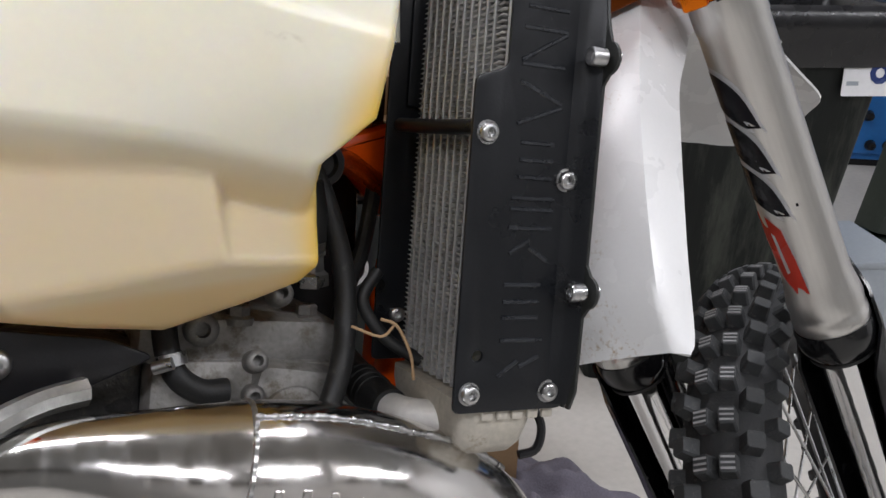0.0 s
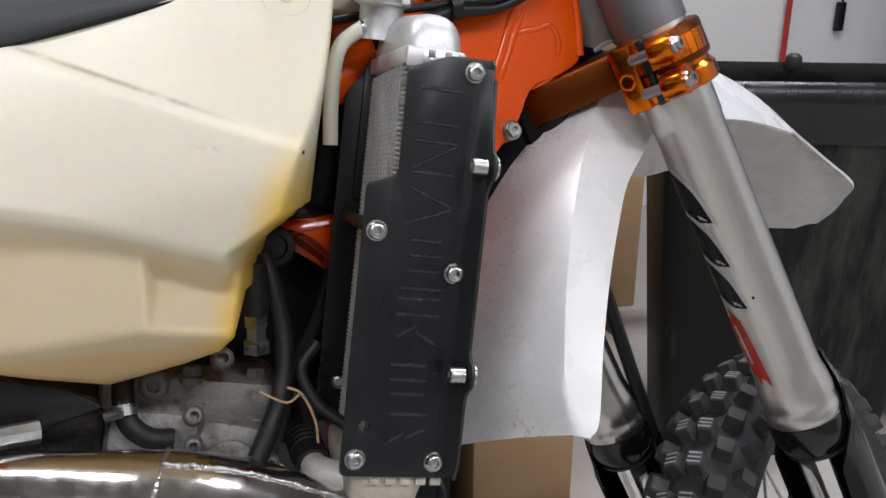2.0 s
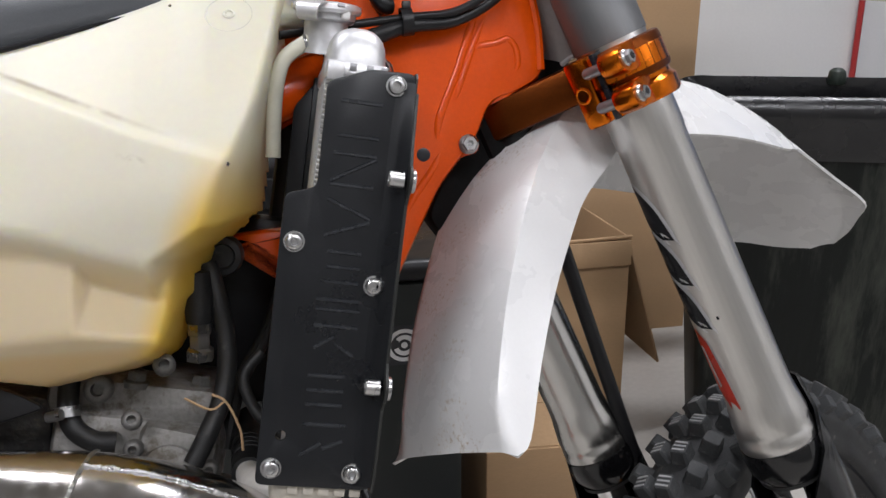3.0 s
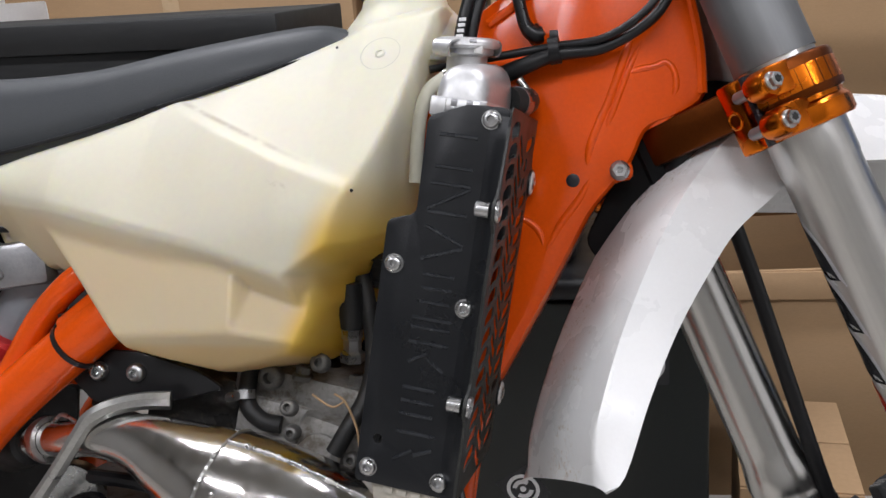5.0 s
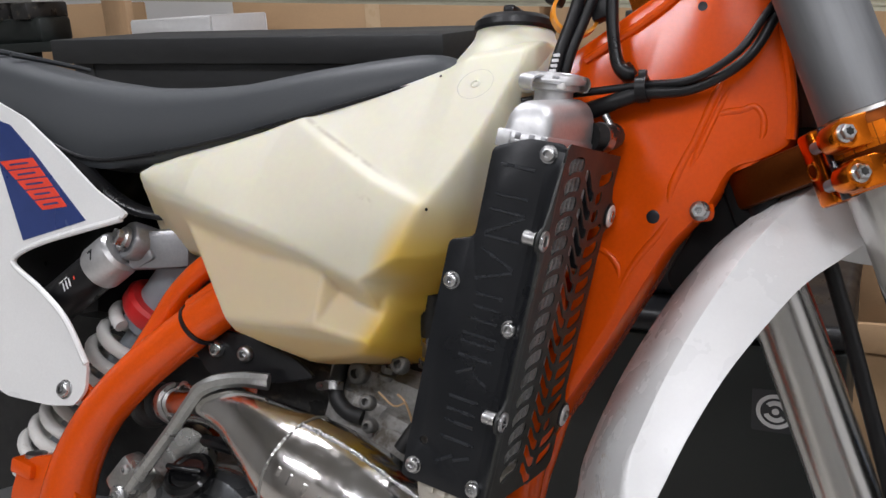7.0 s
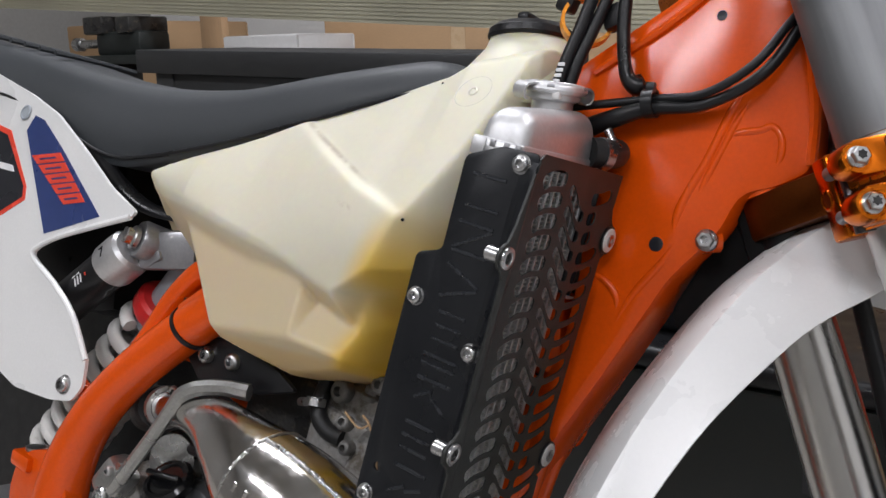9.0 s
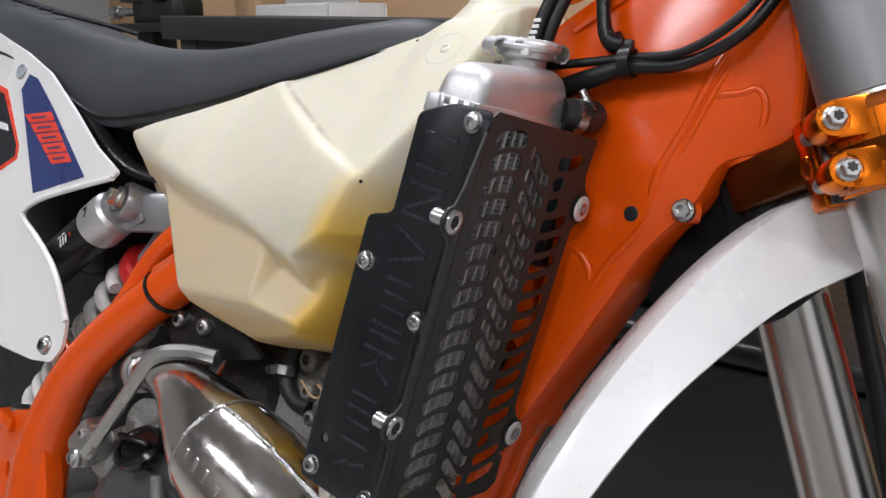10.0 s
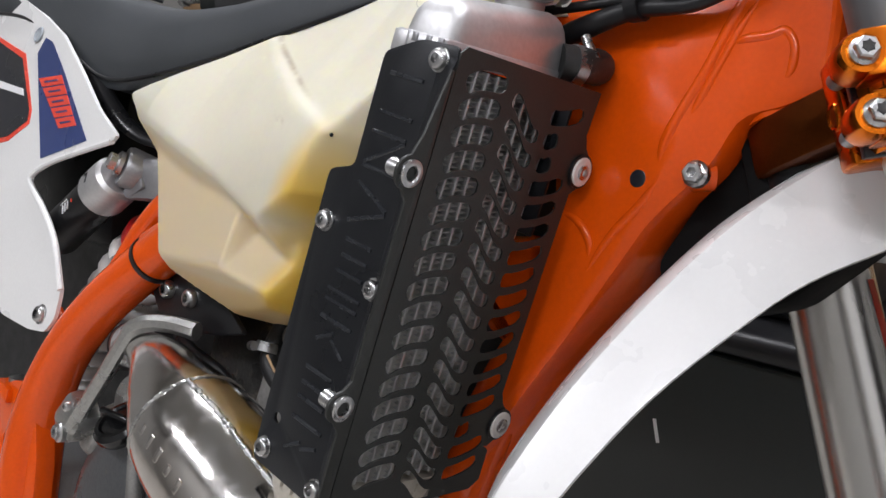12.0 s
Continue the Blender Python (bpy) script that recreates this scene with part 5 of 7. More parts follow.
    hex_bolt("bolt", (-0.1815, -0.0345, 0.296), (0, -1, 0.05), 0.0068, 0.007, fr, flange=0.0085)
    part("mount_tab", box((0.024, 0.006, 0.020), pose(-0.306, 0.040, 0.112, 0, 25, 0), 0.004), "orange", fr)
    # black block and slab added so the gap between frame and clamp stays dark
    part("cavity_block", box((0.070, 0.05, 0.080), pose(-0.128, 0.012, 0.305, 0, -22, 0), 0.010), "void", fr)
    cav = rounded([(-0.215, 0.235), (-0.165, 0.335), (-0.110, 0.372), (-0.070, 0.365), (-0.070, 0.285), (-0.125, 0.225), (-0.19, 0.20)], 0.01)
    part("cavity_slab", slab(cav, 0.05, Matrix(((1, 0, 0, 0), (0, 0, -1, -0.004), (0, 1, 0, 0), (0, 0, 0, 1))), (), 0.004), "void", fr)
    # clip band round the rear tube
    d = V((-0.60 + 0.748, 0, 0.212 - 0.092)).normalized()
    part("cable_tie", lathe([(0.0225, -0.0022), (0.0248, -0.0022), (0.0248, 0.0022), (0.0225, 0.0022)], (-0.657, -0.1102, 0.1575), d, 28), "black", bike, "black cable tie round the frame tube")
    # black bracket under the tank with two bolts
    br = rounded([(-0.672, 0.128), (-0.635, 0.152), (-0.600, 0.150), (-0.545, 0.134), (-0.52, 0.118), (-0.56, 0.108), (-0.61, 0.102), (-0.65, 0.105)], 0.006)
    mm = Matrix(((1, 0, 0, 0), (0, 0, -1, -0.101), (0, 1, 0, 0), (0, 0, 0, 1)))
    bk = part("bracket", slab(br, 0.006, mm, (), 0.001), "black", bike, "black engine mounting bracket")
    button_bolt("bolt", V((-0.640, -0.1015, 0.133)), V((0, -1, 0)), 0.0085, bk, h=0.7)
    button_bolt("bolt", V((-0.603, -0.1015, 0.132)), V((0, -1, 0)), 0.0085, bk, h=0.6)
    # bracket gusset behind the tube
    bo = rounded([(-0.70, 0.118), (-0.64, 0.168), (-0.60, 0.165), (-0.62, 0.115)], 0.006)
    mm = Matrix(((1, 0, 0, 0), (0, 0, -1, -0.088), (0, 1, 0, 0), (0, 0, 0, 1)))
    part("gusset", slab(bo, 0.006, mm, (), 0.001), "orange", fr)
    # cast pivot bracket with slots at the foot of the rear tube, and a tab behind the panel bolt
    pb = rounded([(-0.872, -0.012), (-0.836, -0.004), (-0.806, -0.030), (-0.790, -0.075), (-0.780, -0.17), (-0.90, -0.17), (-0.905, -0.06), (-0.895, -0.030)], 0.008)
    mm = Matrix(((1, 0, 0, 0), (0, 0, -1, -0.133), (0, 1, 0, 0), (0, 0, 0, 1)))
    hole = lambda x, z: [(x + 0.0035 * math.cos(a), z + 0.0095 * math.sin(a)) for a in np.linspace(0, 2 * math.pi, 16, endpoint=False)]
    part("pivot_bracket", slab(pb, 0.020, mm, [hole(-0.872, -0.080), hole(-0.866, -0.122)], 0.0012), "orange", fr, sharp=30)
    part("bracket_nose", box((0.034, 0.040, 0.018), pose(-0.882, -0.120, -0.026, 0, 8, 0), 0.004), "orange", fr)
    part("bush", lathe([(0, 0), (0.012, 0), (0.012, 0.004), (0.007, 0.005), (0, 0.005)], (-0.880, -0.120, -0.016), (0, 0, 1), 18), "steel", fr)
    part("panel_tab", box((0.034, 0.008, 0.020), pose(-0.800, -0.122, 0.066, 0, 30, 0), 0.003), "orange", fr)
    part("tie_head", box((0.007, 0.006, 0.006), Matrix.Translation((-0.670, -0.108, 0.1825)), 0.001), "black", fr)


main_frame()


# ---- front end, turned to the left
def steer_part(name, bm, material, parent=bike, label="", sharp=35):
    return part(name, bm, material, parent, label, sharp, SM)


# the brushed grain of the fork runs along its legs
for key in ("fork", "satin"):
    grain = M[key].node_tree.nodes["Mapping"]
    grain.vector_type = "TEXTURE"
    grain.inputs["Rotation"].default_value = SM.to_euler()
    grain.inputs["Scale"].default_value = (1, 1, 20)


def fork_leg(side):
    y = side * 0.1025
    c = (0.035, y, 0)
    z = (0, 0, 1)
    prof = [(0.0, -0.036), (0.0335, -0.036), (0.0345, -0.033), (0.0345, -0.024), (0.0335, -0.022), (0.0335, -0.016), (0.0340, -0.010), (0.0325, 0.002), (0.0305, 0.014), (0.0300, 0.024), (0.0300, 0.262), (0.0308, 0.264), (0.0308, 0.30), (0.0308, 0.352), (0.0, 0.352)]
    leg = steer_part("fork_tube", lathe(prof, c, z, 56), "fork", label="brushed aluminium upper fork tube", sharp=30)
    part("upper_sleeve", lathe([(0, 0.350), (0.0322, 0.350), (0.0322, 0.40), (0.0316, 0.404), (0.0316, 0.62), (0, 0.62)], c, z, 56), "satin", leg, "dark satin upper end", at=SM, sharp=30)
    part("wiper_seal", lathe([(0, -0.068), (0.029, -0.068), (0.032, -0.064), (0.0352, -0.055), (0.0362, -0.042), (0.0352, -0.0345), (0, -0.0345)], c, z, 48), "gloss", leg, at=SM)
    part("wiper_band", lathe([(0.026, -0.0705), (0.0300, -0.0705), (0.0300, -0.0675), (0.026, -0.0675)], c, z, 40), "hose", leg, at=SM)
    part("stanchion", lathe([(0, -0.36), (0.024, -0.36), (0.024, -0.05), (0, -0.05)], c, z, 40), "chrome", leg, at=SM)
    part("axle_lug", box((0.06, 0.045, 0.11), Matrix.Translation((0.05, y, -0.385)), 0.012), "cast", leg, at=SM)
    # plastic leg guard: an open shell round the outside and front
    bm = bmesh.new()
    rings = []
    for zz, a0, a1, r in ((-0.40, -150, 110, 0.044), (-0.20, -150, 110, 0.043), (-0.08, -140, 100, 0.043), (-0.045, -100, 60, 0.042), (-0.015, -70, 20, 0.041), (0.012, -40, 0, 0.040)):
        outer = [V((0.035 + r * math.cos(radians(a)), y + r * math.sin(radians(a)) * (1 if side > 0 else 1), zz)) for a in np.linspace(a0, a1, 14)]
        inner = [V((0.035 + (r - 0.003) * math.cos(radians(a)), y + (r - 0.003) * math.sin(radians(a)), zz)) for a in np.linspace(a1, a0, 14)]
        rings.append(outer + inner)
    if side > 0:
        rings = [[V((p.x, 2 * y - p.y, p.z)) for p in r] for r in rings]
    grid_faces(bm, rings)
    part("fork_guard", bm, "gloss", leg, "black plastic fork leg guard", at=SM, sharp=50)
    return leg


leg_right = fork_leg(-1)
leg_left = fork_leg(1)


def wrap(name, pts, parent, material, side=-1, r=0.0303, n=10):
    """A sticker on the fork tube: closed outline of (degrees, height)."""
    y = side * 0.1025
    bm = bmesh.new()
    c = (sum(p[0] for p in pts) / len(pts), sum(p[1] for p in pts) / len(pts))
    loops = []
    for k in (1.0, 0.66, 0.33):
        loops.append([(c[0] + (a - c[0]) * k, c[1] + (z - c[1]) * k) for a, z in pts])
    vs = [[bm.verts.new((0.035 + r * math.cos(radians(a)), y + r * math.sin(radians(a)), z)) for a, z in lp] for lp in loops]
    k = len(pts)
    for a, b in zip(vs, vs[1:]):
        for i in range(k):
            bm.faces.new((a[i], a[(i + 1) % k], b[(i + 1) % k], b[i]))
    bm.faces.new(vs[-1])
    bmesh.ops.solidify(bm, geom=bm.faces[:], thickness=0.0004)
    return part(name, bm, material, parent, at=SM, sharp=60)


def leaf(z_top, z_bot, a_left, a_right, g=0.0):
    """A slanting leaf outline for the fork sticker."""
    h = z_top - z_bot
    top = [(a_left - g, z_top + g * 0.0004), (a_left + 0.45 * (a_right - a_left), z_top - 0.10 * h), (a_left + 0.8 * (a_right - a_left), z_top - 0.42 * h), (a_right + g, z_bot - g * 0.0004)]
    low = [(a_left + 0.72 * (a_right - a_left), z_bot + 0.04 * h - g * 0.0003), (a_left + 0.35 * (a_right - a_left), z_bot + 0.24 * h - g * 0.0003), (a_left - g, z_top - 0.62 * h - g * 0.0003)]
    top = [tuple(p) for p in spline(top, 5)]
    low = [tuple(p) for p in spline(low, 5)]
    return top + low


for zt, zb in ((0.232, 0.176), (0.187, 0.133), (0.144, 0.091)):
    b = wrap("sticker", leaf(zt + 0.0048, zb - 0.0042, 110, 188), leg_right, "whiteprint", r=0.0303)
    wrap("sticker_mark", leaf(zt, zb + 0.001, 104, 181), leg_right, "blackprint", r=0.0307)
red_out = [(104, 0.094), (135, 0.092), (158, 0.080), (166, 0.048), (171, 0.008), (150, 0.008), (128, 0.030), (108, 0.062)]
wrap("sticker", [(a + (3 if a > 140 else -3), z + (0.002 if z > 0.05 else -0.002)) for a, z in red_out], leg_right, "whiteprint", r=0.0303)
wrap("sticker_mark", red_out, leg_right, "redprint", r=0.0307)
wrap("sticker_mark", [(136, 0.076), (143, 0.074), (150, 0.036), (143, 0.034)], leg_right, "whiteprint", r=0.0310)
red_l = [(-58, 0.252), (-44, 0.252), (-20, 0.20), (-10, 0.12), (-30, 0.13), (-48, 0.175), (-54, 0.212)]
wrap("sticker", [(a - 2.5, z) for a, z in red_l], leg_left, "whiteprint", 1, r=0.0303)
wrap("sticker_mark", red_l, leg_left, "redprint", 1, r=0.0307)
wrap("speck", [(-166, 0.1025), (-162, 0.1025), (-162, 0.0995), (-166, 0.0995)], leg_right, "blackprint", r=0.0302)


def triple_clamp():
    z0, z1 = 0.292, 0.345
    pts = []
    for y, r, a0, a1 in ((-0.1025, 0.040, 200, 340), (0.1025, 0.040, 20, 160)):
        pts += [(0.035 + r * math.cos(radians(a)), y + r * math.sin(radians(a))) for a in np.linspace(a0, a1, 12)]
        if y < 0:
            pts += [(0.060, -0.065), (0.034, -0.035), (0.030, 0.0), (0.034, 0.035), (0.060, 0.065)]
    pts += [(0.006, 0.070), (-0.010, 0.045), (-0.024, 0.018), (-0.028, 0.0), (-0.024, -0.018), (-0.010, -0.045), (0.006, -0.070)]
    # yoke in the shaded colour, rings and lugs in the bright one
    yoke = steer_part("triple_clamp", slab(pts, z1 - z0 - 0.020, Matrix.Translation((0, 0, z1 + 0.001)), (), 0.004), "anodshade", label="orange anodised lower triple clamp", sharp=30)
    for s in (-1, 1):
        y = s * 0.1025
        c = (0.035, y, 0)
        part("clamp_ring", lathe([(0.0306, z0), (0.038, z0), (0.040, z0 + 0.003), (0.040, z0 + 0.014), (0.0365, z0 + 0.018), (0.0365, z0 + 0.024), (0.040, z0 + 0.028), (0.040, z1 - 0.008), (0.037, z1 - 0.004), (0.037, z1), (0.0306, z1)], c, (0, 0, 1), 52), "anod", yoke, at=SM)
        # pinch lugs: a bolted front block, a slit, a rear lug with two pins
        # split at the rear of the leg: outer lugs with bolts, bare shanks, inner lug
        out, back = V((0, s, 0)), V((-1, 0, 0))
        d, db = SM.to_3x3() @ out, SM.to_3x3() @ back
        for zz in (0.3345, 0.3045):
            q = V((-0.0085, y + s * 0.0320, zz))
            part("pinch_lug", lathe([(0, -0.020), (0.0098, -0.020), (0.0108, -0.017), (0.0108, -0.003), (0.0098, 0), (0, 0)], SM @ q, d, 28), "anod", yoke)
            part("lug_root", box((0.026, 0.020, 0.0235), Matrix.Translation(q + V((0.013, -s * 0.010, 0))), 0.002), "anod", yoke, at=SM)
            hex_bolt("bolt", SM @ q, d, 0.0058, 0.0070, yoke, flange=0.0070)
            star = [((0.0034 if k % 2 else 0.0023) * math.cos(math.pi * k / 6), (0.0034 if k % 2 else 0.0023) * math.sin(math.pi * k / 6)) for k in range(12)]
            part("bolt_recess", slab(star, 0.001, axes(SM @ q + d * 0.0073, d)), "dark", yoke)
            part("bolt_shank", lathe([(0, -0.041), (0.0030, -0.0405), (0.0047, -0.038), (0.0047, -0.015), (0, -0.015)], SM @ q, d, 16), "casting", yoke)
        part("inner_lug", box((0.022, 0.021, 0.058), Matrix.Translation((0.0022, y - s * 0.0150, 0.3195)), 0.003), "anod", yoke, at=SM)
        part("lug_recess", lathe([(0.0050, -0.001), (0.0050, 0.0010), (0.0062, 0.0016), (0.0074, 0.0010), (0.0078, -0.001)], SM @ V((-0.0088, y - s * 0.0165, 0.3195)), db, 24), "anod", yoke)
        # disc in the shaded colour stands for the depth of the hole
        part("lug_hole", lathe([(0, 0.0), (0.0052, 0.0), (0.0052, 0.0006), (0, 0.0006)], SM @ V((-0.0088, y - s * 0.0165, 0.3195)), db, 18), "anodshade", yoke)
        part("split", box((0.024, 0.0045, 0.0565), Matrix.Translation((0.0045, y + s * 0.0035, 0.3195)), 0.0005), "blackprint", yoke, at=SM)
    part("stem", lathe([(0, 0.28), (0.020, 0.28), (0.022, 0.29), (0.022, 0.36), (0.017, 0.365), (0.017, 0.56), (0, 0.56)], (0, 0, 0), (0, 0, 1), 28), "black", yoke, at=SM)
    # upper clamp
    up = steer_part("upper_triple_clamp", slab(pts, 0.034, Matrix.Translation((0, 0, 0.575)), (), 0.004), "anod", label="orange anodised upper triple clamp", sharp=30)
    return yoke


triple_clamp()


def front_fender():
    """Crowned section along its length: tail behind the fork, beak ahead of the wheel."""
    rows = [  # x, crown z, crease half-width, crease z, skirt half-width, skirt z
        (-0.2265, 0.123, 0.046, 0.1215, 0.0605, 0.1175), (-0.208, 0.160, 0.046, 0.154, 0.0610, 0.1195), (-0.165, 0.206, 0.046, 0.199, 0.062, 0.158), (-0.120, 0.244, 0.046, 0.237, 0.063, 0.193), (-0.070, 0.280, 0.046, 0.273, 0.062, 0.222), (-0.030, 0.302, 0.046, 0.295, 0.061, 0.241), (0.015, 0.319, 0.045, 0.313, 0.063, 0.253),
        (0.05, 0.322, 0.052, 0.316, 0.066, 0.262), (0.09, 0.323, 0.060, 0.314, 0.086, 0.252), (0.13, 0.320, 0.064, 0.306, 0.096, 0.236), (0.18, 0.309, 0.066, 0.290, 0.097, 0.217), (0.235, 0.287, 0.068, 0.264, 0.097, 0.193), (0.296, 0.247, 0.070, 0.222, 0.095, 0.164), (0.345, 0.205, 0.070, 0.182, 0.083, 0.150), (0.376, 0.172, 0.066, 0.158, 0.0775, 0.138), (0.410, 0.124, 0.066, 0.118, 0.088, 0.090), (0.445, 0.070, 0.068, 0.064, 0.0975, 0.040), (0.470, 0.032, 0.056, 0.026, 0.074, 0.016), (0.492, 0.004, 0.038, 0.000, 0.048, -0.006), (0.512, -0.022, 0.012, -0.023, 0.016, -0.024)]
    rings_o = []
    for x, zc, yc, zr, ys, zs in spline(rows, 4):
        half = [(0, zc), (yc * 0.5, zc - (zc - zr) * 0.28), (yc * 0.93, zr + (zc - zr) * 0.06), (yc * 1.01, zr - (zr - zs) * 0.02), (yc + (ys - yc) * 0.14, zr - (zr - zs) * 0.12), (yc + (ys - yc) * 0.58, zr - (zr - zs) * 0.5), (ys, zs)]
        wide = 1 + 0.30 * min(1.0, max(0.0, (0.03 - x) / 0.09))
        rings_o.append([V((x, -y, z)) for y, z in half[::-1]] + [V((x, y * wide, z)) for y, z in half[1:]])
    bm = bmesh.new()
    grid_faces(bm, rings_o, False, False)
    bmesh.ops.recalc_face_normals(bm, faces=bm.faces)
    bmesh.ops.solidify(bm, geom=bm.faces[:], thickness=0.003)
    f = steer_part("front_fender", bm, "fender_in", label="white plastic front fender, scuffed along its tail", sharp=44)
    return f


front_fender()


def front_wheel():
    c = V((0.062, 0, -0.372))
    ax = (0, 1, 0)
    # carcass
    prof = []
    for a in np.linspace(-118, 118, 27):
        prof.append((0.288 + 0.046 * math.cos(radians(a)) + 0.002, 0.047 * math.sin(radians(a)) * (1.0 if abs(a) < 90 else 0.9)))
    prof = [(0.266, -0.024)] + prof + [(0.266, 0.024)]
    ty = steer_part("tyre", lathe(prof, c, ax, 96), "rubber", label="knobbly black off-road tyre", sharp=60)
    rim = steer_part("wheel_rim", lathe([(0.262, -0.030), (0.272, -0.030), (0.273, -0.026), (0.262, -0.018), (0.255, 0.0), (0.262, 0.018), (0.273, 0.026), (0.272, 0.030), (0.262, 0.030), (0.250, 0.012), (0.247, 0.0), (0.250, -0.012)], c, ax, 96), "black", label="black aluminium wheel rim")
    hub = steer_part("wheel_hub", lathe([(0, -0.05), (0.03, -0.05), (0.034, -0.035), (0.02, -0.03), (0.02, 0.03), (0.034, 0.035), (0.03, 0.05), (0, 0.05)], c, ax, 32), "anod", label="orange anodised wheel hub")
    steer_part("axle", lathe([(0, -0.14), (0.014, -0.14), (0.014, 0.14), (0, 0.14)], c, ax, 20), "steel")
    steer_part("brake_disc", slab(disc(0, 0, 0.13, 48), 0.003, Matrix.Translation(c + V((0, 0.062, 0))) @ pose(0, 0, 0, 90, 0, 0), [disc(0, 0, 0.095, 36)]), "steel", label="steel front brake disc")
    for k in range(36):
        s = 1 if k % 2 else -1
        a0 = 2 * math.pi * k / 36
        a1 = a0 + (0.42 if (k // 2) % 2 else -0.42)
        p0 = c + V((0.249 * math.cos(a0), s * 0.006, 0.249 * math.sin(a0)))
        p1 = c + V((0.031 * math.cos(a1), s * 0.040, 0.031 * math.sin(a1)))
        part("spoke", tube([p0, p0.lerp(p1, 0.5), p1], 0.0019, 7, 1), "steel", rim, at=SM)

    def block(lx, ly, h, sipes):
        bm = bmesh.new()
        base = [(-lx / 2, -ly / 2), (lx / 2, -ly / 2), (lx / 2, ly / 2), (-lx / 2, ly / 2)]
        rings = [[V((x * k, y * k, z)) for x, y in rounded(base, 0.002, 2)] for k, z in ((1.2, -0.004), (1.06, h * 0.5), (1.0, h - 0.001), (0.93, h))]
        grid_faces(bm, rings)
        for i in range(sipes):
            x0 = -lx / 2 + lx * (i + 0.75) / (sipes + 0.5)
            before = set(bm.faces)
            box((0.0020, ly * 0.8, 0.0012), Matrix.Translation((x0, 0, h + 0.0002)), 0, bm)
            for f in set(bm.faces) - before:
                f.material_index = 1
        me = bpy.data.meshes.new("knob")
        bmesh.ops.recalc_face_normals(bm, faces=bm.faces)
        bm.to_mesh(me)
        bm.free()
        me.materials.append(M["knob"])
        me.materials.append(M["sipe"])
        return me
    mid, sh, edge = block(0.0180, 0.0155, 0.0140, 3), block(0.0165, 0.0170, 0.0150, 0), block(0.0150, 0.0160, 0.013, 0)
    count = 96
    for k in range(count):
        a = 2 * math.pi * k / count
        for row in ((-0.0095, 0.0095) if k % 2 == 0 else (-0.027, 0.027)):
            add_knob(ty, c, a, row, mid if k % 2 == 0 else sh)
        if k % 2 == 0:
            for row in (-0.042, 0.042):
                add_knob(ty, c, a, row, edge)


def add_knob(parent, c, a, y, me):
    s = max(-1, min(1, y / 0.047))
    t = math.asin(s)
    r = 0.290 + 0.046 * math.cos(t)
    n = V((math.cos(a) * math.cos(t), math.sin(t), math.sin(a) * math.cos(t)))
    tang = V((-math.sin(a), 0, math.cos(a)))
    m = Matrix((tang, n.cross(tang), n)).transposed().to_4x4()
    ob = new("knob", me)
    ob.parent = parent
    ob.matrix_local = SM @ Matrix.Translation(c + V((r * math.cos(a), y, r * math.sin(a)))) @ m


front_wheel()


def number_plate():
    """A grey plastic plate between the fork legs, with a pale rolled lower lip."""
    low = [(-0.068 + 0.0085 * k, 0.349 + 0.003 * math.sin(k * 0.9)) for k in range(17)]
    out = low + [(0.072, 0.60), (-0.072, 0.60)]
    m = Matrix(((0, 0, 1, 0.052), (1, 0, 0, 0), (0, 1, 0, 0), (0, 0, 0, 1)))
    plate = steer_part("number_plate", slab(out, 0.003, m), "greyplastic", label="grey plastic plate standing between the fork legs", sharp=30)
    part("lip", tube([(0.050, y, z) for y, z in low], 0.0024, 8, 3), "white", plate, at=SM)


number_plate()


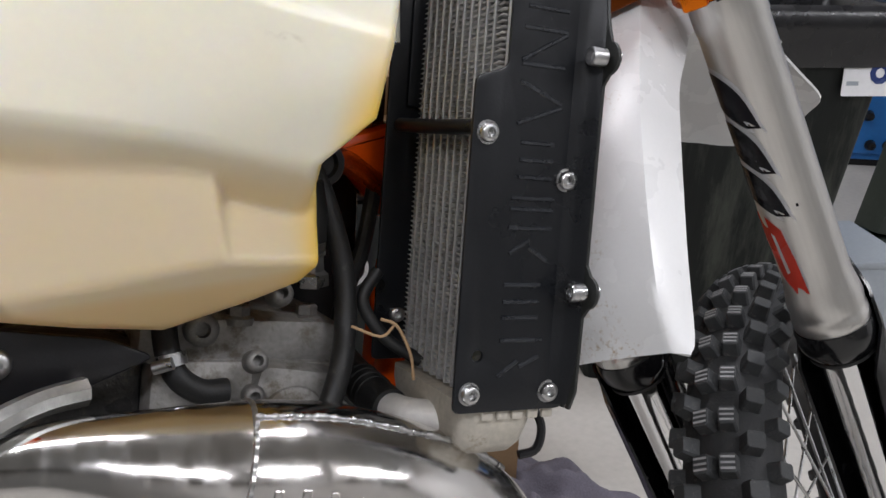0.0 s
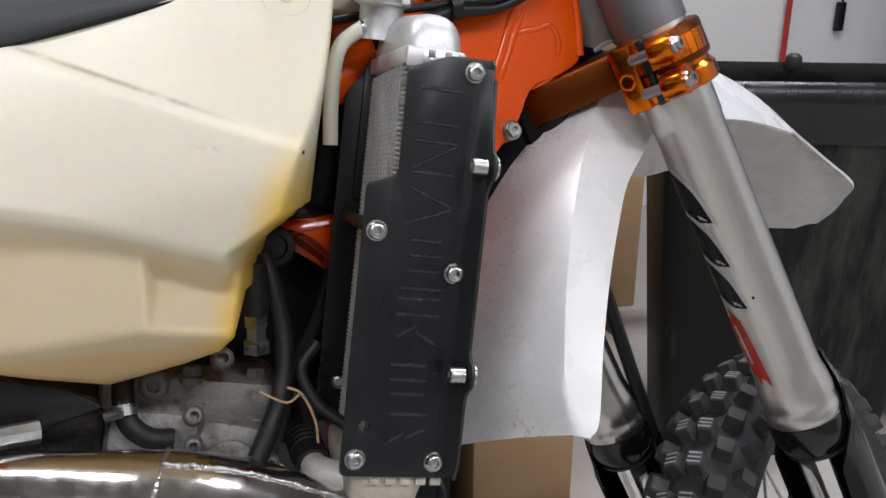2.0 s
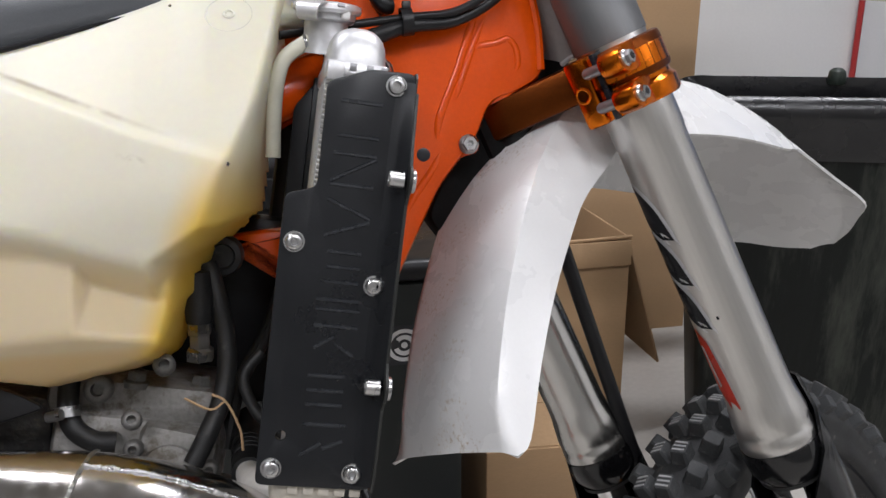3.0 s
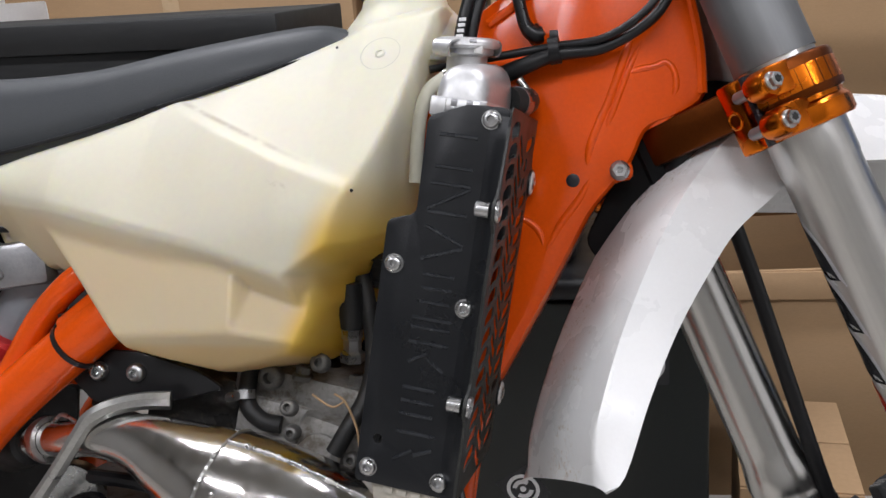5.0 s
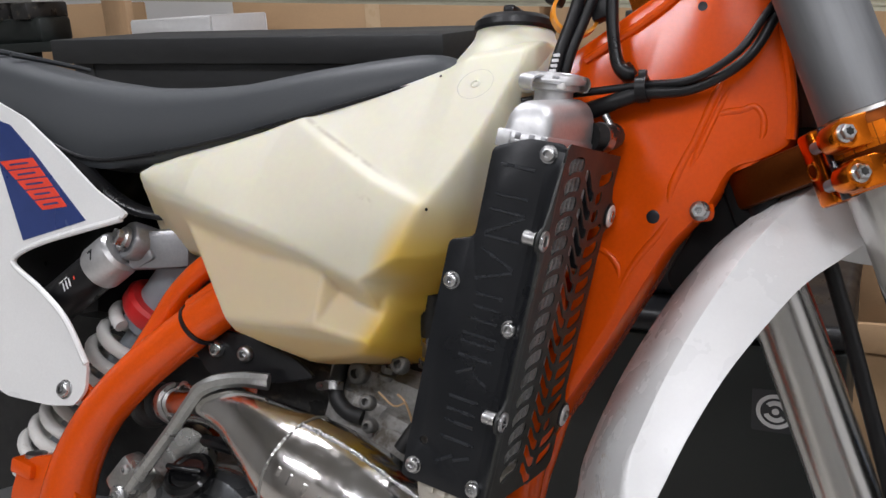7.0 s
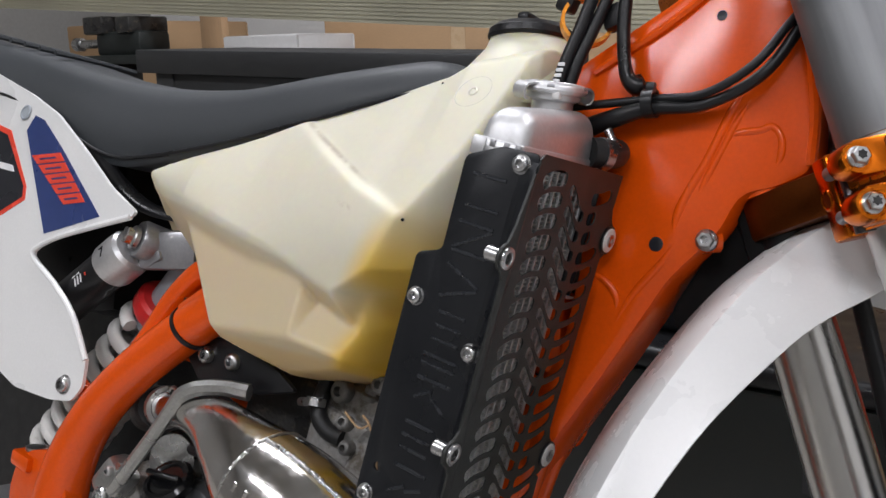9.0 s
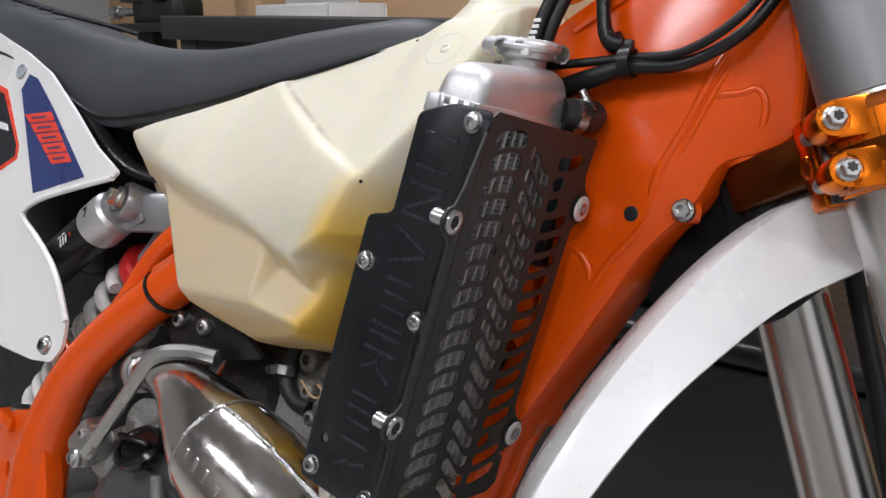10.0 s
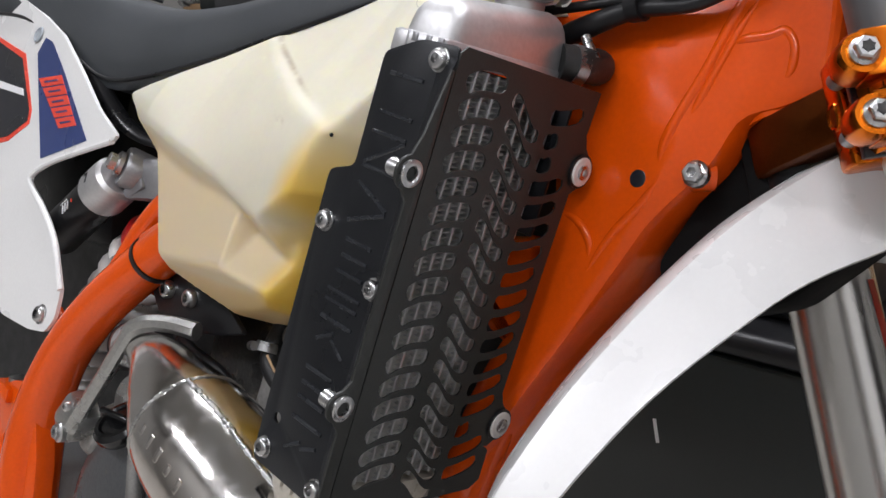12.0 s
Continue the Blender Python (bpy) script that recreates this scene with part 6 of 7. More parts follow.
# ---- engine, pipe, shock
def engine():
    mm = lambda x, y, z, a=0: pose(x, y, z, 0, a, 0)
    part("cylinder", box((0.13, 0.15, 0.11), mm(-0.47, 0.0, 0.045, 12), 0.014), "cast", bike, "dusty grey cast cylinder")
    head = part("cylinder_head", box((0.135, 0.14, 0.035), mm(-0.462, 0.0, 0.108, 12), 0.012), "cast", bike, "dusty grey cylinder head")
    for x, y in ((-0.508, -0.055), (-0.415, -0.055), (-0.508, 0.05), (-0.415, 0.05), (-0.462, -0.062)):
        hex_bolt("bolt", (x, y, 0.122 - (x + 0.46) * 0.2), (0.2, 0, 1), 0.0075, 0.010, head, "dull", flange=0.010)
    button_bolt("bolt", V((-0.488, -0.072, 0.123)), V((0, -1, 0.1)), 0.011, head, "dull", h=0.6)
    part("spark_plug", lathe([(0, 0), (0.011, 0), (0.011, 0.012), (0.007, 0.013), (0.007, 0.022), (0.012, 0.024), (0.012, 0.06), (0.008, 0.064), (0, 0.064)], (-0.455, -0.015, 0.118), (0.15, 0, 1), 18), "black", head)
    case = part("crankcase", box((0.34, 0.20, 0.20), mm(-0.60, 0.0, -0.10), 0.03), "cast", bike, "grey cast engine case")
    part("clutch_cover", lathe([(0, -0.03), (0.094, -0.03), (0.096, -0.006), (0.091, 0.003), (0.080, 0.007), (0.074, 0.0075), (0.071, 0.012), (0.05, 0.014), (0, 0.014)], (-0.642, -0.114, -0.088), (0, -1, 0.10), 56), "cover", case, "round dark grey clutch cover")
    cap = part("oil_cap", lathe([(0, -0.010), (0.024, -0.010), (0.0265, -0.004), (0.0265, 0.001), (0.023, 0.005), (0.019, 0.0055), (0.017, 0.003), (0, 0.003)], (-0.652, -0.124, 0.006), (0, -0.62, 0.78), 30), "gloss", case, "black plastic oil filler cap")
    part("oil_cap_grip", box((0.042, 0.007, 0.012), Matrix.Translation((-0.652, -0.129, 0.012)) @ pose(0, 0, 0, 52, 0, 8), 0.003), "gloss", cap)
    part("cover_rib", tube([(-0.612, -0.1295, -0.010), (-0.600, -0.1315, -0.045), (-0.596, -0.133, -0.085)], [0.006, 0.0075, 0.008], 12, 5), "dull", case, sharp=60)
    part("gear_drum", lathe([(0, 0), (0.030, 0), (0.031, 0.004), (0.027, 0.016), (0.012, 0.018), (0, 0.018)], (-0.690, -0.078, 0.012), (0.25, -1, 0.15), 32), "forged", case)
    for x, z in ((-0.575, -0.01), (-0.718, -0.02), (-0.70, -0.12)):
        button_bolt("bolt", V((x, -0.118, z)), V((0, -1, 0.1)), 0.007, case, "dull", h=0.9)
    # exhaust-valve housing and fittings on the right of the cylinder
    vh = part("valve_housing", box((0.062, 0.035, 0.06), mm(-0.437, -0.068, 0.060, 18), 0.012), "cast", bike, "dusty cast valve housing")
    part("valve_cover", lathe([(0, -0.01), (0.0265, -0.01), (0.0265, 0.002), (0.0240, 0.004), (0.0225, 0.0035), (0.0205, 0.0075), (0.0150, 0.0085), (0, 0.0085)], (-0.440, -0.0830, 0.056), (0, -1, 0.15), 40), "cast", vh)
    for p in ((-0.410, -0.0870, 0.056), (-0.464, -0.0870, 0.078)):
        button_bolt("bolt", V(p), V((0, -1, 0.1)), 0.007, vh, "dull", h=0.8)
    part("rubber_joint", tube([(-0.505, -0.060, 0.150), (-0.510, -0.072, 0.122), (-0.508, -0.080, 0.100), (-0.495, -0.080, 0.086), (-0.478, -0.078, 0.082)], [0.0075, 0.008, 0.008, 0.008, 0.008], 16, 6), "hose", bike)
    cl = part("hose_clamp", lathe([(0.0080, -0.004), (0.0094, -0.004), (0.0094, 0.004), (0.0080, 0.004)], (-0.5095, -0.083, 0.110), (0.05, -0.2, -0.9), 22), "steel", bike)
    part("clamp_screw", lathe([(0, -0.006), (0.004, -0.006), (0.004, 0.006), (0, 0.006)], (-0.516, -0.093, 0.110), (0.9, -0.4, 0.2), 12), "steel", cl)
    for p, r in (((-0.462, -0.096, 0.102), 0.0075), ((-0.438, -0.080, 0.138), 0.0085)):
        button_bolt("bolt", V(p), V((0.1, -1, 0.3)), r, head, "dull", h=0.8)
    fit = part("sensor_fitting", lathe([(0, 0), (0.011, 0), (0.011, 0.008), (0.008, 0.010), (0.008, 0.02), (0.0095, 0.021), (0.0095, 0.032), (0, 0.032)], (-0.412, -0.070, 0.138), (0.05, -0.1, 1), 6), "steel", bike)
    part("boot", lathe([(0, 0.03), (0.010, 0.03), (0.0115, 0.05), (0.009, 0.07), (0, 0.07)], (-0.412, -0.070, 0.138), (0.05, -0.1, 1), 18), "hose", fit)
    part("throttle_body", box((0.10, 0.11, 0.09), mm(-0.575, -0.01, 0.085, 10), 0.018), "dark", bike, "dark carburettor body behind the cylinder")
    part("intake_boot", tube([(-0.60, 0, 0.10), (-0.67, 0, 0.12), (-0.74, 0, 0.14)], [0.035, 0.037, 0.045], 22, 6), "hose", bike)
    part("water_hose", tube([(-0.402, -0.066, 0.212), (-0.397, -0.070, 0.192), (-0.391, -0.074, 0.148), (-0.396, -0.082, 0.112), (-0.408, -0.098, 0.087), (-0.420, -0.104, 0.066)], 0.0076, 16, 6), "hose", bike, "black rubber hose beside the cylinder")
    part("breather_hose", tube([(-0.365, -0.07, 0.14), (-0.380, -0.075, 0.122), (-0.372, -0.09, 0.098), (-0.352, -0.10, 0.08)], 0.0045, 12, 6), "hose", bike)
    part("wire_loom", tube([(-0.66, -0.08, 0.10), (-0.61, -0.095, 0.088), (-0.56, -0.090, 0.075), (-0.53, -0.08, 0.05)], 0.006, 10, 6), "black", bike)
    part("wire_loom", tube([(-0.70, -0.06, 0.02), (-0.66, -0.085, 0.03), (-0.60, -0.09, 0.025), (-0.56, -0.08, 0.0)], 0.007, 10, 6), "black", bike)
    # skid parts that close the engine below
    part("lower_frame", tube([(-0.36, 0, -0.12), (-0.42, 0.0, -0.22), (-0.55, 0, -0.25), (-0.80, 0, -0.25)], 0.03, 18, 6), "orange", bike)


    # dark parts between the cylinder and the frame; the two black boxes are added to darken gaps
    part("engine_mount", box((0.11, 0.05, 0.10), pose(-0.412, -0.045, -0.016, 0, 20, 0), 0.012), "cast", bike, "dusty cast engine mount")
    part("gap_box", box((0.13, 0.05, 0.17), pose(-0.405, 0.045, 0.165, 0, 8, 0), 0.012), "black", bike, "black box added behind the tank to darken the gap")
    part("gap_filler", box((0.050, 0.030, 0.170), pose(-0.320, 0.052, 0.285, 0, 10, 0), 0.008), "black", bike, "black box added beside the frame to darken the gap")
    part("wire_loom", tube([(-0.34, -0.02, 0.20), (-0.36, -0.03, 0.15), (-0.385, -0.04, 0.11), (-0.40, -0.05, 0.06)], 0.006, 10, 6), "hose", bike)

engine()


def expansion_chamber():
    pts = [(-0.745, -0.072, 0.056), (-0.705, -0.093, 0.066), (-0.675, -0.106, 0.071), (-0.627, -0.124, 0.079), (-0.580, -0.137, 0.079), (-0.536, -0.148, 0.067), (-0.490, -0.155, 0.050), (-0.440, -0.155, 0.031), (-0.385, -0.148, 0.000), (-0.338, -0.122, -0.045), (-0.318, -0.055, -0.095)]
    rad = [0.0165, 0.0166, 0.0166, 0.0176, 0.0248, 0.0358, 0.0480, 0.052, 0.052, 0.048, 0.042]
    pipe = part("expansion_chamber", tube(pts, rad, 96, 8), "chamber", bike, "chromed expansion chamber with weld seams and heat tint", sharp=60)
    path = spline([(*p, q) for p, q in zip(pts, rad)], 8)
    def bead(i, parent):
        p, q, r = V(path[i][:3]), V(path[i + 1][:3]), path[i][3]
        t = (q - p).normalized()
        m = axes(p, t)
        bm = bmesh.new()
        ring = []
        for a in np.linspace(0, 2 * math.pi, 200, endpoint=False):
            k = r + 0.0002 + 0.0003 * math.sin(a * 44) + 0.0002 * math.sin(a * 17)
            cc = m @ V((k * math.cos(a), k * math.sin(a), 0))
            d = (cc - p).normalized()
            ring.append([cc + t * 0.0020 - d * 0.001, cc + d * 0.0009 + t * 0.0010, cc + d * 0.0009 - t * 0.0010, cc - t * 0.0020 - d * 0.001])
        grid_faces(bm, [[r_[k] for r_ in ring] for k in range(4)], True, False)
        part("weld_bead", bm, "forged", parent, sharp=60)
    bead(47, pipe)
    # lengthwise seam from the ring weld forward
    seam = []
    for i in range(47, 77):
        p, q, r = V(path[i][:3]), V(path[i + 1][:3]), path[i][3]
        t = (q - p).normalized()
        u = (V((0, -0.35, 1)) - t * t.dot(V((0, -0.35, 1)))).normalized()
        seam.append(p + u * (r + 0.0002) + V((0, 0, 0.0004 * math.sin(i * 2.3))))
    part("weld_bead", tube([tuple(p) for p in spline([tuple(q) for q in seam], 3)], [0.0017 + 0.0006 * (k % 2) + 0.0003 * math.sin(k * 1.7) for k in range(3 * (len(seam) - 1) + 1)], 8, 2), "steel", pipe, sharp=60)
    # stamped bars where the maker's mark sits
    for i in range(9):
        j = 49 + i * 2
        p, q, r = V(path[j][:3]), V(path[j + 1][:3]), path[j][3]
        t = (q - p).normalized()
        u = (V((0, -1, 0.25)) - t * t.dot(V((0, -1, 0.25)))).normalized()
        m = Matrix.Translation(p + u * (r - 0.0004)) @ Matrix((t, u.cross(t), u)).transposed().to_4x4()
        part("stamped_bar", box((0.0052, 0.011 if i % 3 else 0.008, 0.002), m, 0.0008), "chamber", pipe)
    part("collar", lathe([(0.017, -0.006), (0.0215, -0.006), (0.0225, 0.0), (0.0215, 0.006), (0.017, 0.006)], path[9][:3], V((path[10] - path[9])[:3]), 30), "steel", pipe)
    part("joint_sleeve", tube([(-0.775, -0.052, 0.045), (-0.752, -0.068, 0.054), (-0.732, -0.079, 0.059)], [0.0255, 0.024, 0.0215], 24, 4), "hose", pipe)
    part("spring_hook", tube([(-0.690, -0.104, 0.084), (-0.676, -0.110, 0.094), (-0.662, -0.116, 0.093), (-0.650, -0.120, 0.088)], 0.002, 8, 5), "steel", pipe)


expansion_chamber()


def kick_lever():
    path = [(-0.719, -0.136, -0.018), (-0.708, -0.137, -0.004), (-0.686, -0.139, 0.022), (-0.658, -0.141, 0.056), (-0.634, -0.142, 0.088), (-0.624, -0.141, 0.100), (-0.606, -0.137, 0.109), (-0.584, -0.127, 0.1125), (-0.561, -0.118, 0.1115)]
    lev = part("kick_lever", tube(path, [0.0086, 0.0078, 0.0070, 0.0068, 0.0070, 0.0080, 0.0082, 0.0082, 0.0088], 8, 5, flat=0.85), "forged", bike, "bare aluminium kick-start lever, folded in", sharp=30)
    part("pivot_block", box((0.036, 0.028, 0.046), pose(-0.725, -0.129, -0.009, 0, 40, 0), 0.008), "forged", lev)
    hex_bolt("bolt", (-0.728, -0.143, -0.024), (0, -1, 0), 0.007, 0.006, lev, flange=0.010)
    button_bolt("bolt", V((-0.718, -0.1435, 0.004)), V((0, -1, 0)), 0.005, lev)
    part("shaft_boss", lathe([(0, -0.04), (0.018, -0.04), (0.020, 0.0), (0.014, 0.006), (0, 0.006)], (-0.726, -0.112, -0.030), (0, -1, 0), 24), "cast", lev)


kick_lever()


def rear_shock():
    a, b = V((-0.728, -0.025, 0.238)), V((-0.978, -0.025, -0.055))
    d = (b - a).normalized()
    body = part("rear_shock", lathe([(0, -0.03), (0.024, -0.03), (0.029, -0.01), (0.029, 0.04), (0.026, 0.045), (0.026, 0.14), (0.012, 0.15), (0.010, 0.38), (0, 0.38)], a, d, 28), "greybox", bike, "rear shock absorber with a white coil spring")
    part("preload_ring", lathe([(0.022, 0.100), (0.036, 0.100), (0.040, 0.104), (0.040, 0.118), (0.036, 0.124), (0.022, 0.124)], a, d, 30), "red", body, "red spring collar")
    m = axes(a, d)
    turns, n = 9.0, 216
    pts = [m @ V((0.036 * math.cos(2 * math.pi * turns * i / n), 0.036 * math.sin(2 * math.pi * turns * i / n), 0.138 + 0.26 * i / n)) for i in range(n + 1)]
    part("coil_spring", tube(pts, 0.0080, 12, 1), "spring", body, "white painted coil spring")
    # reservoir
    ra, rb = V((-0.812, -0.082, 0.213)), V((-0.882, -0.088, 0.160))
    rd = (rb - ra).normalized()
    res = part("reservoir", lathe([(0, 0.022), (0.0235, 0.022), (0.0240, 0.03), (0.0240, 0.115), (0.021, 0.120), (0, 0.120)], ra, rd, 32), "black", body, "black shock reservoir")
    cap = part("reservoir_cap", lathe([(0, -0.016), (0.022, -0.016), (0.0260, -0.012), (0.0270, -0.004), (0.0270, 0.020), (0.0255, 0.024), (0, 0.024)], ra, rd, 34), "alu", body, "silver adjuster cap with a stamped digit")
    part("head_casting", box((0.078, 0.040, 0.044), pose(-0.758, -0.056, 0.226, 0, -6, 12), 0.007), "casting", body)
    part("bolt_lug", lathe([(0, -0.03), (0.021, -0.03), (0.022, -0.004), (0.020, 0), (0, 0)], (-0.787, -0.086, 0.235), (-0.3, -0.9, 0.25), 28), "casting", body)
    part("casting_rib", box((0.030, 0.012, 0.012), pose(-0.770, -0.074, 0.214, 0, -30, 0), 0.003), "casting", body)
    hex_bolt("bolt", (-0.789, -0.090, 0.236), (-0.3, -0.9, 0.25), 0.0100, 0.011, body, flange=0.0135)
    side = (V((0.1, -1, 0.35)) - rd * rd.dot(V((0.1, -1, 0.35)))).normalized()
    face = Matrix((rd, side.cross(rd), side)).transposed().to_4x4()
    for k, (along, across, ln, m_) in enumerate(((0.040, 0.006, 0.004, "redprint"), (0.048, 0.007, 0.011, "whiteprint"), (0.053, 0.007, 0.011, "whiteprint"), (0.058, 0.007, 0.011, "whiteprint"), (0.052, -0.001, 0.005, "whiteprint"), (0.060, -0.001, 0.005, "whiteprint"))):
        part("print_bar", box((0.0018 if k < 4 else 0.006, ln if k < 4 else 0.0016, 0.0012), Matrix.Translation(ra + rd * along + side * 0.0238) @ face @ Matrix.Translation((0, across, 0)), 0.0003), m_, res)
    fc = bpy.data.curves.new("digit", "FONT")
    fc.body, fc.size, fc.extrude, fc.align_x, fc.align_y = "7", 0.016, 0.0004, "CENTER", "CENTER"
    tmp = new("digit", fc)
    dm = bpy.data.meshes.new_from_object(tmp)
    bpy.data.objects.remove(tmp)
    bm = bmesh.new()
    bm.from_mesh(dm)
    bpy.data.meshes.remove(dm)
    part("stamped_digit", bm, "blackprint", cap, at=Matrix.Translation(ra + rd * 0.005 + side * 0.0271) @ Matrix((side.cross(rd).cross(side) * -1, side.cross(rd) * -1, side)).transposed().to_4x4())


rear_shock()


def side_panel():
    """White plastic panel below the seat, leaning in at its top."""
    def pt(x, z):
        return V((x, -0.134 + 0.14 * (z - 0.071), z))
    o = [(-1.40, 0.500), (-1.24, 0.466), (-1.110, 0.421), (-1.016, 0.392), (-0.952, 0.368), (-0.880, 0.326), (-0.820, 0.288), (-0.768, 0.264), (-0.776, 0.257), (-0.825, 0.244), (-0.895, 0.224), (-0.934, 0.208), (-0.933, 0.196), (-0.885, 0.173), (-0.838, 0.144), (-0.794, 0.101), (-0.791, 0.073), (-0.804, 0.056), (-0.841, 0.051), (-0.910, 0.052), (-0.958, 0.067), (-1.12, 0.15), (-1.30, 0.28)]
    o = rounded(o, 0.006, 3)
    bm = bmesh.new()
    bm.faces.new([bm.verts.new(pt(x, z)) for x, z in o])
    bmesh.ops.triangulate(bm, faces=bm.faces[:])
    r = bmesh.ops.extrude_face_region(bm, geom=bm.faces[:])
    bmesh.ops.translate(bm, verts=[v for v in r["geom"] if isinstance(v, bmesh.types.BMVert)], vec=(0, 0.004, 0))
    pan = part("side_panel", bm, "white", bike, "white plastic side panel with navy and red graphics", sharp=30)

    def sticker(pts, material, lift=0.0008):
        b = bmesh.new()
        b.faces.new([b.verts.new(pt(x, z) + V((0, -lift, 0))) for x, z in pts])
        rr = bmesh.ops.extrude_face_region(b, geom=b.faces[:])
        bmesh.ops.translate(b, verts=[v for v in rr["geom"] if isinstance(v, bmesh.types.BMVert)], vec=(0, 0.0006, 0))
        return part("sticker", b, material, pan)
    sticker([(-1.007, 0.346), (-0.996, 0.365), (-0.975, 0.360), (-0.924, 0.326), (-0.827, 0.254), (-0.922, 0.226)], "navy")
    for i in range(5):
        # five slanting blocks, each with a slit
        low = lambda s: (-0.983 + 0.088 * s, 0.316 - 0.055 * s)
        high = lambda s: (-0.927 + 0.070 * s, 0.322 - 0.055 * s)
        mid = lambda s, k: tuple(a + (b - a) * k for a, b in zip(low(s), high(s)))
        s0, s1 = (i + 0.03) / 5, (i + 0.90) / 5
        sticker([low(s0), high(s0), high(s1), low(s1)], "redprint", 0.0014)
        sm = (s0 + s1) / 2
        sticker([mid(sm - 0.016, 0.2), mid(sm - 0.016, 0.78), mid(sm + 0.016, 0.78), mid(sm + 0.016, 0.2)], "navy", 0.0019)
    sticker([(-1.20, 0.380), (-1.041, 0.345), (-0.980, 0.278), (-0.977, 0.262), (-1.022, 0.238), (-1.19, 0.205)], "redprint", 0.0006)
    sticker([(-1.20, 0.376), (-1.046, 0.339), (-0.986, 0.278), (-0.983, 0.265), (-1.024, 0.244), (-1.19, 0.212)], "blackprint", 0.0010)
    q = pt(-1.0175, 0.3685) + V((0, -0.0012, 0))
    part("mount_hole", lathe([(0, 0), (0.0100, 0), (0.0092, 0.0012), (0.0075, 0.0014), (0.0070, 0.0004), (0, 0.0004)], q, (0, -1, 0.24), 24), "greybox", pan)
    sticker([(-1.18, 0.318), (-1.018, 0.302), (-1.012, 0.294), (-1.18, 0.308)], "whiteprint", 0.0016)
    p = V((-0.821, -0.134, 0.071))
    part("washer", lathe([(0, -0.004), (0.0105, -0.004), (0.0105, 0.001), (0, 0.001)], p, (0, -1, 0.2), 24), "steel", pan)
    button_bolt("bolt", p + V((0, -0.001, 0)), V((0, -1, 0.2)), 0.0085, pan, h=0.5)
    # rolled front lip
    lip = [pt(x, z) + V((0, 0.001, 0)) for x, z in ((-0.776, 0.258), (-0.825, 0.245), (-0.895, 0.225), (-0.932, 0.208), (-0.931, 0.196), (-0.885, 0.174), (-0.838, 0.145), (-0.796, 0.101))]
    part("panel_lip", tube(lip, 0.0035, 8, 5), "white", pan)


side_panel()


def rear_bits():
    part("air_box", box((0.30, 0.10, 0.22), pose(-1.02, 0.0, 0.24, 0, 0, 0), 0.03), "black", bike, "black plastic air box")
    part("seat_base", tube([(-0.98, -0.072, 0.36), (-0.90, -0.078, 0.33), (-0.84, -0.078, 0.292), (-0.79, -0.07, 0.268), (-0.72, -0.06, 0.262)], [0.010, 0.011, 0.010, 0.008, 0.006], 12, 6, flat=0.6), "black", bike, "black plastic seat base strap")
    part("swingarm", box((0.30, 0.20, 0.07), pose(-0.99, 0.0, -0.16, 0, -6, 0), 0.015), "alu", bike)
    # black sheet added behind the shock to keep the space there dark
    part("dark_backdrop", slab(rounded([(-1.45, -0.30), (-0.80, -0.30), (-0.77, 0.10), (-0.80, 0.30), (-1.45, 0.36)], 0.02), 0.004, Matrix(((1, 0, 0, 0), (0, 0, -1, 0.045), (0, 1, 0, 0), (0, 0, 0, 1)))), "hose", bike)


rear_bits()


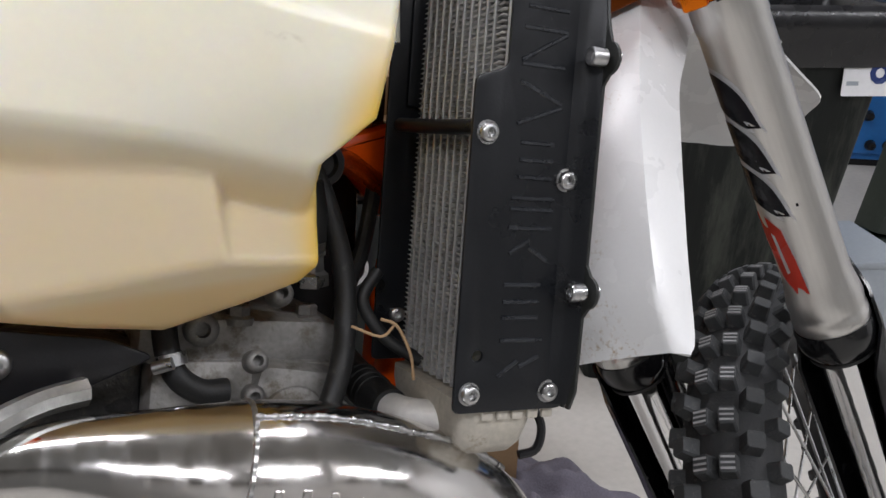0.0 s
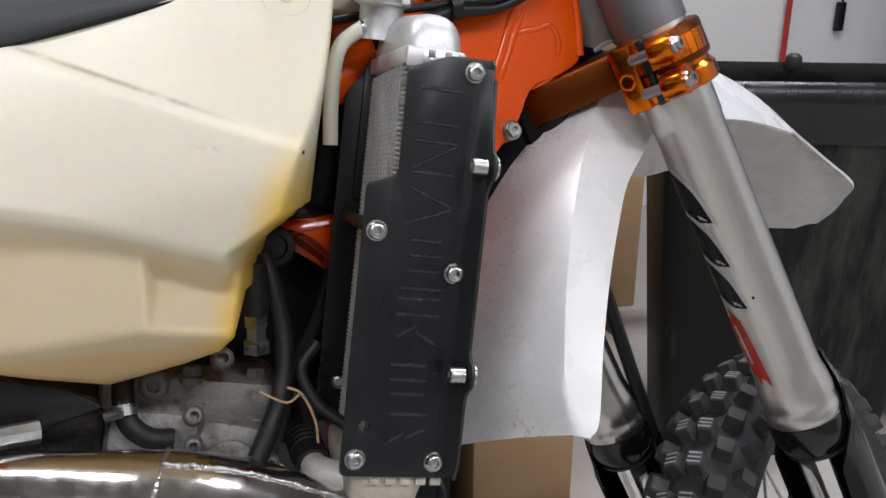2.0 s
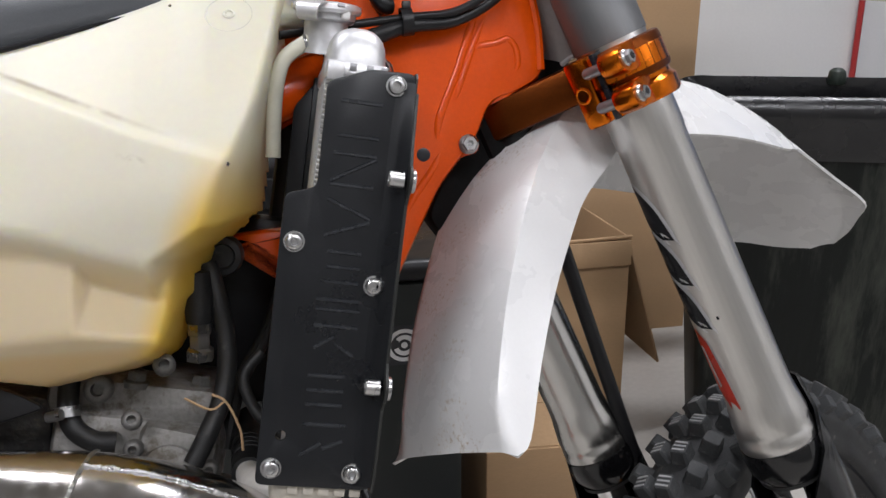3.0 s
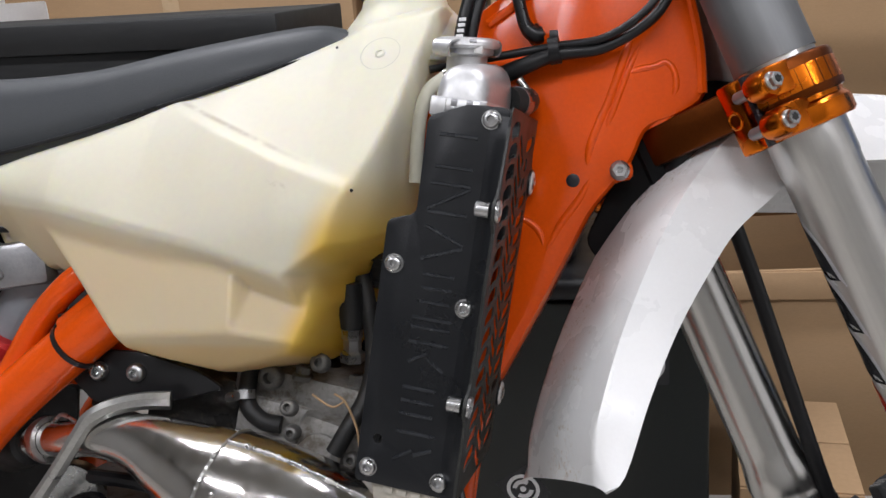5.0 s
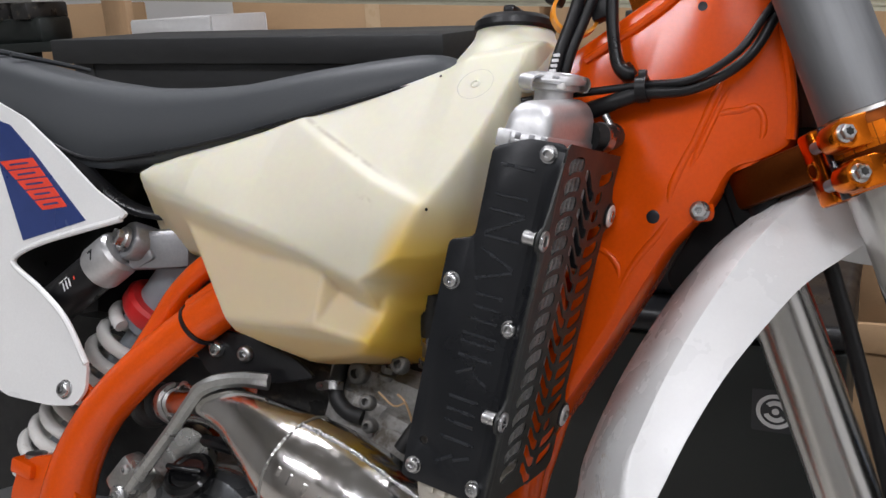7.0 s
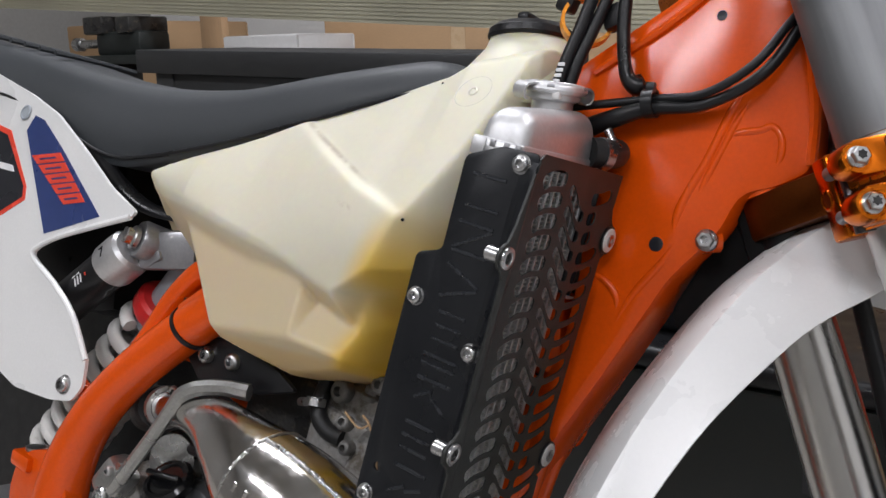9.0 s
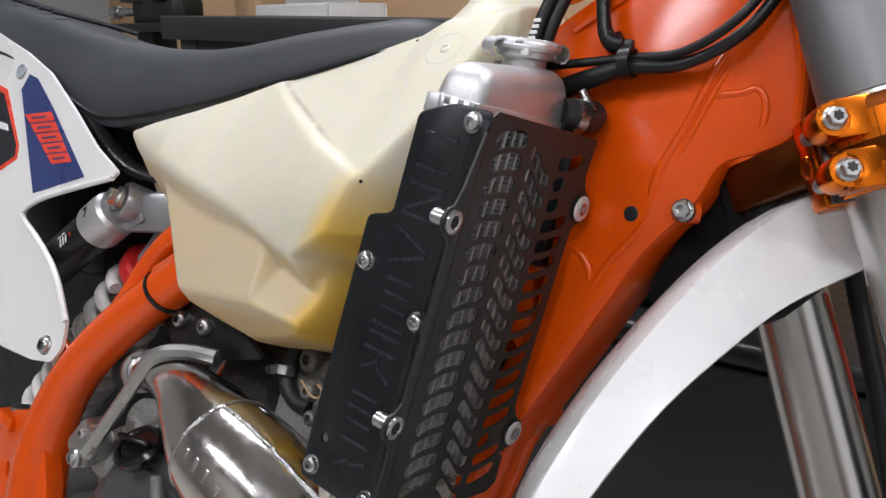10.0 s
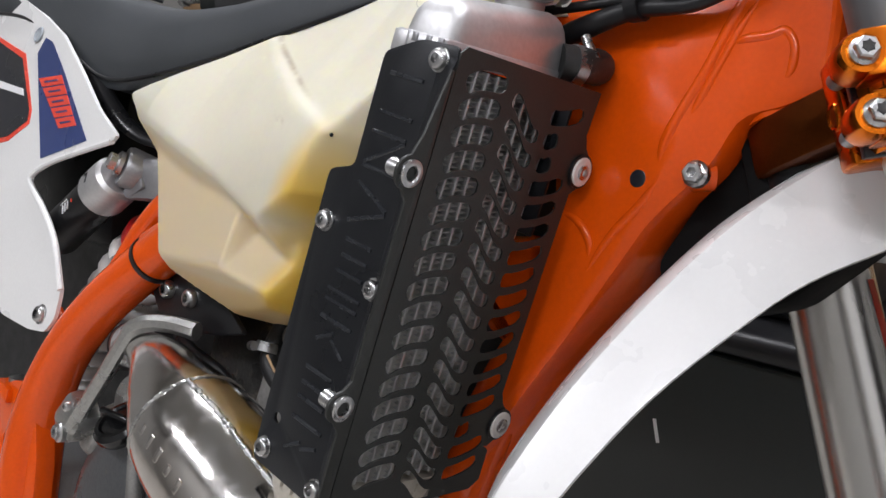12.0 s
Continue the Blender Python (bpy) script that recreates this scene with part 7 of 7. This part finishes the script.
def cables():
    # wiring over the header tank to the head tube
    a = [(-0.335, -0.070, 0.385), (-0.295, -0.058, 0.392), (-0.232, -0.052, 0.400), (-0.19, -0.055, 0.404), (-0.155, -0.058, 0.425), (-0.135, -0.045, 0.46), (-0.11, -0.03, 0.50)]
    part("cable", tube(a, 0.0034, 14, 8), "black", bike, "black wiring cable")
    b = [(-0.300, -0.045, 0.372), (-0.265, -0.052, 0.383), (-0.232, -0.052, 0.393), (-0.19, -0.050, 0.397), (-0.150, -0.05, 0.420), (-0.128, -0.04, 0.46), (-0.10, -0.03, 0.51)]
    part("cable", tube(b, [0.0085, 0.0075, 0.0060, 0.0046, 0.0044, 0.0044, 0.0044], 16, 8), "black", bike, "black wiring cable")
    part("cable_tie", lathe([(0.0095, -0.0045), (0.0115, -0.0045), (0.0115, 0.0045), (0.0095, 0.0045)], (-0.232, -0.0525, 0.3965), (1, 0, 0.1), 16), "black", bike)
    part("cable_tie_head", box((0.007, 0.006, 0.009), Matrix.Translation((-0.232, -0.055, 0.408)), 0.001), "black", bike)
    part("fitting", lathe([(0, 0), (0.0075, 0), (0.0075, 0.012), (0.006, 0.013), (0, 0.013)], (-0.246, -0.040, 0.408), (-0.5, -0.2, 0.7), 14), "black", bike)
    t = part("vent_hose", tube([(-0.311, -0.060, 0.405), (-0.306, -0.057, 0.430), (-0.296, -0.053, 0.465), (-0.283, -0.048, 0.52)], 0.0056, 14, 6), "black", bike, "black hose with white printed bars")
    part("vent_hose", tube([(-0.304, -0.054, 0.402), (-0.298, -0.052, 0.430), (-0.287, -0.047, 0.465), (-0.270, -0.041, 0.52)], 0.0052, 14, 6), "black", bike, "black hose with white printed bars")
    for k in range(4):
        part("print_bar", box((0.0060, 0.0012, 0.0028), Matrix.Translation((-0.3095 + 0.0010 * k, -0.0642, 0.412 + 0.0045 * k)), 0.0002), "whiteprint", t)
    # ring and clamp bits beside the fuel cap
    ring = part("cable_guide", lathe([(0.019, -0.005), (0.022, -0.005), (0.022, 0.005), (0.019, 0.005)], (-0.300, -0.040, 0.466), (0.5, -0.8, 0.2), 30), "orangeprint", bike, "orange plastic cable ring")
    part("guide_clip", box((0.016, 0.014, 0.022), pose(-0.316, -0.044, 0.484, 0, 20, 0), 0.003), "black", ring)
    part("guide_clip", box((0.018, 0.016, 0.020), pose(-0.278, -0.034, 0.470, 0, -20, 0), 0.003), "black", ring)
    part("drop_hose", tube([(-0.262, -0.046, 0.53), (-0.264, -0.048, 0.47), (-0.258, -0.048, 0.425), (-0.249, -0.046, 0.412), (-0.243, -0.044, 0.412)], [0.0055, 0.0055, 0.0055, 0.0075, 0.0070], 12, 6), "black", bike, "black rubber hose with a swollen end")
    # front brake line between the fork legs
    ln = [SM @ V(p) for p in ((0.066, 0.046, 0.30), (0.064, 0.055, 0.19), (0.058, 0.062, 0.09), (0.051, 0.070, -0.032), (0.045, 0.076, -0.16), (0.045, 0.078, -0.26))]
    part("brake_line", tube(ln, 0.0075, 12, 6), "black", bike, "black front brake hose beside the fork leg")


cables()
